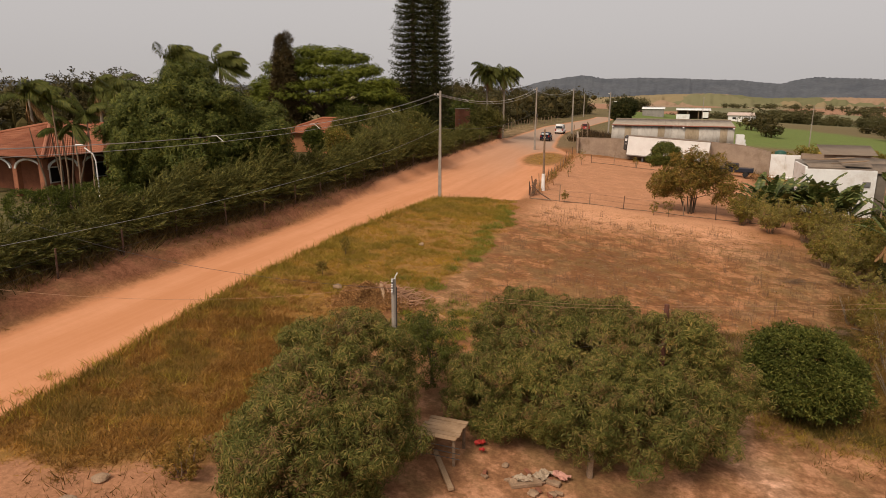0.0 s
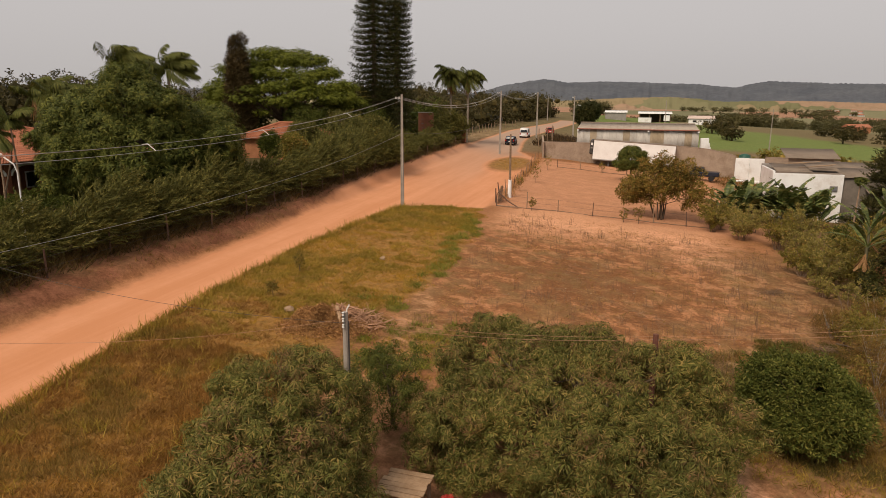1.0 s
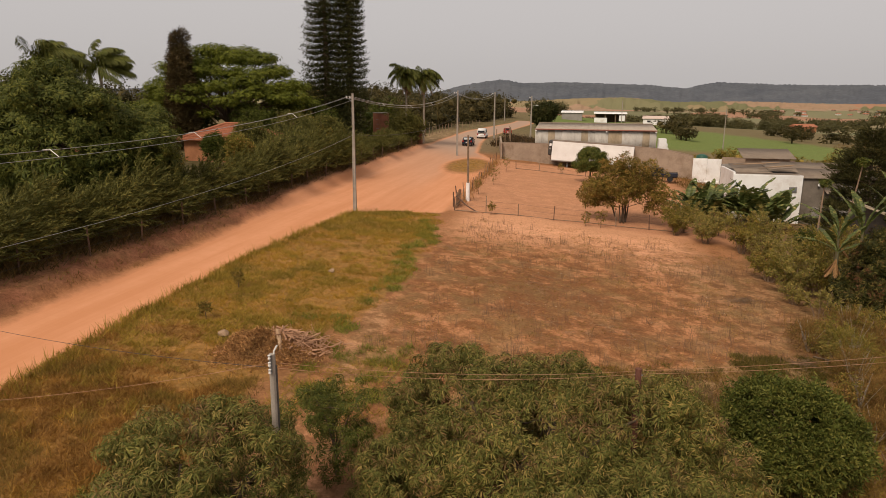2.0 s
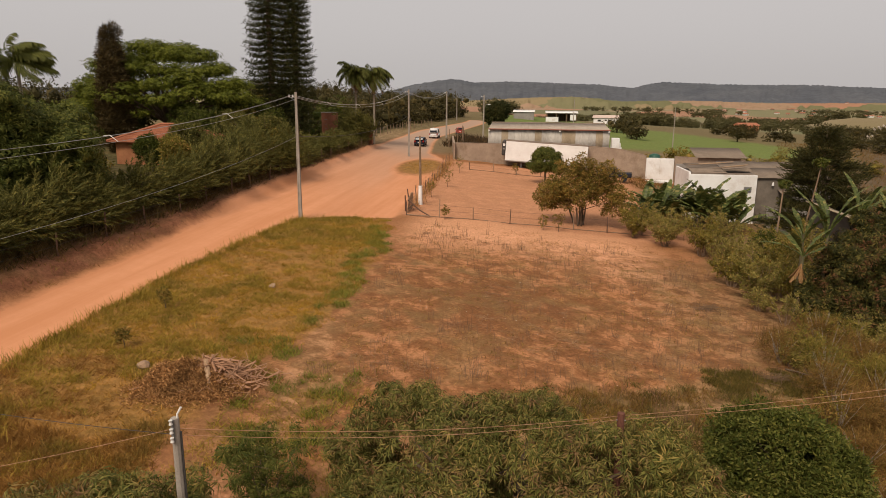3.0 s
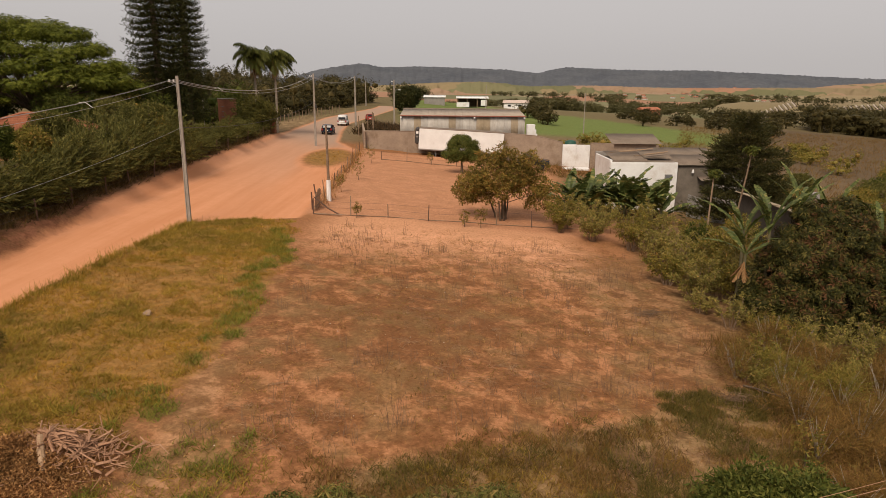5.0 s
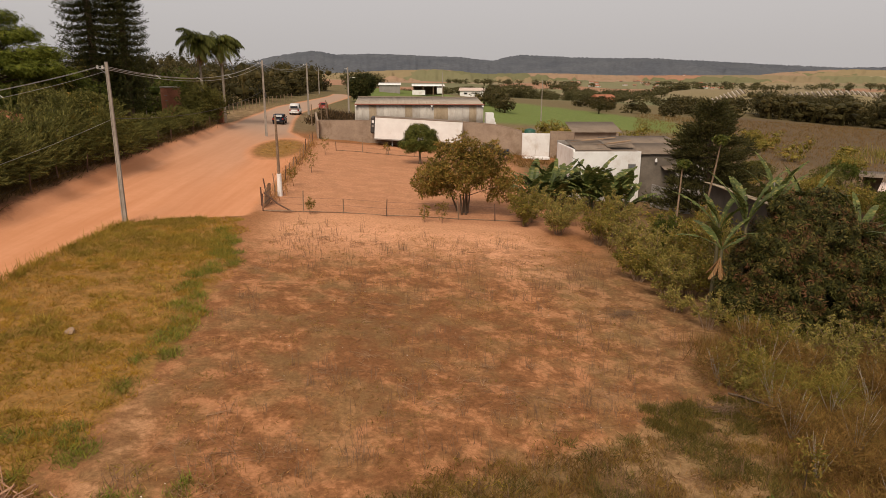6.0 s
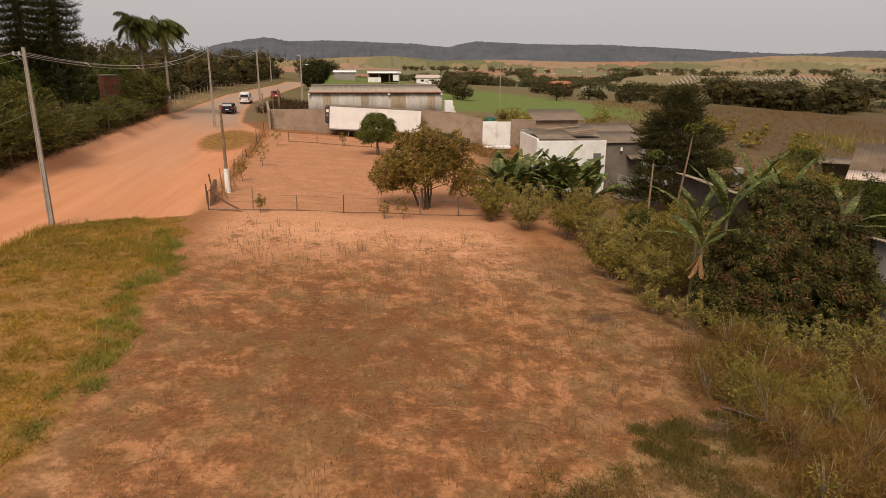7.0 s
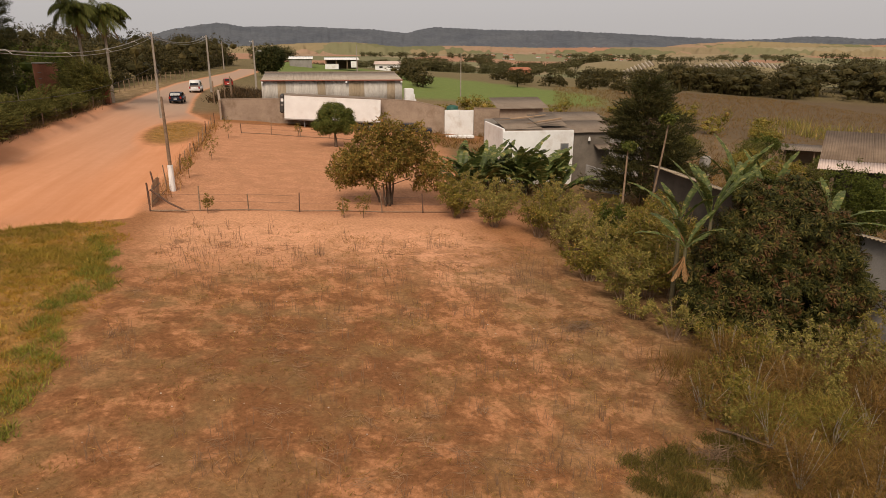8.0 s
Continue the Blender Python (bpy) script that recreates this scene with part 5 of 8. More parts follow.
banana_plant(17.9, 46.0, 5.3, 175, 8, 2.9, 0, label="banana plant rising behind a dense tree", low=0.9, lean=0.9, broad=0.52)
banana_plant(19.0, 43.6, 4.6, 174, 9, 2.9, 1, label="banana plant beside a low wall", low=0.85, lean=1.6, broad=0.52)


def papaya(x, y, h, lean, seed):
    rng = rng_of(seed)
    th = thing("papaya_tree", pose(x, y, H(x, y)), "slender bare-stemmed papaya with a small leafy top", "tree", "papaya trees")
    tube(Geo(), [(0, 0, -0.2), (lean * 0.3, 0, h * 0.4), (lean * 0.8, 0, h * 0.8), (lean, 0, h)], [0.085, 0.065, 0.05, 0.035], 8).ob("trunk", WOOD_GREY, th)
    g = Geo()
    p, d = lobe_points([[lean, 0, h, 0.45, 0.45, 0.25]], 26, rng, 0.3)
    tv, tf = rosette(7, 0.3, 0.12, 0.4, rng)
    scatter(g, tv, tf, p, d, 1.0, rng, 0.8, 0.2)
    g.ob("crown", GREEN, th)


papaya(16.25, 53.9, 7.75, 0.85, 161)
papaya(15.1, 54.7, 6.1, 0.1, 162)


# ---- utility poles and wires ----
def utility_pole(x, y, top, w, label, arms=(), group="utility poles", material=None, tilt=(0, 0)):
    """A tapered concrete pole with sunk faces, and iron brackets with insulators where wires meet it."""
    z0 = H(x, y)
    th = thing("utility_pole", pose(x, y, z0), label, "utility pole", group)
    h = top - z0
    bm = bmesh.new()
    rows = []
    for z, s in ((-0.5, w), (h, w * 0.55)):
        a, b = s / 2, s * 0.36
        c = a * 0.55
        ring = [(-a, -b), (-c, -b), (-c, -b * 0.6), (c, -b * 0.6), (c, -b), (a, -b), (a, b), (c, b), (c, b * 0.6), (-c, b * 0.6), (-c, b), (-a, b)]
        u = max(z, 0) / h
        rows.append([bm.verts.new((px + tilt[0] * u, py + tilt[1] * u, z)) for px, py in ring])
    for i in range(12):
        bm.faces.new((rows[0][i], rows[0][(i + 1) % 12], rows[1][(i + 1) % 12], rows[1][i]))
    bm.faces.new(rows[1])
    bmesh.ops.triangulate(bm, faces=[f for f in bm.faces if len(f.verts) > 4])
    part("shaft", bm, material or CONCRETE, th)
    for az, ln in arms:
        z = az - z0
        g = Geo()
        tube(g, [(0.05, 0, z), (-ln, 0, z + 0.02)], 0.035, 6)
        tube(g, [(0.02, 0, z - 0.35), (-ln * 0.7, 0, z)], 0.02, 5)
        br = g.ob("bracket", IRON, th)
        for f in (0.45, 1.0):
            tube(Geo(), [(-ln * f, 0, z + 0.02), (-ln * f, 0, z + 0.1), (-ln * f, 0, z + 0.13), (-ln * f, 0, z + 0.2)], [0.05, 0.07, 0.04, 0.05], 8).ob("insulator", CERAMIC, br)
    return th


P0, P1, P2, P3, P4, P5 = (-18.35, 11.4), (-18.65, 54.5), (-19.3, 101.5), (-18.7, 138.0), (-12.2, 148.0), (-24.5, 205.0)
utility_pole(*P0, 9.9, 0.26, "grey concrete utility pole at the roadside", [(9.3, 0.45)])
utility_pole(*P1, 11.5, 0.27, "tall grey concrete utility pole on the grass corner", [(11.1, 0.5)])
utility_pole(*P2, 12.5, 0.3, "tall concrete utility pole carrying a small fuse box", [(12.1, 0.5)])
utility_pole(*P3, 12.8, 0.36, "tall pale concrete utility pole by the road bend", [(12.4, 0.5)])
utility_pole(*P4, 12.2, 0.36, "tall pale concrete utility pole with a street lamp", [(11.8, 0.5)])
utility_pole(*P5, 12.3, 0.3, "distant concrete utility pole", [])
utility_pole(7.0, 160, 11.4, 0.24, "distant thin pole in the green field", [])
utility_pole(30.2, 167, 9.8, 0.24, "distant thin pole by the field edge", [])
utility_pole(-40.0, 300, 14.5, 0.3, "distant concrete utility pole", [])


def street_lamp(x, y, z, reach, label):
    """A lamp head on a curved arm, clamped to a pole."""
    th = thing("street_lamp", pose(x, y, z), label, "street lamp")
    tube(Geo(), [(0, 0, -0.6), (reach * 0.35, 0, 0.0), (reach * 0.8, 0, 0.12), (reach, 0, 0.1)], 0.025, 7).ob("arm", IRON, th)
    g = Geo()
    tube(g, [(reach - 0.1, 0, 0.1), (reach + 0.05, 0, 0.08), (reach + 0.35, 0, 0.06), (reach + 0.55, 0, 0.05)], [0.05, 0.12, 0.13, 0.05], 10, flat=0.5)
    g.ob("lamp_head", WHITE, th, smooth=True)


street_lamp(P0[0] + 0.12, P0[1], 7.3, 0.75, "white street lamp head on an iron arm")
street_lamp(P4[0] + 0.1, P4[1], 10.2, 0.8, "pale street lamp head on a concrete pole")


def wire(name, a, b, sag, r, material, label, n=22, group="overhead wires"):
    t = np.linspace(0, 1, n)
    pts = np.array(a)[None] * (1 - t[:, None]) + np.array(b)[None] * t[:, None]
    pts[:, 2] -= 4 * sag * t * (1 - t)
    o = tube(Geo(), pts, r, 5).ob(name, material)
    tagged(o, label, "wire", group)


for off, dz in ((-0.45, 0.0), (-0.2, 0.03), (0.12, -0.2)):
    wire("power_line", (P0[0] + off, P0[1], 9.5 + dz), (P1[0] + off, P1[1], 11.25 + dz), 0.95, 0.009, WIRE, "slack pale power line between concrete poles")
    wire("power_line", (P1[0] + off, P1[1], 11.25 + dz), (P2[0] + off, P2[1], 12.2 + dz), 1.2, 0.015, WIRE, "slack pale power line between concrete poles")
    wire("power_line", (P2[0] + off, P2[1], 12.2 + dz), (P3[0] + off, P3[1], 12.5 + dz), 0.9, 0.015, WIRE, "slack pale power line between concrete poles")
wire("telephone_cable", (P0[0], P0[1], 6.7), (P1[0], P1[1], 8.36), 0.85, 0.008, WIRE, "pale telephone cable along the road")
wire("telephone_cable", (P1[0], P1[1], 8.36), (P2[0], P2[1], 8.9), 0.9, 0.014, WIRE_DARK, "dark telephone cable along the road")


def wire_spacer(a, b, sag, u):
    """A small pale bar that keeps the power lines apart."""
    x, y, z = [a[k] * (1 - u) + b[k] * u for k in range(3)]
    th = thing("wire_spacer", pose(x, y, z - 4 * sag * u * (1 - u)), "small pale spacer clipped across the power lines", "spacer", "wire spacers")
    tube(Geo(), [(-0.47, 0, 0.03), (-0.2, 0, 0.06), (0.14, 0, -0.19)], 0.014, 6).ob("bar", CERAMIC, th)


for u in (0.18, 0.4, 0.62, 0.84):
    wire_spacer((P1[0], P1[1], 11.25), (P2[0], P2[1], 12.2), 1.2, u)
for u in (0.3, 0.5, 0.75):
    wire_spacer((P0[0], P0[1], 9.5), (P1[0], P1[1], 11.25), 0.95, u)


def fuse_box(x, y, z):
    th = thing("fuse_box", pose(x, y, z), "small dark switch gear strapped to a concrete pole", "fuse box")
    box(Geo(), (0.18, 0, 0), (0.2, 0.22, 0.5), bevel=0.03).ob("case", WIRE_DARK, th)
    tube(Geo(), [(0.18, 0, -0.25), (0.25, 0, -0.6), (0.1, 0, -0.8), (0.0, 0, -0.45)], 0.02, 5).ob("cable_loop", WIRE_DARK, th)
    box(Geo(), (0.06, 0, 0), (0.08, 0.3, 0.06)).ob("strap", IRON, th)


fuse_box(P2[0], P2[1], 8.3)


def service_pole():
    """The slim pole that brings wires across the yard."""
    x, y = -7.38, 17.38
    z0 = H(x, y)
    th = thing("service_pole", pose(x, y, z0), "slim concrete service pole with pale wires and a small insulator rack", "utility pole")
    h = 5.72 - z0
    tube(Geo(), [(0, 0, -0.4), (0, 0, h)], [0.085, 0.07], 10).ob("shaft", CONCRETE, th)
    tube(Geo(), [(0.085, 0.02, 0.0), (0.08, 0.02, h - 0.25)], 0.018, 6).ob("conduit", WIRE_DARK, th, "dark plastic conduit")
    rack = box(Geo(), (0, -0.09, h - 0.2), (0.05, 0.03, 0.42), bevel=0.005).ob("rack", IRON, th)
    for k in range(3):
        tube(Geo(), [(0, -0.13, h - 0.38 + k * 0.16), (0, -0.13, h - 0.34 + k * 0.16), (0, -0.13, h - 0.3 + k * 0.16)], [0.035, 0.022, 0.035], 8).ob("insulator", CERAMIC, rack)
    tube(Geo(), [(0.03, 0, h - 0.1), (0.04, 0.02, h + 0.06), (0.1, 0.05, h + 0.18)], [0.018, 0.018, 0.02], 7).ob("weatherhead", CERAMIC, th, "pale curved pipe end")
    return x, y, 5.55


sx, sy, sz = service_pole()
wire("service_wire", (sx, sy, sz - 0.02), (0.4, 20.6, 4.74), 0.18, 0.005, STICK, "thin pale service wire across the yard", group="service wires")
wire("service_wire", (sx, sy, sz - 0.14), (0.4, 20.6, 4.66), 0.2, 0.005, STICK, "thin pale service wire across the yard", group="service wires")
wire("service_wire", (0.4, 20.6, 4.74), (17.5, 26.0, 6.1), 0.35, 0.005, STICK, "thin pale service wire across the yard", group="service wires")
wire("service_wire", (0.4, 20.6, 4.66), (17.5, 26.0, 6.0), 0.42, 0.005, STICK, "thin pale service wire across the yard", group="service wires")
wire("service_wire", (sx, sy, sz - 0.02), (P0[0], P0[1], 6.2), 0.5, 0.005, STICK, "thin pale service wire crossing to the road", group="service wires")
wire("service_wire", (sx, sy, sz - 0.14), (-28.0, 21.5, 5.6), 0.6, 0.006, WIRE_DARK, "thin dark service wire crossing the road", group="service wires")


def red_post():
    x, y = 0.4, 20.6
    z0 = H(x, y)
    th = thing("wooden_post", pose(x, y, z0), "red-brown wooden post holding up the service wires", "post")
    tube(Geo(), [(0, 0, -0.3), (0.02, 0, 1.2), (0, 0, 4.8 - z0)], [0.085, 0.08, 0.075], 9).ob("shaft", RED_WOOD, th)
    tube(Geo(), [(-0.1, 0, 4.64 - z0), (0.1, 0, 4.64 - z0)], 0.015, 5).ob("pin", IRON, th)


red_post()


# ---- fences and gate of the bare plots ----
def fence_post(x, y, h, r, lean=0.0, label="weathered wooden fence post", group="fence posts", mat=None):
    z0 = H(x, y)
    o = tube(Geo(), [(0, 0, -0.25), (lean * 0.4, 0, h * 0.5), (lean, 0, h)], [r, r * 0.95, r * 0.85], 7).ob("fence_post", mat or WOOD_DARK)
    o.matrix_basis = pose(x, y, z0)
    tagged(o, label, "fence post", group)
    return o


def fences():
    rng = rng_of(171)
    row = [(-11.55, 59.4), (-8.9, 59.8), (-6.2, 60.1), (-3.25, 60.6), (-0.6, 60.9), (1.9, 61.2), (4.6, 61.6), (7.4, 62.0), (10.2, 62.4)]
    side = [(-11.6 - 0.035 * (y - 59.4), y) for y in np.arange(62.6, 98, 2.9)]
    back = [(x, 92.2 + 0.02 * x) for x in (-9.6, -6.6, -3.6, -0.6, 2.4, 5.4)]
    for group in (row, side, back):
        for k, (x, y) in enumerate(group):
            h = 1.45 + 0.2 * rng.normal() if k % 2 == 1 else 1.05 + 0.2 * rng.normal()
            fence_post(x, y, max(0.6, h), 0.036 + 0.012 * rng.random(), 0.08 * rng.normal(), mat=WOOD_DARK if k % 3 == 0 else WOOD_GREY)
        for hgt in (0.06, 0.55, 1.0):
            pts = [(x, y, H(x, y) + hgt) for x, y in group]
            o = tube(Geo(), pts, 0.006 if hgt > 0.1 else 0.03, 4).ob("fence_wire", WIRE_DARK if hgt > 0.1 else WOOD_GREY)
            tagged(o, "thin sagging fence wire" if hgt > 0.1 else "low weathered rail lying along the fence", "fence wire", "fence wires")
    for x, y, h in [(-11.9, 60.9, 1.3), (-12.1, 63.6, 1.5), (-11.8, 61.8, 1.1)]:
        fence_post(x, y, h, 0.06, 0.1 * rng.normal())


fences()
hedge_fence()


def gate():
    """A leaning gate of old boards, with a brace against its corner post."""
    x, y = -11.75, 60.2
    th = thing("board_gate", pose(x, y, H(x, y), 0, 6, 0), "leaning gate of bleached upright boards", "gate")
    rng = rng_of(181)
    for k in range(7):
        h = 1.35 + 0.25 * math.sin(k * 0.5) + 0.05 * rng.normal()
        b = box(Geo(), (0.1 + 0.01 * rng.normal(), 0.2 + k * 0.3, h / 2), (0.03, 0.25, h), bevel=0.006).ob("board", PLANK, th)
    for z in (0.35, 1.05):
        box(Geo(), (0.135, 1.1, z), (0.04, 2.1, 0.09), bevel=0.008).ob("rail", WOOD_GREY, th)
    th2 = thing("gate_brace", pose(-11.5, 59.5, H(-11.5, 59.5)), "slanting wooden brace at the fence corner", "brace")
    tube(Geo(), [(0.05, 0, 1.25), (1.0, -0.05, 0.45), (1.9, -0.1, -0.05)], 0.055, 7).ob("pole", WOOD_DARK, th2)
    tube(Geo(), [(0, -0.05, 0.04), (2.0, -0.12, -0.02)], 0.05, 6).ob("sill", WOOD_GREY, th2)


gate()


def wooden_pole():
    x, y = -11.4, 65.2
    z0 = H(x, y)
    th = thing("wooden_pole", pose(x, y, z0), "dark wooden pole with a white-painted foot", "pole")
    tube(Geo(), [(0, 0, 1.7), (-0.02, 0, 4), (-0.05, 0, 7.95 - z0)], [0.115, 0.1, 0.075], 10).ob("shaft", WOOD_GREY, th)
    tube(Geo(), [(0, 0, -0.3), (0, 0, 0.3), (0, 0, 1.7)], [0.2, 0.185, 0.17], 10).ob("painted_foot", WHITE, th, "white-painted foot")


wooden_pole()


# ---- the walled yard and the hangar ----
def wall_run(name, pts, top, thick, material, label, foot=0.4):
    """A wall along the ground between points, with a level or sloping top and a coping."""
    th = thing(name, pose(0, 0, 0), label, "wall", kind="structure")
    for (a, b), (ta, tb) in zip(zip(pts, pts[1:]), zip(top, top[1:])):
        a, b = np.array(a, float), np.array(b, float)
        d = unit(b - a)
        n = np.array([-d[1], d[0]]) * thick / 2
        v = []
        for p, t in ((a, ta), (b, tb)):
            z = H(*p) - foot
            for q in (p - n, p + n):
                v += [(*q, z), (*q, t)]
        f = [(0, 4, 5, 1), (2, 3, 7, 6), (1, 5, 7, 3), (0, 1, 3, 2), (4, 6, 7, 5)]
        Geo().add(v, f).ob("wall_panel", material, th)
        n2 = n * 1.35
        v = []
        for p, t in ((a, ta), (b, tb)):
            for q in (p - n2, p + n2):
                v += [(*q, t + 0.003), (*q, t + 0.07)]
        Geo().add(v, f + [(0, 2, 6, 4)]).ob("coping", material, th)
    return th


wall_run("wall_yard", [(-12.8, 103.0), (-9.2, 103), (-3.0, 103.0), (5.95, 103.0)], [5.05, 5.05, 5.0, 4.9], 0.2, BLOCK, "stained earth-coloured block wall of the yard")
wall_run("wall_yard_east", [(6.06, 103.0), (10.2, 102.6), (13.7, 102.2), (13.9, 102.2)], [4.9, 4.6, 3.85, 3.8], 0.2, BLOCK, "stained earth-coloured block wall stepping down the slope")
wall_run("wall_yard_far", [(17.7, 102.3), (22.0, 102.3), (27.0, 102.4)], [3.7, 3.6, 3.4], 0.2, BLOCK, "stained earth-coloured block wall behind the sheds")
wall_run("wall_yard_return", [(-12.8, 102.0), (-15.0, 118.0)], [5.0, 5.2], 0.2, BLOCK, "block wall returning along the road")

def box_trailer():
    """A white box trailer parked along the yard wall, with a dark cooling unit on its nose."""
    x0, y0 = 0.17, 101.4
    z0 = H(x0, y0)
    th = thing("box_trailer", pose(x0, y0, z0), "long white box trailer with a dark nose unit beside a wall", "trailer")
    tip = Matrix.Rotation(math.atan2(0.62, 11.2), 4, "Y")
    mid = 4.02 - z0
    lift = Matrix.Translation((0, 0, mid)) @ tip
    box(Geo(), (0, 0, 0), (11.2, 2.4, 2.75), bevel=0.05, m=lift).ob("body", WHITE, th)
    box(Geo(), (0, 0, 0), (11.3, 2.46, 0.1), bevel=0.02, m=lift @ Matrix.Translation((0, 0, 1.36))).ob("top_rail", ROOF_OLD, th, "dusty brown roof edge")
    box(Geo(), (0, 0, 0), (11.24, 2.44, 0.16), bevel=0.02, m=lift @ Matrix.Translation((0, 0, -1.4))).ob("bottom_rail", GREY_WALL, th)
    unit_ = box(Geo(), (0, 0, 0), (0.55, 2.1, 2.1), bevel=0.16, m=lift @ Matrix.Translation((-5.86, 0, 0.3))).ob("cooling_unit", WIRE_DARK, th, "dark rounded cooling unit")
    box(Geo(), (0, 0, 0), (0.3, 0.03, 0.34), m=lift @ Matrix.Translation((-5.86, -1.06, 0.75))).ob("panel", WHITE, unit_)
    box(Geo(), (0, 0, 0), (0.3, 0.03, 0.2), m=lift @ Matrix.Translation((-5.86, -1.06, 0.2))).ob("panel", GREY_WALL, unit_)
    for k in range(10):
        box(Geo(), (0, 0, 0), (0.05, 0.02, 2.6), m=lift @ Matrix.Translation((-5.0 + 1.11 * k, -1.205, 0))).ob("rivet_strip", WHITE, th)
    for x in (-3.4,):
        for y in (-0.8, 0.8):
            zl = H(x0 + x, y0 + y) - z0
            box(Geo(), (x, y, (zl + mid - 1.2) / 2), (0.14, 0.14, mid - 1.2 - zl), bevel=0.02).ob("leg", IRON, th)
    for x in (3.2, 4.4):
        for y in (-0.95, 0.95):
            zl = H(x0 + x, y0 + y) - z0
            w = tube(Geo(), [(x, y - 0.14, zl + 0.48), (x, y + 0.14, zl + 0.48)], 0.48, 18).ob("wheel", TYRE, th)
            tube(Geo(), [(x, y - 0.15, zl + 0.48), (x, y + 0.15, zl + 0.48)], 0.25, 12).ob("rim", IRON, w)


TYRE = surface("tyre", (0.02, 0.019, 0.018), (0.03, 0.028, 0.026), 8, 0.9, 40, 0.2, bump=0.1)
box_trailer()


def corrugated(w, h, pitch, depth, n_per=6, thick=0.012):
    """A corrugated sheet in its own x-z plane, foot at z = 0, with real thickness."""
    n = max(2, int(round(w / pitch * n_per)))
    x = np.linspace(0, w, n + 1)
    y = depth * np.sin(x / pitch * 2 * np.pi)
    v, rows = [], []
    for z, yy in ((0, 0), (h, 0), (h, thick), (0, thick)):
        v.append(np.stack([x, y + yy, np.full_like(x, z)], -1))
    k = n + 1
    ids = np.arange(4 * k).reshape(4, k)
    q = []
    for a in range(4):
        b = (a + 1) % 4
        q.append(np.stack([ids[a, :-1], ids[a, 1:], ids[b, 1:], ids[b, :-1]], -1))
    return np.concatenate(v), np.concatenate(q)


def sheet_mesh(w, h, pitch, depth, material, name="sheet"):
    v, q = corrugated(w, h, pitch, depth)
    return Geo().add(v, q).mesh(name, material, True)


HANGAR_ROOF = surface("dusty_hangar_roof", (0.34, 0.275, 0.215), (0.42, 0.345, 0.275), 0.8, 0.9, 12, 0.2, stain=(0.26, 0.2, 0.15), stain_scale=0.4)
DUSK_WALL = surface("brown_stained_render", (0.14, 0.115, 0.09), (0.2, 0.165, 0.13), 0.8, 0.95, 18, 0.25, stain=(0.1, 0.08, 0.06), stain_scale=0.6)


def hangar():
    x0, x1, yf, yb = -8.4, 9.45, 108.0, 124.0
    z0 = H(0, 110)
    eave, ridge = 6.95, 7.55
    th = thing("hangar", pose(0, 0, z0 - 1.2), "long low warehouse clad in stained corrugated fibre-cement", "warehouse")
    base = z0 - 1.2
    g = Geo()
    for c, s in (((0.52, yf + 0.25, (eave - base) / 2), (x1 - x0 - 0.1, 0.2, eave - base)), ((0.52, yb, (eave - base) / 2), (x1 - x0, 0.2, eave - base)),
                 ((x0 + 0.1, (yf + yb) / 2 + 0.1, (eave - base) / 2), (0.2, yb - yf - 0.4, eave - base)), ((x1 - 0.1, (yf + yb) / 2 + 0.1, (eave - base) / 2), (0.2, yb - yf - 0.4, eave - base))):
        box(g, c, s)
    g.ob("wall", BLOCK, th)
    n = 18
    w = (x1 - x0) / n
    clean = sheet_mesh(w * 0.985, eave - 3.6, 0.177, 0.028, FIBRE, "cladding_sheet")
    dirty = sheet_mesh(w * 0.985, eave - 3.6, 0.177, 0.028, FIBRE_DIRTY, "cladding_sheet")
    roof = sheet_mesh(w * 0.985, math.hypot(8.3, ridge - eave), 0.177, 0.028, HANGAR_ROOF, "roof_sheet")
    for k in range(n):
        o = new("cladding_sheet", dirty if k in (2, 7, 11, 12, 16) else clean)
        o.parent = th
        o.matrix_basis = pose(x0 + k * w, yf + 0.1 - (0.012 if k % 2 else 0), 3.6 - base)
        for side in (0, 1):
            r = new("roof_sheet", roof)
            r.parent = th
            slope = math.degrees(math.atan2(ridge - eave, 8.3))
            if side == 0:
                r.matrix_basis = pose(x0 + k * w, yf - 0.3, eave - base + 0.02 + (0.012 if k % 2 else 0), slope - 90, 0, 0)
            else:
                r.matrix_basis = pose(x0 + (k + 1) * w, yb + 0.3, eave - base + 0.02 + (0.012 if k % 2 else 0), slope - 90, 0, 180)
    tube(Geo(), [(x0, (yf + yb) / 2, ridge - base + 0.06), (x1, (yf + yb) / 2, ridge - base + 0.06)], 0.14, 8).ob("ridge_cap", ROOF_OLD, th)
    box(Geo(), ((x0 + x1) / 2, yf - 0.28, eave - base - 0.02), (x1 - x0 + 0.1, 0.06, 0.12)).ob("fascia", RED_PAINT, th, "reddish fascia board")
    for x in (x0 + 0.15, 2.2, x1 - 0.15):
        lamp = thing("flood_lamp", pose(x, yf - 0.1, eave - 0.25), "small white flood lamp under the eave", "lamp", "flood lamps")
        box(Geo(), (0, -0.18, 0), (0.24, 0.12, 0.2), bevel=0.03).ob("head", WHITE, lamp)
        tube(Geo(), [(0, -0.12, 0), (0, 0.1, 0.02)], 0.02, 5).ob("bracket", IRON, lamp)
    # the stepped white store beside it
    z1 = H(10.2, 108)
    st = thing("white_store", pose(10.3, 107.6, z1 - 0.3), "narrow white block store with stepped door edge", "store")
    box(Geo(), (-0.1, 0, (5.85 - z1 + 0.3) / 2), (1.1, 1.6, 5.85 - z1 + 0.3), bevel=0.02).ob("body", WHITE, st)
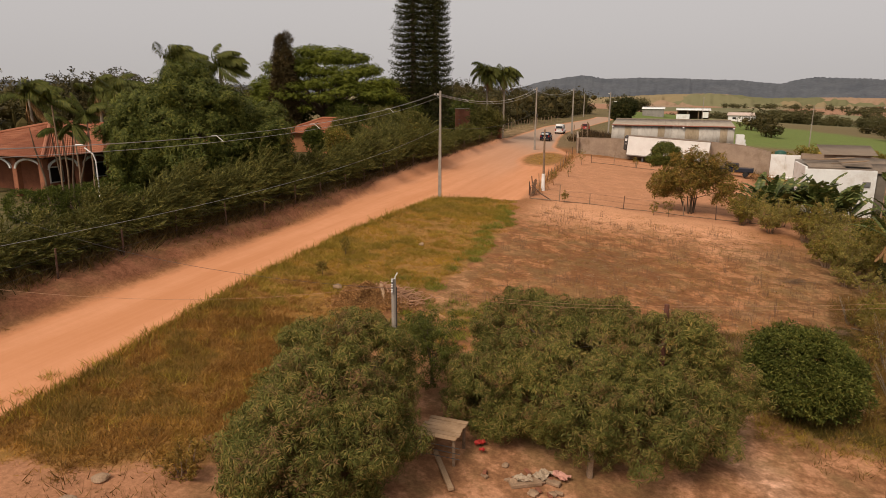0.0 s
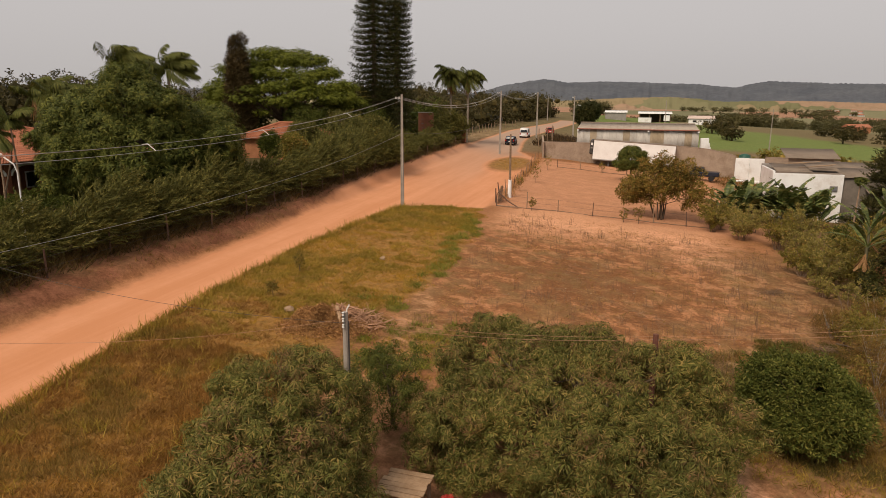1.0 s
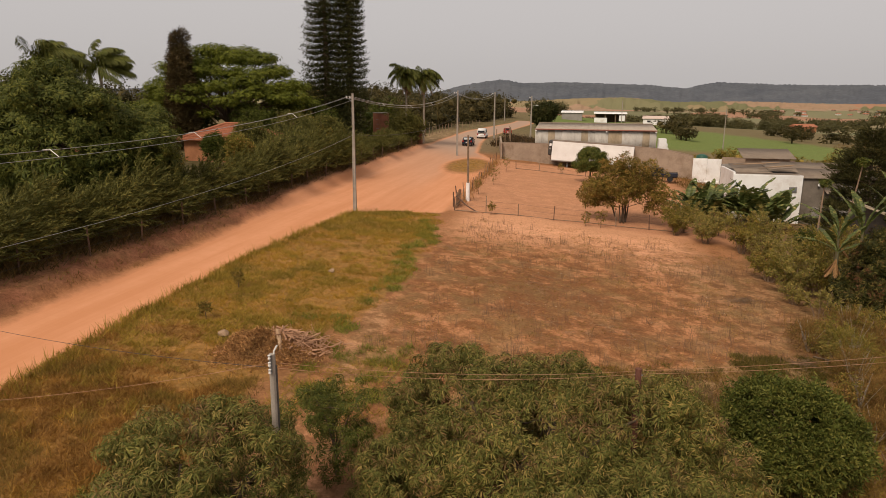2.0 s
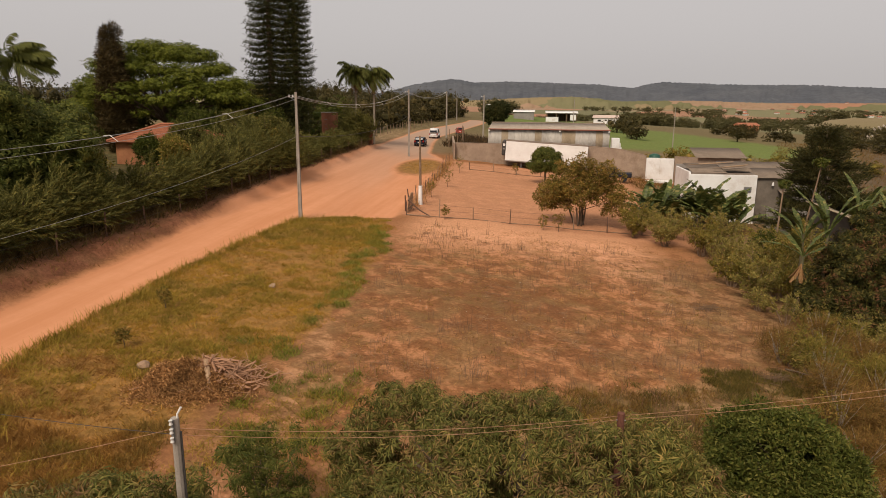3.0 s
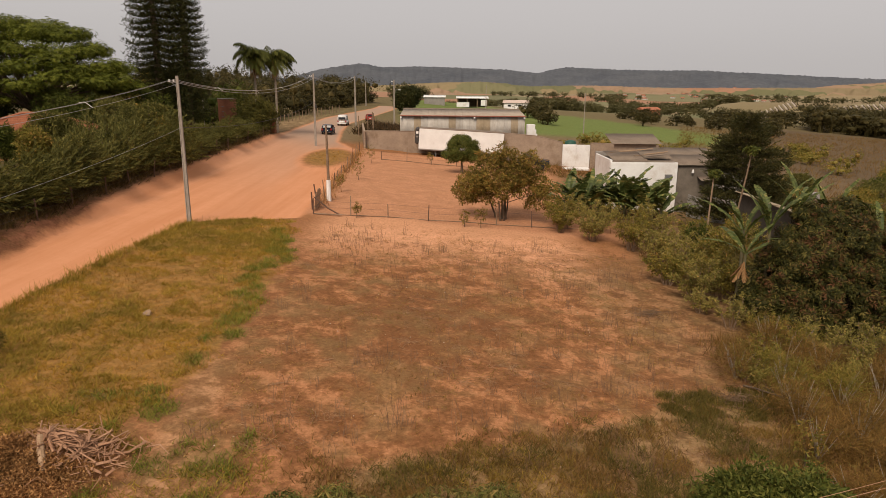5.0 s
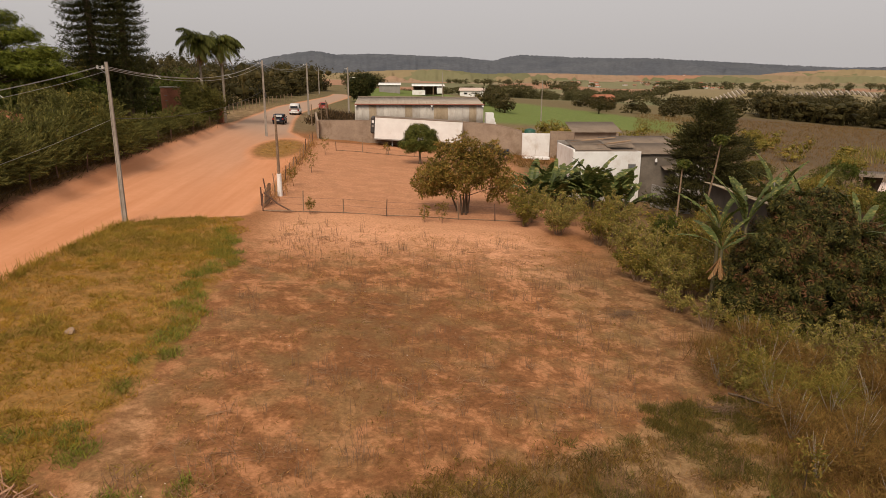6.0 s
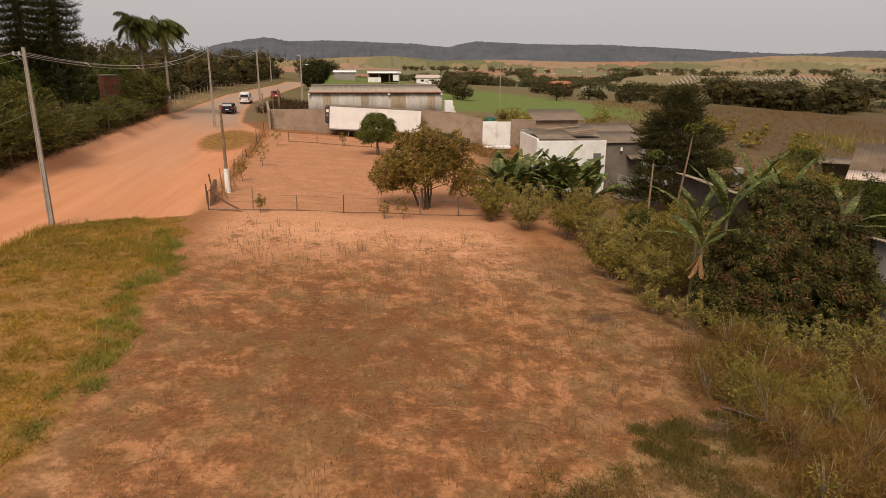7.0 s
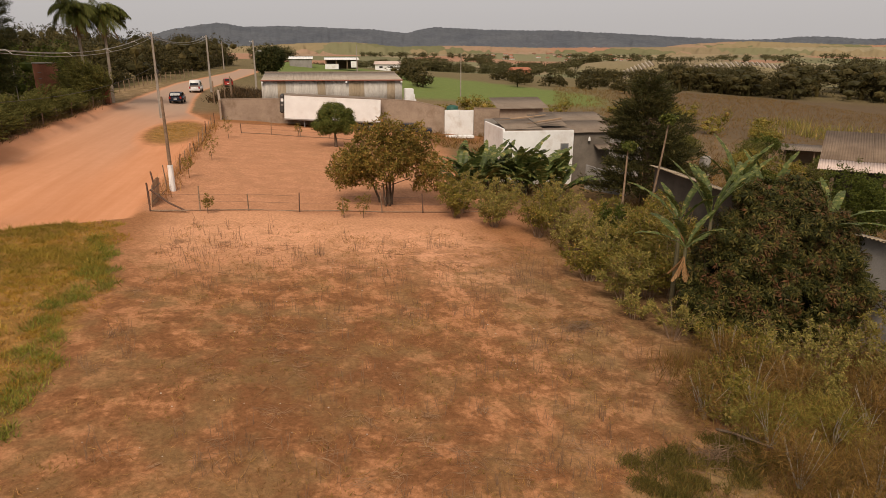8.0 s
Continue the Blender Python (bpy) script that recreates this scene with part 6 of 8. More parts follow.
    for k in range(4):
        box(Geo(), (0.55 + k * 0.16, -0.3, (3.4 - z1 + 0.3) / 2 + 0.9 - k * 0.3), (0.15, 0.9, 3.4 - z1 + 2.0 - k * 0.6)).ob("step", WHITE, st)
    box(Geo(), (0.15, -0.81, 2.2), (0.3, 0.03, 1.8)).ob("door", BLOCK, st)
    cz = H(12.0, 109)
    lt = thing("loader", pose(12.0, 109, cz), "dark red machine parked behind the yard wall", "machine")
    box(Geo(), (0, 0, 1.3), (1.0, 1.8, 0.9), bevel=0.1).ob("body", RED_PAINT, lt)
    box(Geo(), (0.1, 0.3, 2.2), (0.8, 0.8, 1.0), bevel=0.06).ob("cab", DARK, lt)
    for wx in (-0.5, 0.5):
        for wy in (-0.6, 0.6):
            tube(Geo(), [(wx - 0.12, wy, 0.45), (wx + 0.12, wy, 0.45)], 0.46, 14).ob("wheel", WIRE_DARK, lt)


hangar()


# ---- white house and its sheds ----
def block(th, name, c, s, material, bevel=0.015, rz=0):
    return box(Geo(), c, s, rz, bevel).ob(name, material, th)


def roof_panels(th, x0, y0, z0, wx, ly, slope, n, material, rz=0.0, pitch=0.177, depth=0.028):
    """n lapped corrugated sheets side by side, rising from their low edge."""
    w = wx / n
    me = sheet_mesh(w * 1.02, ly, pitch, depth, material, "roof_sheet")
    R = Matrix.Translation((x0, y0, z0)) @ Matrix.Rotation(radians(rz), 4, "Z")
    for k in range(n):
        o = new("roof_sheet", me)
        o.parent = th
        o.matrix_basis = R @ pose(k * w, 0, 0.014 * (k % 2), slope - 90, 0, 0)


def white_house():
    z0 = H(17, 76) - 0.6
    th = thing("white_house", pose(16.3, 76.2, z0), "white-painted flat-roofed house with grey side walls", "house")
    h = 4.35 - z0
    block(th, "wall", (0, -3.0, h / 2), (6.2, 0.2, h), WHITE)
    block(th, "wall", (-3.0, 0.1, h / 2 + 0.1), (0.2, 6.0, h + 0.2), WHITE)
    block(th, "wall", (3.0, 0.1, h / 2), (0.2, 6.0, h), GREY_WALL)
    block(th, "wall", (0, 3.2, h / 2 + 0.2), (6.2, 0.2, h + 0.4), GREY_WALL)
    block(th, "roof_slab", (0, 0.1, h - 0.05), (5.7, 5.9, 0.2), ROOF_OLD)
    roof_panels(th, -2.7, -2.6, h + 0.1, 3.2, 4.6, 6, 4, ROOF_OLD)
    roof_panels(th, 0.4, -1.8, h + 0.25, 2.6, 3.6, 10, 3, ROOF_OLD)
    for k, (x, y, l, rz) in enumerate([(0.8, -2.0, 3.2, 12), (1.6, -1.2, 2.6, 20), (-1.2, -0.5, 3.0, -6), (0.2, 0.6, 3.4, 8)]):
        pl = thing("plank", pose(16.3 + x, 76.2 + y, z0 + h + 0.62 + 0.05 * k, 0, -4, rz), "weathered plank lying on a flat roof", "plank", "roof planks")
        box(Geo(), (0, 0, 0.03), (l, 0.22, 0.05), bevel=0.01).ob("board", PLANK if k % 2 else WOOD_GREY, pl)
    win = thing("window", pose(18.6, 73.07, z0 + h - 1.35), "small grey louvred window in a white wall", "window", kind="structure")
    box(Geo(), (0, -0.01, 0), (0.7, 0.06, 0.55), bevel=0.01).ob("frame_bar", GREY_WALL, win)
    box(Geo(), (0, -0.05, 0), (0.58, 0.03, 0.43)).ob("pane", IRON, win)
    # grey annexe and lean-to on the low side
    ax = thing("grey_annexe", pose(21.2, 75.0, H(21, 75) - 0.6), "unpainted grey annexe with a corrugated lean-to roof", "shed")
    ha = 4.1 - (H(21, 75) - 0.6)
    block(ax, "wall", (0.0, -1.4, ha / 2), (3.4, 0.18, ha), DUSK_WALL)
    block(ax, "wall", (1.65, 0.6, ha / 2 - 0.1), (0.18, 3.8, ha - 0.2), DUSK_WALL)
    roof_panels(ax, -1.9, -1.75, ha + 0.02, 3.9, 4.4, 7, 4, ROOF_OLD)
    roof_panels(ax, 0.2, -2.6, ha - 1.3, 2.0, 1.3, 14, 2, ROOF_OLD)
    vent = tube(Geo(), [(-0.3, -1.7, ha - 0.7), (-0.3, -1.7, ha - 0.5), (-0.3, -1.7, ha - 0.35)], [0.12, 0.1, 0.03], 8).ob("lamp_shade", WHITE, ax)
    # low wall with pale coping running down the slope
    wall_run("wall_low", [(20.0, 71.5), (22.6, 69.2)], [1.6, 0.9], 0.18, GREY_WALL, "low grey wall with a pale coping")
    # sheet-roofed shed behind
    sh = thing("sheet_shed", pose(21.8, 97.2, H(20.8, 97) - 0.4), "low shed with weathered corrugated roof sheets", "shed")
    hs = 4.2 - (H(20.8, 97) - 0.4)
    block(sh, "wall", (0, -1.6, hs / 2), (5.2, 0.2, hs), BLOCK)
    block(sh, "wall", (2.5, 0.6, hs / 2), (0.2, 4.2, hs), GREY_WALL)
    roof_panels(sh, -3.0, -2.2, hs + 0.02, 6.2, 4.4, 13, 6, ROOF_OLD)
    # further flat roofs
    for k, (x, y, w, d, zt) in enumerate([(24.5, 86.0, 6.0, 4.0, 3.9), (26.0, 79.5, 5.0, 3.0, 3.3)]):
        zb = H(x, y) - 0.5
        s = thing("block_shed", pose(x, y, zb), "small block shed with an old sheet roof", "shed", "block sheds")
        block(s, "wall", (0, 0, (zt - zb) / 2), (w, d, zt - zb), BLOCK if k == 0 else GREY_WALL)
        roof_panels(s, -w / 2 - 0.2, -d / 2 - 0.3, zt - zb + 0.03, w + 0.4, d + 0.6, 6, 5, ROOF_OLD)
    # white hoarding in the yard wall
    z = H(15.8, 102)
    wb = thing("white_gate", pose(15.75, 101.95, z), "white sheet-metal gate in the yard wall", "gate")
    block(wb, "leaf", (-0.93, 0, (3.55 - z) / 2), (1.84, 0.08, 3.55 - z), WHITE)
    block(wb, "leaf", (0.93, 0, (3.5 - z) / 2), (1.84, 0.08, 3.5 - z), WHITE)
    sl = thing("white_slab", pose(15.3, 99.4, H(15.3, 99.4)), "pale slab lying before the white gate", "slab")
    block(sl, "slab", (0, 0, 0.15), (3.4, 1.2, 0.3), WHITE, 0.03)
    gt = thing("green_tank", pose(15.5, 105.0, H(15.5, 105) - 1.0), "dark green water tank behind the wall", "water tank")
    tube(Geo(), [(0, 0, 0), (0, 0, 3.6), (0, 0, 4.2), (0, 0, 4.4)], [0.8, 0.8, 0.75, 0.3], 16).ob("body", GREEN_TANK, gt, smooth=True)


GREEN_TANK = surface("green_tank_plastic", (0.02, 0.075, 0.05), (0.03, 0.095, 0.065), 2, 0.5, 20, 0.15, bump=0)
white_house()


def low_sheds():
    """The low sheds that edge the scrub on the falling side."""
    # wall with a corrugated coping, beside the papayas
    for a, b, zt, mat, lb in (((17.25, 55.4), (17.15, 46.0), 4.4, DARK_RENDER, "dark garden wall capped with pale corrugated sheets"), ((19.3, 45.6), (20.6, 38.6), 3.6, GREY_WALL, "grey garden wall with a corrugated sheet coping")):
        a, b = np.array(a), np.array(b)
        th = thing("capped_wall", pose(0, 0, 0), lb, "wall", "capped garden walls")
        d = unit(b - a)
        n = np.array([-d[1], d[0]])
        ang_ = math.degrees(math.atan2(d[1], d[0]))
        L = np.linalg.norm(b - a)
        c = (a + b) / 2 + n * 0.2
        zb = min(H(*a), H(*b)) - 0.6
        box(Geo(), (c[0], c[1], (zt + zb) / 2), (L, 0.2, zt - zb), ang_, 0.01).ob("wall", mat, th)
        roof_panels(th, a[0] - n[0] * 0.25, a[1] - n[1] * 0.25, zt + 0.06, L, 0.75, -10, 7, FIBRE_DIRTY, ang_)
    # open barn with a shallow roof
    bn = thing("open_barn", pose(36.2, 57.9, H(36, 61) - 0.4, 0, 0, -42), "open barn with a broad dusty roof and a pale front edge", "barn")
    zb = H(36, 61) - 0.4
    hb = 2.95 - zb
    for px_, py_ in ((-3.4, 0), (-0.2, 0), (3.2, 0), (-3.4, 6.5), (3.2, 6.5)):
        block(bn, "post", (px_, py_, hb / 2), (0.25, 0.25, hb + (1.2 if py_ else 0)), WOOD_GREY)
    # dark walls carry the gloom under the barn roof in their colour
    block(bn, "wall", (0, 6.9, hb / 2 + 0.5), (7.2, 0.2, hb + 1.0), DARK_RENDER)
    block(bn, "wall", (3.6, 3.4, hb / 2), (0.2, 6.6, hb), DARK_RENDER)
    roof_panels(bn, -4.4, -0.9, hb + 0.02, 8.8, 2.2, 10, 8, PINK_ROOF)
    roof_panels(bn, -4.4, 1.3, hb + 0.42, 8.8, 6.6, 12, 8, OLD_TILE)
    # long low roof far down the slope
    ls = thing("long_shed", pose(57, 85, H(57, 85) - 0.5, 0, 0, -35), "long low shed roof in the scrub", "shed")
    hl = 2.6
    for k in range(5):
        block(ls, "post", (-6 + 3 * k, 0, hl / 2), (0.15, 0.15, hl), WOOD_GREY)
    block(ls, "wall", (0, 3.0, hl / 2), (12, 0.15, hl), BLOCK)
    roof_panels(ls, -6.5, -0.6, hl, 13, 4.2, 3, 8, ROOF_OLD)
    # pale stump-like pillar in the clearing
    pz = H(35.4, 78.5)
    pp = thing("stone_pillar", pose(35.4, 78.5, pz), "grey concrete pillar standing in a clearing", "pillar")
    box(Geo(), (0, 0, 1.0), (0.9, 0.7, 2.2), bevel=0.1).ob("block", GREY_WALL, pp)
    box(Geo(), (0, -0.2, 0.1), (1.3, 1.1, 0.25), bevel=0.06).ob("plinth", STONE, pp)


OLD_TILE = surface("old_brown_roof_sheet", (0.16, 0.11, 0.075), (0.22, 0.155, 0.105), 0.8, 0.9, 12, 0.3, stain=(0.13, 0.09, 0.06), stain_scale=0.5)
PINK_ROOF = surface("pale_pink_roof_sheet", (0.5, 0.38, 0.32), (0.58, 0.45, 0.38), 0.7, 0.85, 12, 0.15, stain=(0.36, 0.26, 0.2), stain_scale=0.4)
low_sheds()


# ---- houses behind the hedge ----
def hip_roof(th, x0, x1, y0, y1, eave, ridge, over, material):
    """Clay roof: four slopes of tile courses, each course a rippled strip lapped over the one below."""
    x0, x1, y0, y1 = x0 - over, x1 + over, y0 - over, y1 + over
    run = min(x1 - x0, y1 - y0) / 2
    along_y = (y1 - y0) >= (x1 - x0)
    rx0, rx1 = ((x0 + x1) / 2,) * 2 if along_y else (x0 + run, x1 - run)
    ry0, ry1 = (y0 + run, y1 - run) if along_y else ((y0 + y1) / 2,) * 2
    A, B, C, D = [np.array(p, float) for p in ((x0, y0, eave), (x1, y0, eave), (x1, y1, eave), (x0, y1, eave))]
    R0, R1 = np.array((rx0, ry0, ridge), float), np.array((rx1, ry1, ridge), float)
    ends = ((A, B, R0, R1 if not along_y else R0), (B, C, R1 if not along_y else R0, R1), (C, D, R1, R0 if not along_y else R1), (D, A, R0 if not along_y else R1, R0))
    for p, q, tp, tq in ends:
        slope_len = np.linalg.norm((tp + tq) / 2 - (p + q) / 2)
        m = int(slope_len / 0.4)
        g = Geo()
        nrm = unit(np.cross(q - p, (tp + tq) / 2 - p))
        if nrm[2] < 0:
            nrm = -nrm
        for k in range(m):
            u0, u1 = k / m, (k + 1.12) / m
            a0, b0 = p + (tp - p) * u0, q + (tq - q) * u0
            a1, b1 = p + (tp - p) * min(u1, 1), q + (tq - q) * min(u1, 1)
            w = np.linalg.norm(b0 - a0)
            n = max(4, int(w / 0.22) * 4)
            t = np.linspace(0, 1, n)[:, None]
            rip = 0.045 * np.sin(np.linspace(0, w / 0.22 * 2 * np.pi, n))[:, None]
            low = a0 * (1 - t) + b0 * t + nrm * (0.07 + rip)
            high = a1 * (1 - t) + b1 * t + nrm * (0.02 + rip)
            under = a0 * (1 - t) + b0 * t + nrm * 0.0
            i = np.arange(n - 1)
            g.add(np.concatenate([low, high, under]), np.stack([i, i + 1, n + i + 1, n + i], -1), np.stack([2 * n + i, 2 * n + i + 1, i + 1, i], -1))
        g.ob("roof_slope", material, th)
    for a, b in ((A, R0), (B, R0 if along_y else R1), (C, R1), (D, R1 if along_y else R0), (R0, R1)):
        if np.linalg.norm(b - a) > 0.1:
            tube(Geo(), [a + (0, 0, 0.1), (a + b) / 2 + np.array((0, 0, 0.1)), b + (0, 0, 0.1)], 0.13, 7).ob("hip_cap", material, th)


def arch(w, h, t, d):
    """A flat arched band, standing in its own x-z plane."""
    a = np.linspace(0, np.pi, 13)
    out = np.stack([np.cos(a) * w / 2, np.zeros(13), np.sin(a) * h], -1)
    inn = np.stack([np.cos(a) * (w / 2 - t), np.zeros(13), np.sin(a) * (h - t)], -1)
    v = np.concatenate([out, inn, out + (0, d, 0), inn + (0, d, 0)])
    i = np.arange(12)
    return v, np.concatenate([np.stack([i, i + 1, 14 + i, 13 + i], -1), np.stack([26 + i, 39 + i, 40 + i, 27 + i], -1), np.stack([i, 26 + i, 27 + i, i + 1], -1), np.stack([13 + i, 14 + i, 40 + i, 39 + i], -1)])


def veranda_house():
    x0, x1, y0, y1 = -52.0, -40.2, 34.0, 49.6
    zb = 3.85
    eave, ridge = 6.8, 8.65
    gz = min(H(x1, y0), H(x0, y0))
    th = thing("veranda_house", pose(0, 0, 0), "brick house with clay tile hip roof and white-edged veranda arches", "house")
    box(Geo(), ((x0 + x1) / 2, (y0 + y1) / 2, (zb + gz - 0.5) / 2), (x1 - x0 + 0.6, y1 - y0 + 0.6, zb - gz + 0.5), bevel=0.04).ob("plinth", BRICK, th)
    hip_roof(th, x0, x1, y0, y1, eave, ridge, 0.7, CLAY)
    box(Geo(), ((x0 + x1) / 2, (y0 + y1) / 2, eave - 0.06), (x1 - x0 + 1.2, y1 - y0 + 1.2, 0.08)).ob("soffit", DARK_TIMBER, th)
    ix0, ix1, iy0, iy1 = x0 + 2, x1 - 2.0, y0 + 2.0, y1 - 0.5
    box(Geo(), ((ix0 + ix1) / 2, (iy0 + iy1) / 2, (zb + eave) / 2), (ix1 - ix0, iy1 - iy0, eave - zb - 0.05)).ob("wall", BRICK, th)
    for k, y in enumerate((36.5, 40.5, 44.5)):
        w = thing("window", pose(ix1 + 0.02, y, zb + 1.4), "dark arched window in a brick wall", "window", kind="structure")
        box(Geo(), (0.03, 0, 0), (0.06, 1.2, 1.2), bevel=0.02).ob("frame_bar", WHITE, w)
        box(Geo(), (0.07, 0, 0), (0.03, 1.0, 1.0)).ob("pane", DARK, w)
    span = 2.9
    spots = [(x1, y0 + span * k, "y") for k in range(6)] + [(x1 - span * k, y0, "x") for k in range(1, 5)]
    for x, y, s in spots:
        box(Geo(), (x - 0.2 * (s == "y"), y + 0.2 * (s == "x"), (zb + eave) / 2), (0.42, 0.42, eave - zb - 0.1), bevel=0.03).ob("pillar", BRICK, th)
    me_v, me_f = arch(span - 0.3, 0.75, 0.14, 0.12)
    am = Geo().add(me_v, me_f).mesh("arch_edge", WHITE)
    for k in range(5):
        o = new("arch_edge", am)
        o.parent = th
        o.matrix_basis = pose(x1 + 0.06, y0 + span * (k + 0.5), eave - 0.9, 0, 0, 90)
        if k < 4:
            o = new("arch_edge", am)
            o.parent = th
            o.matrix_basis = pose(x1 - span * (k + 0.5) - 0.1, y0 - 0.06, eave - 0.9)
    # clipped hedge before the veranda
    for k, y in enumerate((33.6, 37.4)):
        hz = H(-37.6, y)
        hd = thing("clipped_hedge", pose(-37.6, y, hz), "low clipped dark green hedge beside a veranda", "hedge", "clipped hedges")
        rng = rng_of(190 + k)
        p, d = lobe_points([[0, yy, 0.55, 0.6, 0.8, 0.75] for yy in (-1.5, -0.75, 0, 0.75, 1.5)], 420, rng, 0.6)
        g = Geo()
        scatter(g, *SPRAY_SET[0], p[p[:, 2] > 0], d[p[:, 2] > 0], 1.2, rng)
        g.ob("leaves", DARKGREEN, hd)
    # thin bare poles with bending stems before the house
    for k, (x, y, h, l) in enumerate([(-36.6, 31.0, 5.2, -0.9), (-36.0, 31.6, 5.0, -0.5), (-35.6, 31.9, 5.1, 0.5), (-35.3, 32.1, 5.0, 1.2)]):
        b = thing("bare_stem", pose(x, y, H(x, y)), "thin bare curving stem in the garden", "tree", "bare stems")
        tube(Geo(), [(0, 0, -0.2), (l * 0.2, 0, h * 0.4), (l * 0.55, l * 0.2, h * 0.75), (l * 0.7, l * 0.3, h)], [0.07, 0.06, 0.045, 0.02], 7).ob("trunk", BARK, b)
    gl = thing("garden_lamp", pose(-29.6, 28.2, H(-29.6, 28.2)), "slim white garden lamp post with a tilted head", "lamp post")
    hl = 7.9 - H(-29.6, 28.2)
    tube(Geo(), [(0, 0, -0.2), (0, 0, hl - 0.5), (-0.1, -0.05, hl - 0.1), (-0.5, -0.2, hl + 0.25)], 0.035, 7).ob("post", WHITE, gl)
    box(Geo(), (-0.75, -0.3, hl + 0.38), (0.4, 0.16, 0.1), 20, 0.03).ob("head", WHITE, gl)


DARK_TIMBER = surface("dark_eave_timber", (0.05, 0.03, 0.02), (0.08, 0.05, 0.03), 3, 0.9, 30, 0.3, bump=0.1)
veranda_house()


def arched_house():
    x0, x1, y0, y1 = -43.0, -34.4, 69.2, 75.6
    eave, ridge = 6.7, 8.3
    gz = H(-36, 70) - 0.5
    th = thing("brick_house", pose(0, 0, 0), "orange-brick house with clay tile roof and small arched windows", "house")
    box(Geo(), ((x0 + x1) / 2, (y0 + y1) / 2, (gz + eave) / 2), (x1 - x0, y1 - y0, eave - gz), bevel=0.02).ob("wall", ORANGE_BRICK, th)
    hip_roof(th, x0, x1, y0, y1, eave, ridge, 0.6, CLAY)
    for k, (x, y, rz) in enumerate([(-35.3, y0, 0), (-36.9, y0, 0), (x1, 71.0, 90), (x1, 73.0, 90)]):
        w = thing("window", pose(x, y, eave - 1.35, 0, 0, rz), "small white-edged arched window in orange brick", "window", kind="structure")
        v, f = arch(1.05, 0.6, 0.12, 0.1)
        Geo().add(v - np.array([0, 0.08, 0]), f).ob("arch_edge", WHITE, w)
        box(Geo(), (0, -0.03, -0.25), (1.05, 0.08, 0.1)).ob("sill", WHITE, w)
        box(Geo(), (0, -0.02, 0.0), (0.82, 0.05, 0.42)).ob("pane", DARK, w)


ORANGE_BRICK = surface("orange_brick", (0.36, 0.15, 0.07), (0.44, 0.19, 0.09), 1.5, 0.9, 20, 0.25, stain=(0.25, 0.1, 0.05), stain_scale=0.6)
arched_house()


def water_tank():
    x, y = -33.2, 108.8
    z0 = H(x, y)
    th = thing("brick_tank", pose(x, y, z0), "round rust-red brick water tank with a pale lid", "water tank")
    h = 9.0 - z0
    tube(Geo(), [(0, 0, -0.3), (0, 0, h * 0.5), (0, 0, h)], 1.28, 28).ob("drum", RUST, th)
    tube(Geo(), [(0, 0, h), (0, 0, h + 0.12)], 1.36, 28).ob("lid", CONCRETE, th, "pale concrete lid")
    for k in range(5):
        a = 0.5 + 0.25 * k
        tube(Geo(), [(1.285 * math.cos(-1.9), 1.285 * math.sin(-1.9) - 0.08, 0.6 + 0.7 * k), (1.285 * math.cos(-1.6), 1.285 * math.sin(-1.6) - 0.08, 0.6 + 0.7 * k)], 0.03, 5).ob("rung", IRON, th)
    g = fence_post(-36.2, 107.6, 4.6, 0.06, label="thin grey post behind the hedge", group="", mat=CONCRETE)
    b = thing("brick_gatepost", pose(-26.6, 108.2, H(-26.6, 108.2)), "square red brick gatepost by the road", "gatepost")
    box(Geo(), (0, 0, 0.8), (0.7, 0.7, 1.9), bevel=0.03).ob("pier", BRICK, b)
    box(Geo(), (0, 0, 1.82), (0.82, 0.82, 0.1), bevel=0.03).ob("cap", RUST, b)


water_tank()


# ---- cars on the road ----
GLASS = surface("car_glass", (0.015, 0.017, 0.02), (0.02, 0.022, 0.026), 1, 0.08, 5, 0.05, bump=0)
TAIL = surface("tail_lamp", (0.3, 0.02, 0.015), (0.36, 0.03, 0.02), 4, 0.25, 20, 0.1, bump=0)


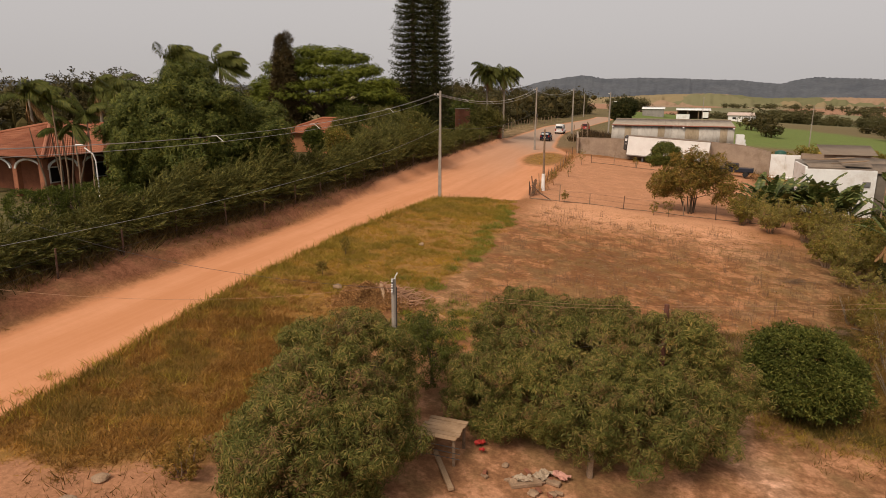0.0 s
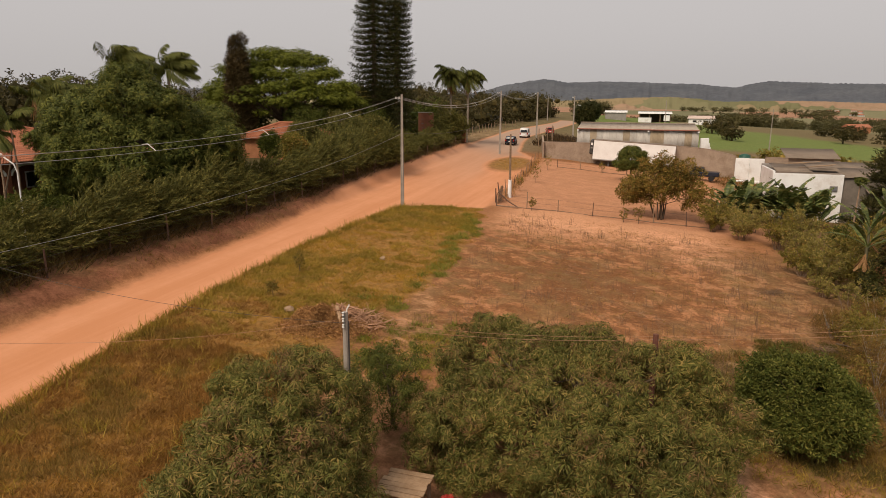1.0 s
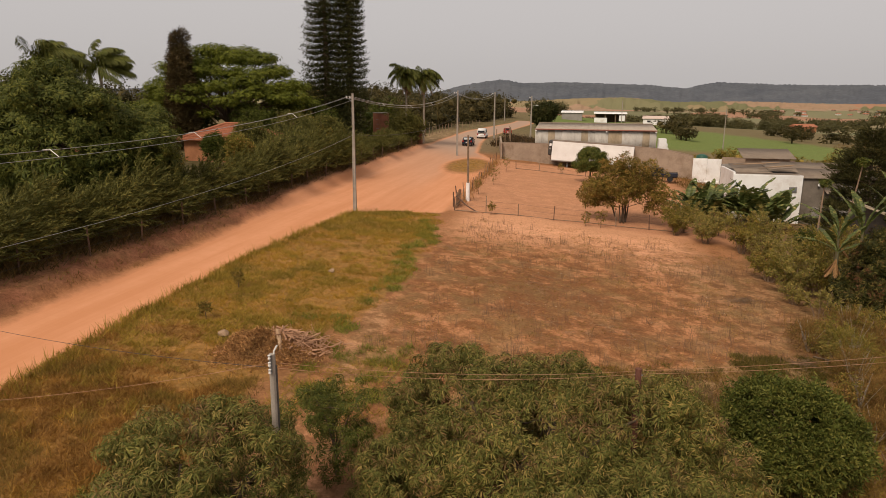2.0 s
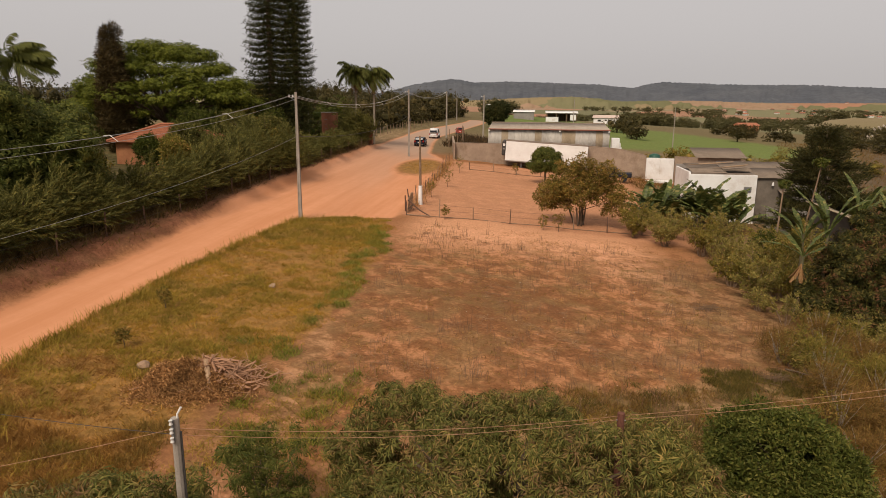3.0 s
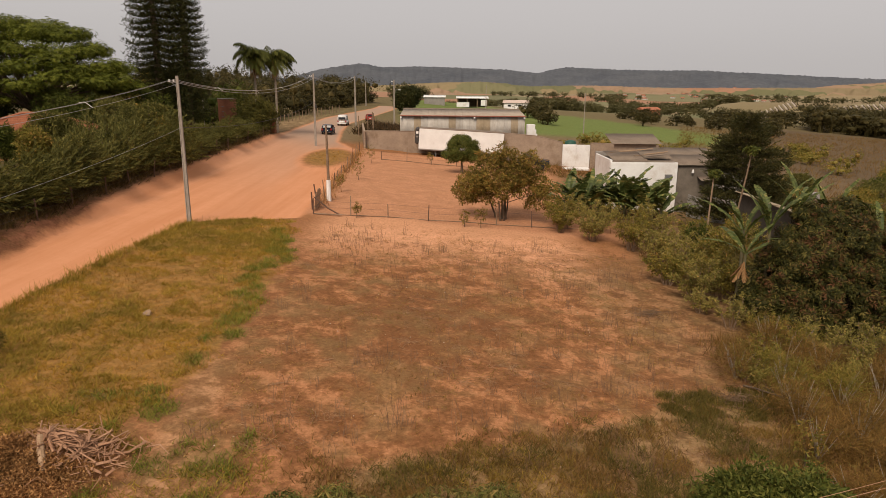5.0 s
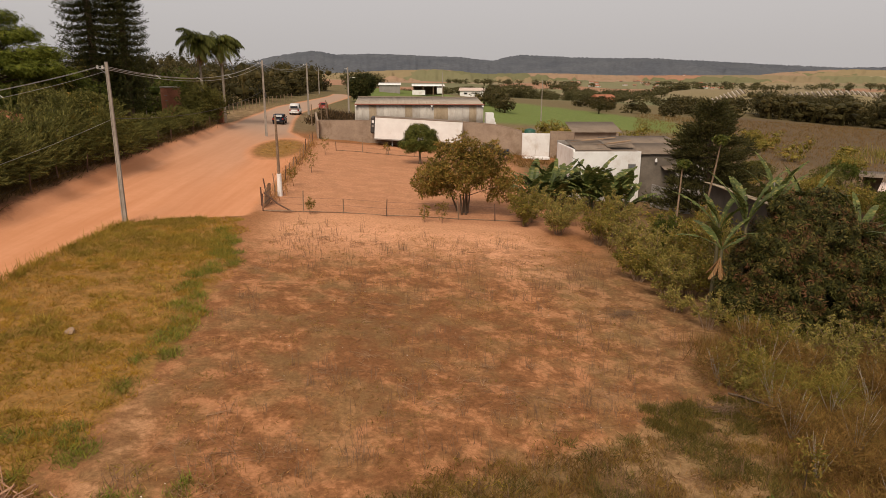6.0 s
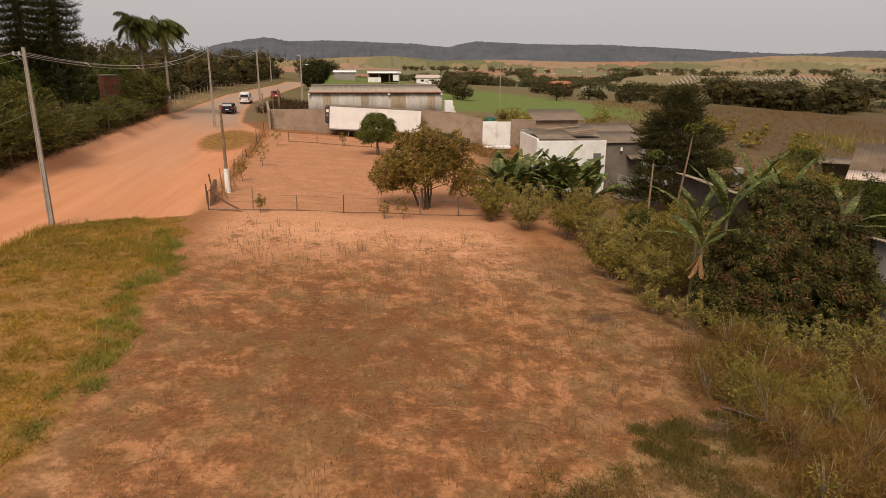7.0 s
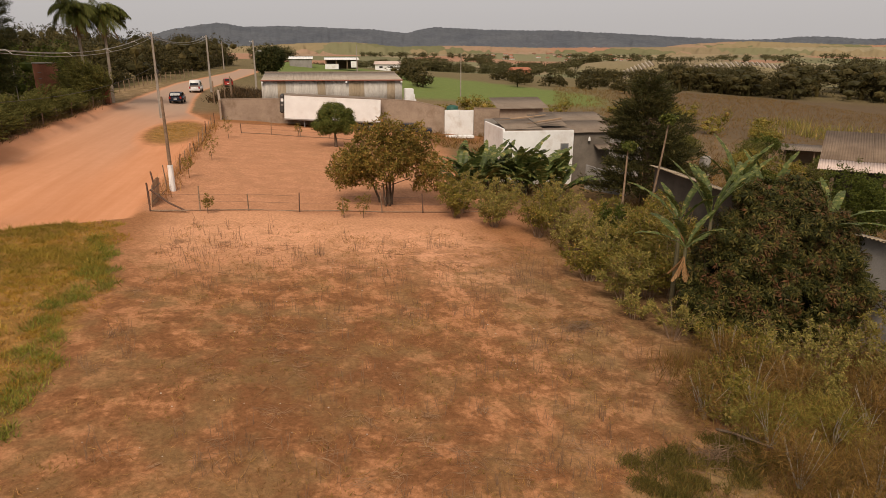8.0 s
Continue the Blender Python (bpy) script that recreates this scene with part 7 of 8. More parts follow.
def car(name, x, y, rz, paint, length, width, hgt, boxy, label):
    """A small car; its nose points along its own +y."""
    th = thing(name, pose(x, y, H(x, y) + 0.0, 0, 0, rz), label, "car")
    L, W = length / 2, width / 2
    body = [(-L, 0.35), (-L, 0.72), (-L + 0.06, 0.92), (L - 1.0, 0.92), (L - 0.15, 0.75), (L, 0.55), (L, 0.3)]
    cab = [(-L + 0.04, 0.92), (-L + (0.12 if boxy else 0.35), hgt - 0.05), (-L + 0.5, hgt), (L - (1.9 if not boxy else 1.6), hgt - 0.02), (L - 1.05, 0.92)]

    def prism(name_, prof, w0, w1, zsplit, mat, parent):
        bm = bmesh.new()
        sides = []
        for s in (-1, 1):
            sides.append([bm.verts.new((s * (w0 if z < zsplit else w1), yy, z)) for yy, z in prof])
        k = len(prof)
        for i in range(k):
            bm.faces.new((sides[0][i], sides[0][(i + 1) % k], sides[1][(i + 1) % k], sides[1][i]))
        bm.faces.new(sides[0][::-1])
        bm.faces.new(sides[1])
        bmesh.ops.recalc_face_normals(bm, faces=bm.faces)
        bmesh.ops.bevel(bm, geom=list(bm.edges), offset=0.05, segments=2, affect="EDGES")
        return part(name_, bm, mat, parent, smooth=True)

    b = prism("body", body, W, W, 0, paint, th)
    c = prism("cabin", cab, W * 0.96, W * 0.8, 1.1, paint, th)
    box(Geo(), (0, -L + (0.16 if boxy else 0.19), (0.92 + hgt) / 2 + 0.05), (W * 1.45, 0.05, (hgt - 0.92) * 0.62), m=pose(0, -L + (0.1 if boxy else 0.2), (0.92 + hgt) / 2 + 0.02, (-10 if boxy else -30))
        @ Matrix.Diagonal((1, 1, 1, 1))).ob("rear_window", GLASS, th)
    box(Geo(), (0, 0, 0), (W * 1.5, 0.05, (hgt - 0.92) * 0.9), m=pose(0, L - 1.38, (0.92 + hgt) / 2 + 0.04, 48)).ob("windscreen", GLASS, th)
    for s in (-1, 1):
        box(Geo(), (s * W * 0.9, -0.25, (0.92 + hgt) / 2 + 0.02), (0.06, length * 0.42, (hgt - 0.92) * 0.55), m=pose(s * W * 0.905, -0.25, (0.92 + hgt) / 2 + 0.02, 0, -s * 14)).ob("side_window", GLASS, th)
        box(Geo(), (s * W * 0.82, -L + 0.01, 0.8), (0.22, 0.06, 0.3), bevel=0.015).ob("tail_lamp", TAIL, th)
        box(Geo(), (s * W * 0.78, L - 0.12, 0.66), (0.34, 0.12, 0.14), bevel=0.02).ob("headlight", CERAMIC, th)
        box(Geo(), (s * (W + 0.07), L - 1.25, 0.98), (0.16, 0.1, 0.12), bevel=0.02).ob("mirror", paint, th)
        for wy in (-L + 0.72, L - 0.78):
            wh = tube(Geo(), [(s * (W - 0.2), wy, 0.31), (s * (W + 0.01), wy, 0.31)], 0.31, 18).ob("wheel", TYRE, th)
            tube(Geo(), [(s * (W - 0.05), wy, 0.31), (s * (W + 0.025), wy, 0.31)], 0.19, 12).ob("rim", IRON, wh)
    box(Geo(), (0, -L - 0.02, 0.62), (0.42, 0.02, 0.12)).ob("plate", WHITE, th)
    box(Geo(), (0, -L - 0.01, 0.42), (W * 1.8, 0.1, 0.14), bevel=0.03).ob("bumper", paint, th)


NAVY = surface("dark_blue_paint", (0.02, 0.024, 0.035), (0.026, 0.03, 0.042), 1, 0.25, 30, 0.1, bump=0)
CARWHITE = surface("white_car_paint", (0.62, 0.6, 0.57), (0.7, 0.68, 0.65), 1, 0.3, 30, 0.08, bump=0)
CARRED = surface("red_car_paint", (0.3, 0.04, 0.03), (0.36, 0.05, 0.04), 1, 0.3, 30, 0.08, bump=0)
car("hatchback", -20.6, 119.0, 2, NAVY, 3.9, 1.7, 1.5, False, "dark blue hatchback driving along the dusty road")
car("white_van", -20.9, 137.0, 2, CARWHITE, 4.1, 1.75, 1.95, True, "small white van on the dusty road")
car("red_hatchback", -17.6, 152.0, 10, CARRED, 3.8, 1.65, 1.5, False, "small red hatchback far down the road")


def yard_pickup():
    x, y = 9.0, 96.0
    th = thing("pickup", pose(x, y, H(x, y), 0, 0, 80), "dark pickup parked before the yard wall", "car")
    box(Geo(), (0, 0, 0.85), (1.7, 4.4, 0.6), bevel=0.1).ob("body", NAVY, th)
    box(Geo(), (0, 0.5, 1.42), (1.5, 1.7, 0.6), bevel=0.15).ob("cabin", NAVY, th)
    box(Geo(), (0, 0.5, 1.45), (1.54, 1.3, 0.34), bevel=0.05).ob("window", GLASS, th)
    for s in (-1, 1):
        for wy in (-1.3, 1.4):
            tube(Geo(), [(s * 0.65, wy, 0.36), (s * 0.88, wy, 0.36)], 0.36, 16).ob("wheel", TYRE, th)


yard_pickup()


# ---- the yard below the mango trees ----
def slat_table():
    x, y = -5.6, 16.75
    z0 = H(x, y)
    th = thing("slatted_table", pose(x, y, z0, 0, 0, -2), "low table of bleached planks on rough legs", "table")
    rng = rng_of(201)
    for k in range(6):
        box(Geo(), (0.02 * rng.normal(), -0.5 + k * 0.2, 0.8 + 0.006 * rng.normal()), (1.25 + 0.05 * rng.normal(), 0.175, 0.035), 0.8 * rng.normal(), 0.006).ob("slat", PLANK, th)
    for sx_ in (-0.52, 0.52):
        box(Geo(), (sx_, 0, 0.75), (0.08, 1.1, 0.06), bevel=0.006).ob("batten", WOOD_GREY, th)
        for sy_ in (-0.45, 0.45):
            box(Geo(), (sx_, sy_, 0.3), (0.08, 0.08, 0.88), bevel=0.008).ob("leg", WOOD_GREY, th)
    for k in range(3):
        tube(Geo(), [(-0.75, -0.56, 0.2 + 0.18 * k), (0.75, -0.58, 0.22 + 0.17 * k)], 0.012, 5).ob("rod", WIRE_DARK, th)


slat_table()


def plank_thing(x, y, l, w, t, rz, mat, label, lift=0.0, ry=0.0):
    o = thing("plank", pose(x, y, H(x, y) + lift, 0, ry, rz), label, "plank", "loose planks")
    box(Geo(), (0, 0, t / 2), (l, w, t), bevel=min(t, w) * 0.15).ob("board", mat, o)


plank_thing(-5.3, 15.9, 2.0, 0.16, 0.1, -58, PLANK, "long pale plank lying on the swept earth")
def torn_sheet(x, y, w, l, rz, mat, label, seed):
    """A crumpled scrap of sheeting lying on the ground."""
    rng = rng_of(seed)
    n = 9
    u, v = np.meshgrid(np.linspace(-0.5, 0.5, n), np.linspace(-0.5, 0.5, n))
    z = 0.05 + 0.13 * vnoise(u * 5 + seed, v * 5, seed) + 0.05 * rng.random(u.shape)
    top = np.stack([u * w * (1 + 0.2 * rng.random(u.shape)), v * l * (1 + 0.2 * rng.random(u.shape)), z], -1).reshape(-1, 3)
    i = np.arange(n * n).reshape(n, n)
    q = np.stack([i[:-1, :-1], i[:-1, 1:], i[1:, 1:], i[1:, :-1]], -1).reshape(-1, 4)
    o = Geo().add(np.concatenate([top, top - (0, 0, 0.012)]), q, q[:, ::-1] + n * n).ob("torn_sheet", mat)
    o.matrix_basis = pose(x, y, H(x, y), 0, 0, rz)
    tagged(o, label, "sheet", "scraps in the yard")


torn_sheet(-3.1, 16.35, 0.5, 0.3, 20, SHEETING, "crumpled pale plastic sheet on the rubble", 411)
torn_sheet(-2.6, 16.75, 0.5, 0.35, 70, SHEETING, "crumpled pale plastic sheet on the rubble", 412)
torn_sheet(-2.1, 16.9, 0.45, 0.3, -30, PINK_SHEET, "crumpled faded pink sheet on the rubble", 413)
torn_sheet(-4.65, 17.5, 0.3, 0.16, 40, RED_SCRAP, "small red scrap lying on swept earth", 414)
torn_sheet(-4.5, 17.15, 0.16, 0.12, 10, RED_SCRAP, "small red scrap lying on swept earth", 415)
_yr = rng_of(416)
for k in range(16):
    bx_, by_ = -2.7 + 0.75 * _yr.normal(), 16.3 + 0.4 * _yr.normal()
    o = box(Geo(), (0, 0, 0), (0.22, 0.11, 0.07), bevel=0.008).ob("brick", BRICK if k % 3 else STONE)
    o.matrix_basis = pose(bx_, by_, H(bx_, by_) + 0.04 + 0.03 * (k % 2), 12 * _yr.normal(), 10 * _yr.normal(), 360 * _yr.random())
    tagged(o, "chipped loose brick in the yard rubble", "brick", "loose bricks")
plank_thing(-3.0, 16.3, 0.9, 0.35, 0.12, 30, STONE, "broken pale slab in the rubble")
plank_thing(-2.4, 16.6, 0.7, 0.2, 0.1, -12, STONE, "broken pale slab in the rubble")


def boulder(x, y, r, mat, label, seed, flat=0.6, group="loose stones"):
    bm = bmesh.new()
    bmesh.ops.create_icosphere(bm, subdivisions=2, radius=1)
    rng = rng_of(seed)
    k = rng.normal(size=(6, 3))
    for v in bm.verts:
        s = 1 + 0.16 * sum(math.sin(3 * v.co.dot(Vector(a))) for a in k) / 2
        v.co = v.co * s
        v.co = Vector((v.co.x * r, v.co.y * r * 0.8, v.co.z * r * flat))
    o = part("stone", bm, mat, None)
    o.matrix_basis = pose(x, y, H(x, y) + r * flat * 0.4, 0, 0, seed * 40)
    tagged(o, label, "stone", group)


for k, (x, y, r) in enumerate([(-3.3, 16.2, 0.2), (-2.7, 15.9, 0.16), (-2.2, 16.1, 0.13), (-3.7, 16.9, 0.12), (-1.9, 15.6, 0.1), (-14.9, 28.0, 0.28), (-13.1, 10.5, 0.3), (-13.2, 11.6, 0.22), (-11.6, 11.0, 0.2), (-14.3, 38.2, 0.22)]):
    boulder(x, y, r, STONE, "pale weathered stone lying in grass and earth", 210 + k)


def corner_post():
    x, y = -1.35, 17.4
    o = box(Geo(), (0, 0, 0.55), (0.16, 0.16, 1.3), bevel=0.02).ob("wooden_stump", WOOD_GREY)
    o.matrix_basis = pose(x, y, H(x, y), 0, 0, 20)
    tagged(o, "short square wooden stump under a mango tree", "post")


corner_post()


def brush_pile():
    """A heap of cut branches, roots and dry leaves."""
    x, y = -12.6, 27.6
    th = thing("brush_pile", pose(x, y, H(x, y)), "heap of cut branches and dry brown leaves", "brush pile")
    rng = rng_of(221)
    g = Geo()
    for k in range(560):
        a, r = rng.random() * 6.28, abs(rng.normal()) * 0.75
        c = np.array([0.35 + r * math.cos(a) * 1.3, r * math.sin(a) * 0.8 + 0.3, 0.08 + 0.5 * math.exp(-r * r) * rng.random()])
        d = unit(np.array([rng.normal() + 0.5, rng.normal() * 0.8 - 0.3, rng.normal() * 0.2])) * rng.uniform(0.15, 0.62)
        w = rng.uniform(0.006, 0.022) * (2.2 if k % 5 == 0 else 1.1)
        tube(g, [c - d, c + rng.normal(size=3) * 0.08, c + d], [w, w * 0.9, w * 0.5], 4)
    tagged(g.ob("brushwood", STICK, th), kind="stuff")
    tube(Geo(), [(0.1, 0.3, 0.6), (0.4, -0.2, 0.5), (0.65, -0.6, 0.16)], [0.08, 0.095, 0.085], 8).ob("log", PLANK, th, "thick pale cut log")
    g = Geo()
    m = 8000
    p = np.stack([rng.normal(size=m) * 1.05 - 0.6, rng.normal(size=m) * 0.7 - 0.25, np.zeros(m)], -1)
    p[:, 2] = 0.75 * (0.6 + 0.8 * vnoise(p[:, 0] * 2.2, p[:, 1] * 2.2, 44)) * np.exp(-((p[:, 0] + 0.4) ** 2 * 0.7 + p[:, 1] ** 2)) * rng.random(m) ** 0.5 + 0.03
    tv, tf = spray(4, 0.11, 0.055, rng)
    scatter(g, tv, tf, p, np.tile((0, 0, 1.0), (m, 1)), 0.6 + 0.6 * rng.random(m), rng)
    tagged(g.ob("dry_leaves", DRY_HEAP, th), kind="stuff")


brush_pile()


# ---- grass, stalks and scrub ----
def blades(n, length, width, rng, spread):
    """Upright grass blades, each one slim triangle."""
    v, f = [], []
    for k in range(n):
        d = unit(np.array([rng.normal() * spread, rng.normal() * spread, 1.0]))
        o = np.array([rng.normal(), rng.normal(), 0]) * length * 0.45
        s = unit(np.cross(d, rng.normal(size=3))) * width / 2
        b = len(v)
        v += [o - s, o + s, o + d * length * (0.5 + 0.8 * rng.random())]
        f.append((b, b + 1, b + 2))
    return v, f


def tufts(name, pts, mat, count, length, width, seed, label, spread=0.6, category="grass"):
    rng = rng_of(seed)
    g = Geo()
    pats = [blades(count, length, width, rng, spread) for _ in range(3)]
    for k in range(3):
        q = pts[k::3]
        p = np.stack([q[:, 0], q[:, 1], height(q[:, 0], q[:, 1]) - 0.02], -1)
        scatter(g, *pats[k], p, np.tile((0, 0, 1.0), (len(q), 1)), 0.6 + 0.8 * rng.random(len(q)), rng, 1.0, 0.18)
    o = g.ob(name, mat)
    return tagged(o, label, category, kind="stuff")


def sow(n, x0, x1, y0, y1, keep, seed):
    rng = rng_of(seed)
    p = np.stack([rng.uniform(x0, x1, n), rng.uniform(y0, y1, n)], -1)
    return p[keep(p[:, 0], p[:, 1], rng.random(n))]


GRASS_STRAW = foliage("tan_olive_grass", [(0.0, (0.1, 0.085, 0.03)), (0.5, (0.16, 0.12, 0.045)), (0.9, (0.24, 0.17, 0.075))], 0.6, through_light=0.12)


GRASS_RUST = foliage("rusty_grass", [(0.0, (0.12, 0.07, 0.028)), (0.5, (0.19, 0.112, 0.045)), (0.9, (0.28, 0.175, 0.075))], 0.8, through_light=0.12)
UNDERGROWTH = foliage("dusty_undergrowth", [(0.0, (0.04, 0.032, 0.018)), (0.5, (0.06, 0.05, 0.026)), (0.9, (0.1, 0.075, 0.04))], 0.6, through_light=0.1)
GRASS_CLUMP = foliage("yellow_green_clumps", [(0.0, (0.17, 0.15, 0.035)), (0.5, (0.25, 0.215, 0.055)), (0.9, (0.36, 0.29, 0.1))], 0.6, through_light=0.15)
GRASS_DARK = foliage("dark_green_grass", [(0.0, (0.05, 0.05, 0.02)), (0.5, (0.085, 0.082, 0.032)), (0.9, (0.14, 0.12, 0.05))], 0.6, through_light=0.12)
STALK_DARK = surface("dark_dry_stalks", (0.15, 0.085, 0.05), (0.26, 0.155, 0.09), 1.5, 0.95, 20, 0.3, bump=0)
STRAW_PALE = surface("pale_bent_straw", (0.25, 0.135, 0.068), (0.36, 0.205, 0.11), 1.5, 0.95, 20, 0.3, bump=0)


def dry_plot_litter():
    """Dead weeds still standing in small groups, wisps of bent straw and pale pebbles on the bare plot."""
    rng = rng_of(83)
    groups = sow(900, -9.5, 10, 29, 57, lambda x, y, r: (vnoise(x / 3.2, y / 3.2, 84) > 0.35 + 0.3 * r) & (grass_sd(x, y) < -0.4), 85)
    g = Geo()
    for x, y in groups:
        for k in range(int(rng.integers(1, 7))):
            px_, py_ = x + 0.16 * rng.normal(), y + 0.16 * rng.normal()
            hgt = rng.uniform(0.2, 0.62) * (1.5 if rng.random() < 0.12 else 1)
            o = np.array([px_, py_, H(px_, py_) - 0.03])
            e = o + np.array([rng.normal() * 0.16, rng.normal() * 0.16, 1]) * hgt
            tube(g, [o, (o + e) / 2 + rng.normal(size=3) * 0.02, e], [0.0075, 0.006, 0.003], 3, caps=False)
            for b in range(2):
                q = o + (e - o) * rng.uniform(0.4, 0.9)
                tube(g, [q, q + np.array([rng.normal() * 0.5, rng.normal() * 0.5, 0.8]) * hgt * 0.25], [0.004, 0.002], 3, caps=False)
    tagged(g.ob("dry_stalks", STALK_DARK), "thin dry weed stalks standing on the bare plot", "weeds", kind="stuff")
    wisps = sow(620, -9.5, 10, 28.5, 54, lambda x, y, r: (vnoise(x / 3.5, y / 3.0, 86) > 0.3 + 0.35 * r) & (grass_sd(x, y) < -0.4), 87)
    g = Geo()
    for x, y in wisps:
        a0, n = rng.random() * 6.28, int(rng.integers(3, 13))
        for k in range(n):
            a, L = a0 + 0.5 * rng.normal(), rng.uniform(0.2, 0.75)
            px_, py_ = x + 0.14 * rng.normal(), y + 0.14 * rng.normal()
            turn = 0.5 * rng.normal()
            pts = []
            for t in (0, 0.33, 0.66, 1.0):
                qx, qy = px_ + L * t * math.cos(a + turn * t), py_ + L * t * math.sin(a + turn * t)
                pts.append((qx, qy, H(qx, qy) + 0.012 + 0.07 * math.sin(3.1 * t) * rng.random()))
            tube(g, pts, [0.006, 0.006, 0.005, 0.003], 3, caps=False)
    tagged(g.ob("bent_straw", STRAW_PALE), "wisps of bent pale straw lying on the bare plot", "litter", kind="stuff")
    g = Geo()
    for x, y in sow(300, -9, 8, 29, 52, lambda x, y, r: vnoise(x / 2.5, y / 2.5, 88) > 0.35 + 0.35 * r, 89):
        r = rng.uniform(0.012, 0.032)
        g.add(np.array([x, y, H(x, y) + r * 0.3]) + CORE_V * (1 + 0.25 * rng.normal(size=(len(CORE_V), 1))) * np.array([r, r * rng.uniform(0.6, 1), r * 0.6]), CORE_F)
    tagged(g.ob("pebbles", PALE_PEBBLE), "pale pebbles scattered on the bare plot", "pebbles", kind="stuff")


PALE_PEBBLE = surface("pale_pebbles", (0.42, 0.33, 0.25), (0.58, 0.48, 0.38), 9, 0.9, 30, 0.2, bump=0)


def lay_grass():
    def near_strip(x, y, r):
        return (road_sd(x, y) < 0.1 - 0.3 * r) & (grass_sd(x, y) > -0.3 + 1.5 * (vnoise(x / 1.5, y / 1.5, 61) - 0.4) + 0.5 * r - 0.25)

    strip = sow(34000, -20, -8.5, 11, 58, near_strip, 231)
    sx_, sy_ = strip[:, 0], strip[:, 1]
    shade = 0.5 * vnoise(sx_ / 4.2, sy_ / 4.2, 68) + 0.5 * vnoise(sx_ / 0.95, sy_ / 0.95, 69) + 0.12 * (vnoise(sx_ / 0.35, sy_ / 0.35, 76) - 0.5)
    shade = shade - 0.16 * sstep(30, 20, sy_) + 0.07 * sstep(-15, -19, sx_)
    thin = rng_of(77).random(len(strip)) < np.where(shade < 0.36, 0.45, 0.9)
    tufts("dry_grass", strip[(shade < 0.42) & thin], GRASS_BROWN, 8, 0.14, 0.02, 230, "short brown dead grass on the roadside strip", 1.5)
    near = (shade >= 0.42) & (sy_ < 25 + 4 * vnoise(sx_ / 2, sy_ / 2, 91)) & (shade < 0.62)
    tufts("rusty_grass", strip[near & thin], GRASS_RUST, 9, 0.2, 0.018, 92, "dead rust-brown grass and weeds near the yard", 1.2)
    shade = np.where(near, 0.0, shade)
    tufts("yellow_grass", strip[(shade >= 0.42) & (shade < 0.6) & thin], GRASS_DRY, 9, 0.17, 0.02, 232, "dry yellow grass on the roadside strip", 1.1)
    tufts("olive_grass", strip[(shade >= 0.6) & thin], GRASS_OLIVE, 11, 0.22, 0.02, 229, "olive green grass patches on the roadside strip", 0.85)
    clump = sow(420, -19.2, -11, 13, 56, lambda x, y, r: (grass_sd(x, y) > 0.1) & (vnoise(x / 2.6, y / 2.6, 78) > 0.42), 79)
    tufts("yellow_green_clumps", clump, GRASS_CLUMP, 46, 0.3, 0.018, 80, "rounded yellow-green weed clumps in the roadside grass", 0.9)
    rough = sow(15000, -19.5, -9.8, 11.5, 27, lambda x, y, r: (road_sd(x, y) < -0.1) & (grass_sd(x, y) > -0.2 + 0.6 * r) & (y < 22 + 5 * vnoise(x / 2, y / 2, 93)), 94)
    pick = vnoise(rough[:, 0] / 0.9, rough[:, 1] / 0.9, 95)
    tufts("brown_tufts", rough[(pick >= 0.42) & (pick < 0.6)], GRASS_BROWN, 9, 0.2, 0.016, 110, "short brown tufts among dead weeds near the yard", 1.2)
    tufts("rust_weeds", rough[pick < 0.42], GRASS_RUST, 9, 0.24, 0.016, 96, "dense dead rust-brown weeds near the yard", 1.1)
    tufts("olive_weeds", rough[pick >= 0.6], GRASS_STRAW, 9, 0.26, 0.016, 98, "dusty olive weeds near the yard", 1.0)
    belt = sow(24000, -7, 10, 23, 36, lambda x, y, r: (y < 29.9 + 0.4 * (x + 3) - 1.1 * r + 1.4 * (vnoise(x / 1.2, y / 1.2, 101) - 0.5)) & (x > -6.5 + 2 * r) & (np.abs(x - 3.1) > 0.7 - 0.6 * sstep(26, 28, y)) & (vnoise(x / 0.7, y / 0.6, 102) > 0.25 + 0.3 * r), 103)
    pick = 0.6 * vnoise(belt[:, 0] / 1.7, belt[:, 1] / 1.3, 104) + 0.4 * vnoise(belt[:, 0] / 0.5, belt[:, 1] / 0.5, 105)
    tufts("dark_weeds", belt[pick < 0.42], GRASS_DARK, 8, 0.26, 0.018, 106, "dark green weeds between the trees and the plot", 0.9, "weeds")
    tufts("brown_weeds", belt[(pick >= 0.42) & (pick < 0.62)], SCRUB, 7, 0.26, 0.018, 107, "dead brown weeds between the trees and the plot", 0.9, "weeds")
    tufts("tan_weeds", belt[pick >= 0.62], GRASS_STRAW, 7, 0.24, 0.018, 108, "tan and olive weeds between the trees and the plot", 0.9, "weeds")
    edge = sow(5200, -20.5, -17, 11, 57, lambda x, y, r: (np.abs(road_sd(x, y) + 0.25) < 0.35 * r + 0.1), 228)
    tufts("verge_grass", edge, GRASS_OLIVE, 7, 0.34, 0.024, 227, "taller ragged grass along the road's edge", 0.5)
    lush = sow(64000, -14.5, 11, 23, 58, lambda x, y, r: (lush_sd(x, y) > 0.02) & (x < 3), 233)
    tufts("green_grass", lush, GRASS_GREEN, 9, 0.21, 0.02, 234, "fresh green grass tufts at the plot's edge", 0.7)
    dark = sow(26000, 3, 11, 31, 38, lambda x, y, r: (lush_sd(x, y) > -0.1) & (vnoise(x / 0.5, y / 0.4, 90) > 0.3 + 0.4 * r), 81)
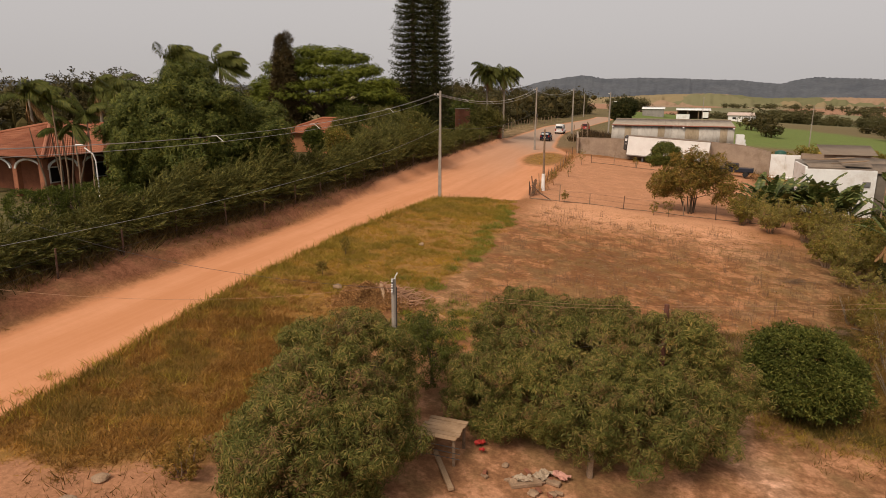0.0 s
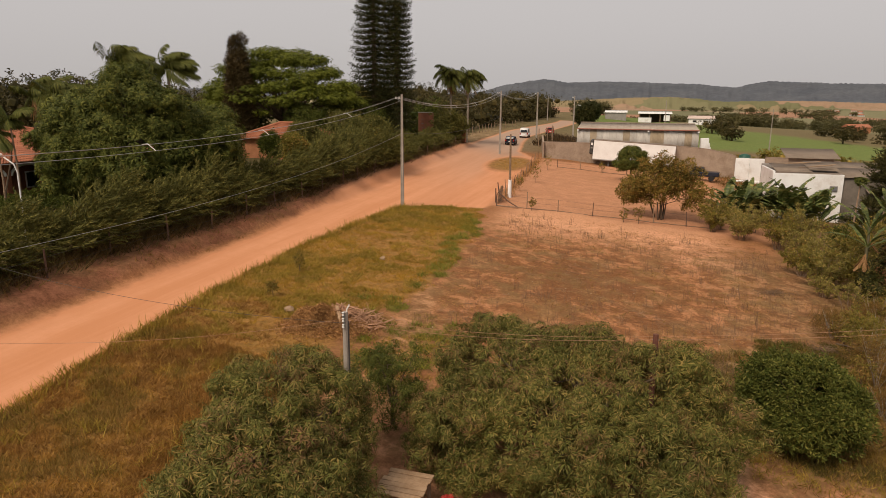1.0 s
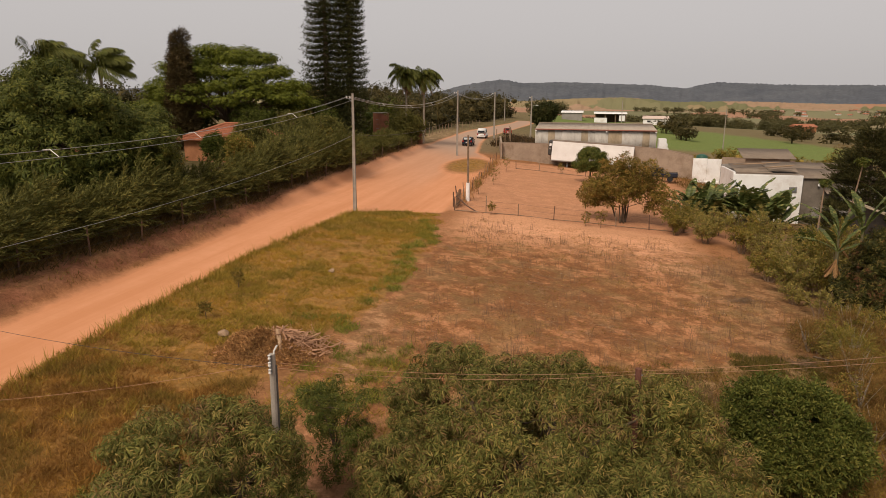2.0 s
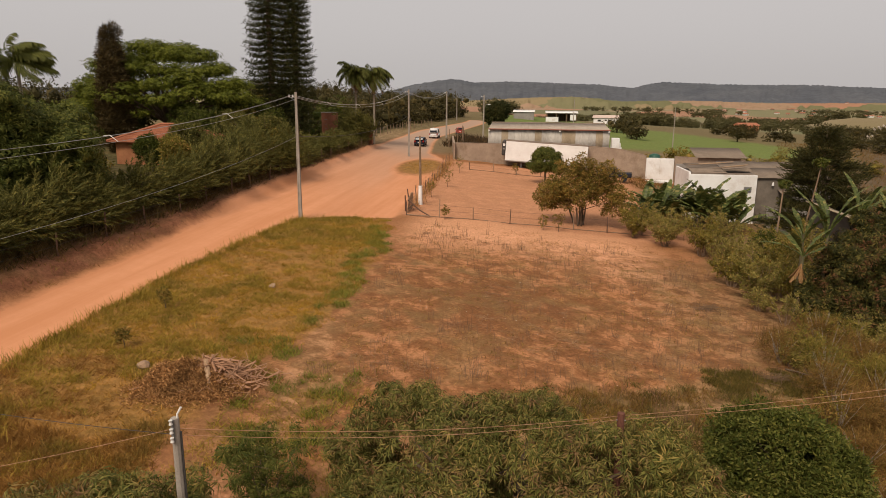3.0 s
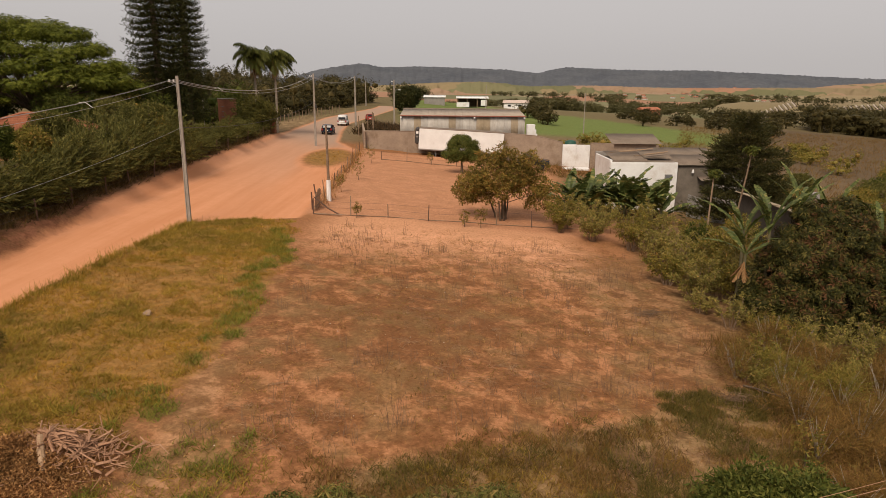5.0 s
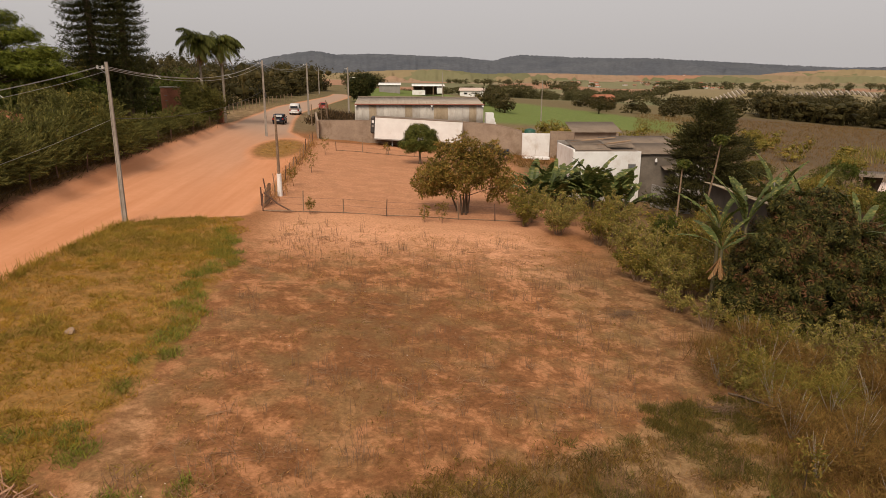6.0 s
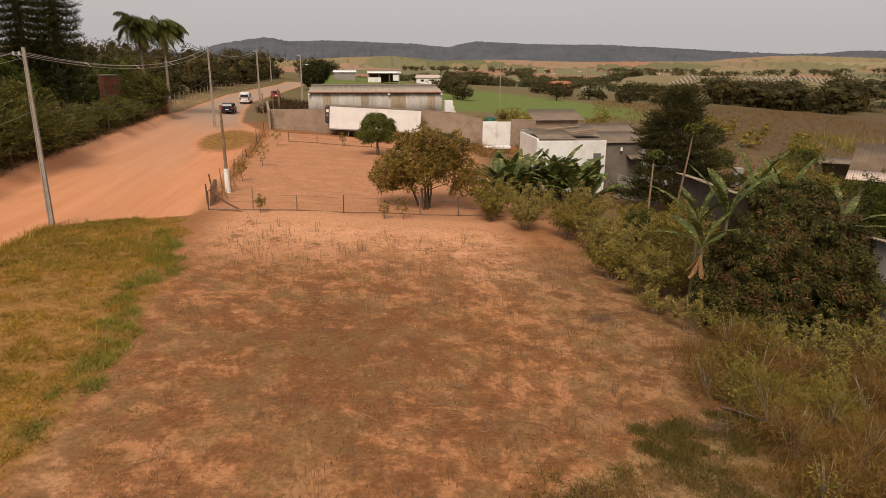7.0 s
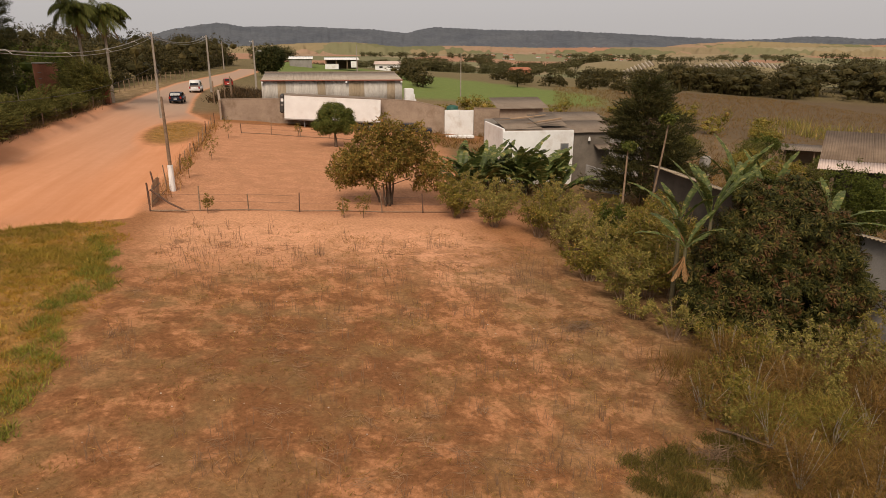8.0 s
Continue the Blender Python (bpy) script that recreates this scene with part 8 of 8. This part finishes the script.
    tufts("dark_green_grass", dark, GRASS_DARK, 8, 0.2, 0.02, 82, "dark green grass patch on the plot's low edge", 0.8)
    fringe = sow(6500, -11, 11, 22, 31, lambda x, y, r: vnoise(x / 1.8, y / 1.2, 70) + 0.07 * (27 - y) > 0.5 + 0.2 * r, 226)
    tufts("fringe_grass", fringe, GRASS_OLIVE, 7, 0.22, 0.02, 225, "thin olive grass before the mango trees", 0.9)
    island = sow(900, -19, -12.5, 81, 101, lambda x, y, r: grass_sd(x, y) > 0.1 + r * 0.6, 235)
    tufts("dry_verge_grass", island, GRASS_BROWN, 6, 0.18, 0.025, 236, "dry grass on the small road island")
    litter = sow(9500, -10, 11, 24, 58, lambda x, y, r: (vnoise(x / 2.2, y / 1.1, 63) > 0.5) & (grass_sd(x, y) < -0.5) & (r < 0.75), 237)
    tufts("dry_litter", litter, STALK, 5, 0.2, 0.016, 238, "dry stubble and plant litter on bare red earth", 1.6, "litter")
    green = sow(7500, -9.5, 10, 27, 57, lambda x, y, r: vnoise(x / 2.2, y / 2.2, 64) > 0.42 + 0.4 * r, 241)
    tufts("sparse_weeds", green, GRASS_STRAW, 6, 0.11, 0.022, 242, "sparse small weeds on the bare plot", 1.2, "weeds")
    straw = sow(4200, -10, 11, 28, 58, lambda x, y, r: (grass_sd(x, y) < -0.3) & (vnoise(x / 1.6, y / 1.6, 72) > 0.45), 223)
    tufts("straw", straw, STALK, 4, 0.26, 0.01, 222, "dry straw lying on the bare plot", 4.0, "litter")
    dry_plot_litter()
    yard = sow(2600, -15, 9, 9, 25, lambda x, y, r: (vnoise(x / 2, y / 2, 65) > 0.5) & (np.hypot((x + 2) / 7, (y - 18) / 5) > 0.9) & (road_sd(x, y) < -0.3), 243)
    tufts("yard_weeds", yard, SCRUB, 7, 0.3, 0.022, 244, "dry brown weeds round the yard", 0.8, "weeds")
    verge = sow(2600, -27.5, -23.2, 12, 106, lambda x, y, r: (road_sd(x, y) < -0.2) & (vnoise(x / 1.2, y / 2.5, 66) > 0.55), 245)
    tufts("bank_weeds", verge, SCRUB, 6, 0.26, 0.025, 246, "dry weeds on the roadside earth bank", 0.8, "weeds")
    # dark tufts thicken the hedge's foot and deepen the painted shade there
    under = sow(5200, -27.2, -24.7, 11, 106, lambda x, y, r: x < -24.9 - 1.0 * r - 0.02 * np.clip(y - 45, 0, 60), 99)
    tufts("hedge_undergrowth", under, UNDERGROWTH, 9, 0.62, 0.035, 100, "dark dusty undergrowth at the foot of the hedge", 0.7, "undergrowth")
    fence = sow(1300, -13.5, -10.2, 62, 98, lambda x, y, r: np.abs(x + 11.6 + 0.035 * (y - 59.4)) < 0.45 * r + 0.1, 247)
    tufts("fence_weeds", fence, STALK, 5, 0.6, 0.03, 248, "dry brown weeds along the fence", 0.4, "weeds")
    far = sow(13000, 24, 150, 70, 230, lambda x, y, r: np.degrees(np.arctan2(x + 2, y - 18)) > 20, 249)
    tufts("tall_brown_grass", far, SCRUB, 5, 0.6, 0.05, 250, "tall brown dead grass on the falling field", 0.5)
    low = sow(9500, 8.5, 21, 20, 40.5, lambda x, y, r: x - 9.6 + 2.6 * (vnoise(x / 1.6, y / 1.6, 73) - 0.5) - 0.16 * np.abs(y - 29) + 1.0 > 1.4 * r, 253)
    cut = vnoise(low[:, 0] / 1.4, low[:, 1] / 1.4, 74)
    tufts("brown_thatch_grass", low[cut < 0.52], SCRUB, 8, 0.62, 0.018, 254, "dense dead brown grass on the plot's low side", 0.45)
    tufts("tan_thatch_grass", low[cut >= 0.52], GRASS_STRAW, 8, 0.56, 0.016, 255, "dense tan and olive grass on the plot's low side", 0.5)
    slope = sow(5200, 11, 42, 52, 104, lambda x, y, r: vnoise(x / 4, y / 4, 67) > 0.42, 251)
    tufts("rough_grass", slope, SCRUB, 7, 0.6, 0.05, 252, "rough dry grass and weeds round the sheds", 0.7)


lay_grass()


def scrub_bushes():
    """Twiggy brown scrub along the falling edge of the plot."""
    rng = rng_of(261)
    spots = [(9.4, 36.5), (10.6, 35.0), (11.6, 37.2), (10.2, 33.2), (11.8, 32.4), (9.6, 31.0), (12.6, 34.8), (13.4, 37.6), (11.0, 29.6), (12.8, 30.2), (9.0, 28.2), (10.4, 27.0), (12.0, 27.2), (13.8, 33.0), (14.6, 35.6), (12.2, 39.8), (13.8, 40.2), (8.6, 25.4), (10.2, 24.2), (11.8, 24.6), (14.4, 29.0), (15.6, 32.0), (9.2, 21.6), (16.0, 37.0)]
    for k, (x, y) in enumerate(spots):
        th = thing("scrub_bush", pose(x, y, H(x, y)), "dry twiggy brown scrub bush on the plot's low edge", "bush", "scrub bushes")
        h = 1.1 + 0.5 * rng.random()
        g = Geo()
        for b in range(9):
            a = rng.random() * 6.28
            e = np.array([math.cos(a) * 0.6, math.sin(a) * 0.6, h * (0.7 + 0.4 * rng.random())])
            tube(g, [(0, 0, -0.1), e * 0.5 + rng.normal(size=3) * 0.05, e], [0.02, 0.014, 0.005], 4)
        tagged(g.ob("stem", BARK_PALE, th), kind="stuff")
        lobes = [[rng.normal() * 0.4, rng.normal() * 0.4, h * (0.35 + 0.4 * rng.random()), 0.65, 0.65, h * 0.4] for _ in range(4)]
        p, d = lobe_points(lobes, 260, rng, 0.1, 0.4, 0.0)
        p[:, 2] = np.maximum(p[:, 2], 0.04)
        g = Geo()
        scatter(g, *TWIGGY[0], p[::2], d[::2], 0.8, rng, 0.7, 0.3)
        scatter(g, *SPRAY_SET[1], p[1::3], d[1::3], 0.55, rng, 0.5, 0.4)
        g.ob("foliage", SHRUB if k % 5 == 1 else SCRUB, th)
    for k, (x, y, h) in enumerate([(13.0, 39.2, 1.6), (14.6, 39.8, 1.8), (16.2, 39.8, 2.0), (17.6, 40.2, 2.2), (19.0, 40.2, 2.3), (15.4, 38.2, 1.4), (17.4, 38.2, 1.6), (11.7, 42.4, 2.0), (12.8, 41.2, 1.7), (10.4, 38.0, 1.1), (9.9, 36.4, 1.2), (11.0, 44.4, 1.3), (18.6, 37.4, 1.7), (14.2, 37.0, 1.0), (13.4, 43.0, 2.0), (14.9, 41.6, 1.7), (10.6, 37.3, 1.7)]):
        airy_shrub(x, y, h, 0.55 * h + 0.1, PALE_SHRUB if k % 4 else SHRUB, "small airy olive shrub at the foot of the thicket", 270 + k, stems=10, twigs=5, per=4, size=0.75, bare=0.35)
    for k, (x, y) in enumerate([(-11.6, 17.0), (-11.2, 18.6), (-11.4, 12.6), (-10.7, 15.6), (-10.4, 19.6)]):
        airy_shrub(x, y, 0.8 + 0.4 * rng.random(), 0.6, GRASS_STRAW if k % 3 else SHRUB, "low brown weed clump in the rough grass", 390 + k, "weed_clump", "weed", "weed clumps", 10, 4, 4, 0.6, 0.1)
    # green growth behind the boundary wall
    for k, (x, y, h, r) in enumerate([(30.2, 53.4, 6.0, 1.9), (29.0, 62.0, 2.6, 1.6), (31.5, 66.0, 2.4, 1.6), (35.0, 70.0, 3.0, 2.0), (39.5, 72.0, 2.8, 1.9), (44.0, 75.0, 3.2, 2.2), (48.5, 77.0, 2.6, 1.8), (42.0, 82.0, 2.6, 2.0), (46.5, 86.0, 3.0, 2.2), (51.0, 90.0, 3.0, 2.2), (36.0, 88.0, 2.2, 1.8), (41.0, 92.0, 2.6, 2.0), (27.5, 56.0, 2.2, 1.5), (26.0, 50.5, 2.6, 1.6), (55.0, 82.0, 3.0, 2.4)]):
        lobes = [[rng.normal() * r * 0.45, rng.normal() * r * 0.45, h * (0.3 + 0.4 * rng.random()), r * 0.6, r * 0.6, h * 0.25] for _ in range(6)]
        leafy_tree("green_shrub", x, y, lobes, 420 if k else 1500, SPRAY_SET, 1.5 if k else 1.1, (DARKGREEN, SHRUB, HEDGE)[k % 3], BARK, "leafy green shrub behind the boundary wall", "shrub", 370 + k, 0.07, h * 0.3, group="shrubs behind the wall", shell=0.4, rough=0.5, cut=0.4)


scrub_bushes()


STICK_DULL = surface("dull_dry_twigs", (0.14, 0.085, 0.05), (0.22, 0.14, 0.085), 3, 0.95, 20, 0.3, bump=0)


def twig_heap(x, y, seed, label):
    rng = rng_of(seed)
    g = Geo()
    for k in range(90):
        a, r = rng.random() * 6.28, abs(rng.normal()) * 0.45
        c = np.array([r * math.cos(a) * 1.5, r * math.sin(a), 0.06 + 0.22 * math.exp(-r * r * 3) * rng.random()])
        d = unit(np.array([rng.normal(), rng.normal() * 0.5, rng.normal() * 0.15])) * rng.uniform(0.15, 0.45)
        tube(g, [c - d, c + rng.normal(size=3) * 0.05, c + d], [0.008, 0.007, 0.003], 3, caps=False)
    o = g.ob("twig_heap", STICK_DULL)
    o.matrix_basis = pose(x, y, H(x, y))
    tagged(o, label, "twig heap", kind="stuff")


def fallen_branch(a, b, seed, label):
    """A bare crooked branch with side twigs, lying in the scrub."""
    rng = rng_of(seed)
    za, zb = H(*a), H(*b)
    th = thing("fallen_branch", pose(a[0], a[1], za), label, "branch")
    e = np.array([b[0] - a[0], b[1] - a[1], zb - za + 0.35])
    pts = [e * t + np.array([0.08 * math.sin(7 * t), 0.08 * math.cos(9 * t), 0.04 + 0.12 * math.sin(3.1 * t)]) for t in np.linspace(0, 1, 9)]
    tube(Geo(), pts, np.linspace(0.045, 0.016, 9), 6).ob("limb", BARK, th)
    g = Geo()
    for k in range(26):
        q = pts[int(rng.integers(1, 9))]
        d = unit(np.array([rng.normal(), rng.normal(), abs(rng.normal()) * 0.7])) * rng.uniform(0.25, 0.7)
        tube(g, [q, q + d * 0.5 + rng.normal(size=3) * 0.04, q + d], [0.012, 0.009, 0.004], 4, caps=False)
    tagged(g.ob("twigs", BARK, th), kind="stuff")


fallen_branch((9.46, 35.86), (10.82, 33.59), 403, "bare crooked branch lying in dry scrub")
twig_heap(8.6, 34.6, 401, "low heap of dark dry twigs in green grass")
twig_heap(8.1, 43.2, 402, "scatter of dark dry twigs on the bare plot")


# ---- the far country ----
def woods(name, spots, mat, label, seed, leaf=1.0, per=150):
    """A stand of far trees: heaps of leaf clumps on short trunks, in one mesh."""
    rng = rng_of(seed)
    g = Geo()
    pats = [spray(6, 1.2 * leaf, 0.8 * leaf, rng), spray(6, 1.4 * leaf, 0.8 * leaf, rng)]
    for x, y, h, r in spots:
        z = H(x, y)
        tube(g, [(x, y, z - 0.5), (x, y, z + h * 0.6)], [r * 0.09, r * 0.05], 5, caps=False)
        lobes = [[x + rng.normal() * r * 0.35, y + rng.normal() * r * 0.35, z + h * (0.22 + 0.56 * rng.random()), r * 0.62, r * 0.62, h * 0.24] for _ in range(5)]
        for l in lobes:
            bump = 1 + 0.18 * np.sin(CORE_V @ rng.normal(size=(3, 1)) * 5)
            g.add(np.array(l[:3]) + CORE_V * bump * np.array(l[3:]) * 0.44, CORE_F)
        p, d = lobe_points(lobes, per, rng, 0.6, 0.3, 0.5)
        scatter(g, *pats[int(rng.integers(2))], p, d, 0.8 + 0.5 * rng.random(len(p)), rng)
    o = g.ob(name, mat)
    tagged(o, label, "woodland", kind="stuff")


def polar(az, r):
    a = radians(az)
    return -2 + r * math.sin(a), 18 + r * math.cos(a)


TUNNEL = surface("dusty_tunnel_cover", (0.4, 0.33, 0.25), (0.5, 0.42, 0.33), 0.2, 0.8, 4, 0.2, bump=0)


def far_country():
    rng = rng_of(281)
    # wood along the far side of the road
    s = []
    for k in range(120):
        az = rng.uniform(-25, -6.5)
        r = rng.uniform(112, 250) if az < -10 else rng.uniform(175, 260)
        x, y = polar(az, r)
        if road_sd(np.array([x]), np.array([y]))[0] < -5 and x < -33 + max(0, y - 150) * 0.12:
            s.append((x, y, rng.uniform(6.5, 9.5) * (1 + 0.15 * (az < -16)), rng.uniform(2.6, 4.2)))
    for k in range(46):
        y = 114 + 120 * rng.random()
        x = float(np.interp(y, [105, 118, 150, 200, 240], [-33, -34.5, -33.5, -27, -24])) - abs(rng.normal()) * 5
        s.append((x, y, rng.uniform(2.2, 4.5), rng.uniform(1.6, 2.8)))
    woods("roadside_wood", s, ROAD_WOODS, "dark mixed wood along the far side of the road", 282, 0.27, 160)
    s = []
    for k in range(90):
        az = rng.uniform(-64, -24)
        r = rng.uniform(74, 125)
        x, y = polar(az, r)
        if x < -50 and not (-56 < x < -40 and 72 < y < 104):
            s.append((x, y, rng.uniform(6.5, 9.5) if az < -37 else rng.uniform(4.5, 7), rng.uniform(2.4, 3.8)))
    woods("garden_wood", s, ROAD_WOODS, "dark garden trees behind the houses", 283, 0.27, 160)
    s = [(x, y, rng.uniform(5, 8), rng.uniform(2.2, 3.2)) for x, y in ((-56, 84), (-54, 92), (-48, 101), (-40, 104), (-44, 110), (-38, 112), (-36, 118), (-52, 70), (-55, 64), (-49, 67))]
    woods("garden_undergrowth", s, DARKGREEN, "dark undergrowth beneath the tall trees", 284, 0.27, 300)
    leafy_tree("dark_round_tree", -11.6, 185.0, [[0, 0, 4.0, 3.0, 3.0, 2.4], [-1, 0, 3.2, 2.2, 2.2, 2.0], [1, 0, 5.2, 2.0, 2.0, 1.6]], 700, BIG_SPRAY, 1.2, CONIFER, BARK, "dark round tree by the far bend", "tree", 285, 0.3, 1.6)
    # hedgerows and copses of the valley
    bands = [(-4.5, -1.6, 300, 335, 16, 6, 8), (7, 11.5, 320, 365, 34, 4.5, 6.5), (11.5, 22, 350, 520, 46, 4, 7), (7.2, 9.2, 172, 215, 5, 4, 6.5), (15, 27, 205, 262, 26, 2.5, 5), (22, 28, 270, 330, 22, 4, 7), (29.3, 35.6, 265, 305, 60, 8, 11), (35.6, 37.6, 268, 300, 10, 5, 8), (37.5, 56, 262, 330, 110, 10, 13.5),
             (-60, -30, 380, 900, 60, 8, 13)]
    for k, (a0, a1, r0, r1, n, h0, h1) in enumerate(bands):
        s = []
        for _ in range(n):
            az, r = rng.uniform(a0, a1), rng.uniform(r0, r1)
            x, y = polar(az, r)
            if vnoise(np.array([x / 60.0]), np.array([y / 60.0]), 71)[0] > (0.33 if r < 600 else 0.42):
                s.append((x, y, rng.uniform(h0, h1), rng.uniform(h0, h1) * 0.66))
        if s:
            woods("valley_copse", s, ROAD_WOODS if r0 < 300 else HAZED_WOODS, "dark copse and hedgerow trees in the valley", 290 + k, 0.36 if r0 < 600 else 0.9, 140 if r0 < 600 else 40)
    lines = [(1.0, 1000, 15, 1030, 90, 7, 10), (14, 880, 22, 700, 44, 6, 9), (3, 1480, 17, 1420, 70, 8, 12), (20, 1560, 42, 1480, 90, 8, 12), (26, 1150, 46, 1230, 60, 8, 11), (-4, 640, 6, 800, 40, 6, 9), (8, 620, 16, 560, 40, 5, 8), (16, 540, 25, 640, 50, 5, 8)]
    for k, (a0, r0, a1, r1, n, h0, h1) in enumerate(lines):
        s = []
        for i in range(n):
            u = rng.random()
            x, y = polar(a0 + (a1 - a0) * u, r0 + (r1 - r0) * u + rng.normal() * 14)
            if vnoise(np.array([u * 9.0]), np.array([k * 5.0]), 97)[0] > 0.3:
                s.append((x, y, rng.uniform(h0, h1), rng.uniform(h0, h1) * 0.8))
        woods("valley_tree_line", s, HAZED_WOODS, "dark line of trees between far fields", 310 + k, 0.8, 40)
    q = np.array([polar(rng.uniform(36, 43), rng.uniform(125, 150)) for _ in range(22)])
    tufts("pale_cane_clumps", np.repeat(q, 4, 0) + rng.normal(size=(88, 2)) * 0.8, PALE_SHRUB, 9, 1.8, 0.12, 288, "pale green cane clumps in the brown field", 0.4)
    s = []
    for _ in range(85):
        x, y = rng.uniform(13, 74), rng.uniform(108, 150)
        if y < 128 + 0.3 * x and vnoise(np.array([x / 9.0]), np.array([y / 9.0]), 75)[0] > 0.4:
            s.append((x, y, rng.uniform(1.6, 3.8), rng.uniform(1.2, 2.4)))
    woods("field_edge_bushes", s, SHRUB, "rough olive bushes along the green field's edge", 296, 0.22, 90)
    # far sheds on the green field
    z = H(-5.6, 255) - 0.4
    a = thing("field_shed", pose(-5.6, 257, z), "long pale shed at the edge of the green field", "shed")
    box(Geo(), (0, 0, (7.2 - z) / 2), (7.4, 6, 7.2 - z), bevel=0.03).ob("wall", GREY_WALL, a)
    roof_panels(a, -4.0, -3.4, 7.25 - z, 8.0, 6.8, 6, 4, WHITE, pitch=0.5, depth=0.05)
    b = thing("field_barn", pose(8.0, 256, z - 0.4), "open dark barn with a pale roof above the field", "barn")
    zb = z - 0.4
    for px_ in (-5.2, -1.8, 1.8, 5.2):
        for py_ in (-3, 3):
            box(Geo(), (px_, py_, (7.0 - zb) / 2), (0.3, 0.3, 7.0 - zb)).ob("post", WOOD_GREY, b)
    box(Geo(), (0, 3.2, (6.8 - zb) / 2), (10.6, 0.2, 6.8 - zb)).ob("back_wall", DARK_TIMBER, b)
    box(Geo(), (-3.4, -3.2, 0.9), (4.5, 0.2, 1.7)).ob("front_wall", WHITE, b)
    box(Geo(), (4.0, -3.3, 1.6), (2.0, 1.0, 2.0), bevel=0.05).ob("bin", WHITE, b)
    roof_panels(b, -5.8, -3.8, 7.0 - zb, 11.6, 7.8, 5, 5, WHITE, pitch=0.5, depth=0.05)
    house_spots = [(26.3, 278.5, 9, 5, 2.3, WHITE), (96, 335, 9, 6, 2.4, ORANGE_BRICK)]
    for k in range(34):
        az, r = rng.uniform(14.5, 27), rng.uniform(1350, 1750)
        x, y = polar(az, r)
        house_spots.append((x, y, rng.uniform(6, 10), rng.uniform(5, 7), rng.uniform(2.4, 3.4), (CERAMIC, BLOCK, PINK_ROOF)[k % 3]))
    for k in range(34):
        az, r = rng.uniform(13, 46), rng.uniform(2000, 2550)
        x, y = polar(az, r)
        house_spots.append((x, y, rng.uniform(6, 13), rng.uniform(6, 9), rng.uniform(3, 4.5), (CERAMIC, PINK_ROOF)[k % 2]))
    for k in range(16):
        az, r = rng.uniform(-39, -34), rng.uniform(900, 1600)
        x, y = polar(az, r)
        house_spots.append((x, y, rng.uniform(10, 30), rng.uniform(8, 14), rng.uniform(4, 7), WHITE))
    for x, y, w, d, h, mat in house_spots:
        zg = H(x, y)
        t = thing("far_house", pose(x, y, zg, 0, 0, 20 * rng.normal()), "small distant house in the valley", "house", "valley houses")
        box(Geo(), (0, 0, h / 2 - 0.5), (w, d, h + 1)).ob("wall", mat, t)
        g = Geo()
        o = 0.5
        v = [(-w / 2 - o, -d / 2 - o, h), (w / 2 + o, -d / 2 - o, h), (w / 2 + o, d / 2 + o, h), (-w / 2 - o, d / 2 + o, h), (-w / 2 - o, 0, h + d * 0.22), (w / 2 + o, 0, h + d * 0.22)]
        g.add(v, [(0, 1, 5, 4), (2, 3, 4, 5), (0, 3, 2, 1)], [(0, 4, 3), (1, 2, 5)])
        g.ob("roof", CLAY if mat is not WHITE else PINK_ROOF, t)
        for wx in (-0.25, 0.2):
            box(Geo(), (wx * w, -d / 2 - 0.03, h * 0.55), (w * 0.14, 0.08, h * 0.3)).ob("window", DARK, t)
    # pale terraces of crop tunnels on a far slope
    for a0, a1, n in ((25.0, 27.7, 11), (29.4, 37.0, 22)):
        for k in range(n):
            u = k / (n - 1)
            az = a0 + (a1 - a0) * u
            x, y = polar(az, float(np.interp(az, [25, 27.7, 29.4, 31.9, 35.1, 37.0], [398, 500, 442, 480, 508, 480])))
            t = thing("crop_tunnel", pose(x, y, H(x, y)), "long pale crop tunnel on a far slope", "crop tunnel", "crop tunnels")
            a = radians(az - 5)
            run = [(s * math.sin(a), s * math.cos(a)) for s in (-16, -8, 0, 8, 16)]
            line = [(dx, dy, H(x + dx, y + dy) - H(x, y)) for dx, dy in run]
            tube(Geo(), [(px_, py_, pz_ + 0.3) for px_, py_, pz_ in line], 0.5, 8).ob("cover", TUNNEL, t)
            tube(Geo(), [(px_ + 0.85, py_ - 0.4, pz_ + 0.15) for px_, py_, pz_ in line], 0.38, 6).ob("trench_edge", DARK_TIMBER, t)
    # fence posts beside the far road
    for k in range(22):
        y = 116 + k * 2.6
        x = float(np.interp(y, [105, 118, 150, 200], [-28.6, -30.2, -29.0, -21.5])) - 0.8
        fence_post(x, y, 1.6, 0.07, 0.05 * rng.normal(), "pale far fence post beside the road", "far fence posts", WOOD_GREY)
    leafy_tree("roadside_bush", -29.2, 113.0, [[0, 0, 1.6, 1.6, 1.6, 1.2], [0.6, 0.8, 1.3, 1.2, 1.2, 1.0]], 420, SPRAY_SET, 1.6, HEDGE, BARK, "dusty roadside bush at the hedge's end", "bush", 289, 0.08, 0.6)
    # burnt and cut brush on the corner plot
    q = sow(420, -17, -9, 120, 146, lambda x, y, r: road_sd(x, y) < -0.8, 286)
    tufts("burnt_brush", q, BURNT, 9, 1.0, 0.09, 287, "dark heap of burnt and cut brush", 1.0, "brush")
    for k, (x, y) in enumerate([(-15.6, 118.0), (-14.6, 122.0), (-14.2, 127.0), (-14.8, 131.0)]):
        fence_post(x, y, 3.2, 0.09, 0, "leaning dark post on the corner plot", "corner posts", WOOD_GREY)


BURNT = foliage("burnt_brush", [(0.0, (0.02, 0.016, 0.012)), (0.6, (0.04, 0.03, 0.022)), (0.95, (0.09, 0.06, 0.04))], 0.5, through_light=0.02)
far_country()
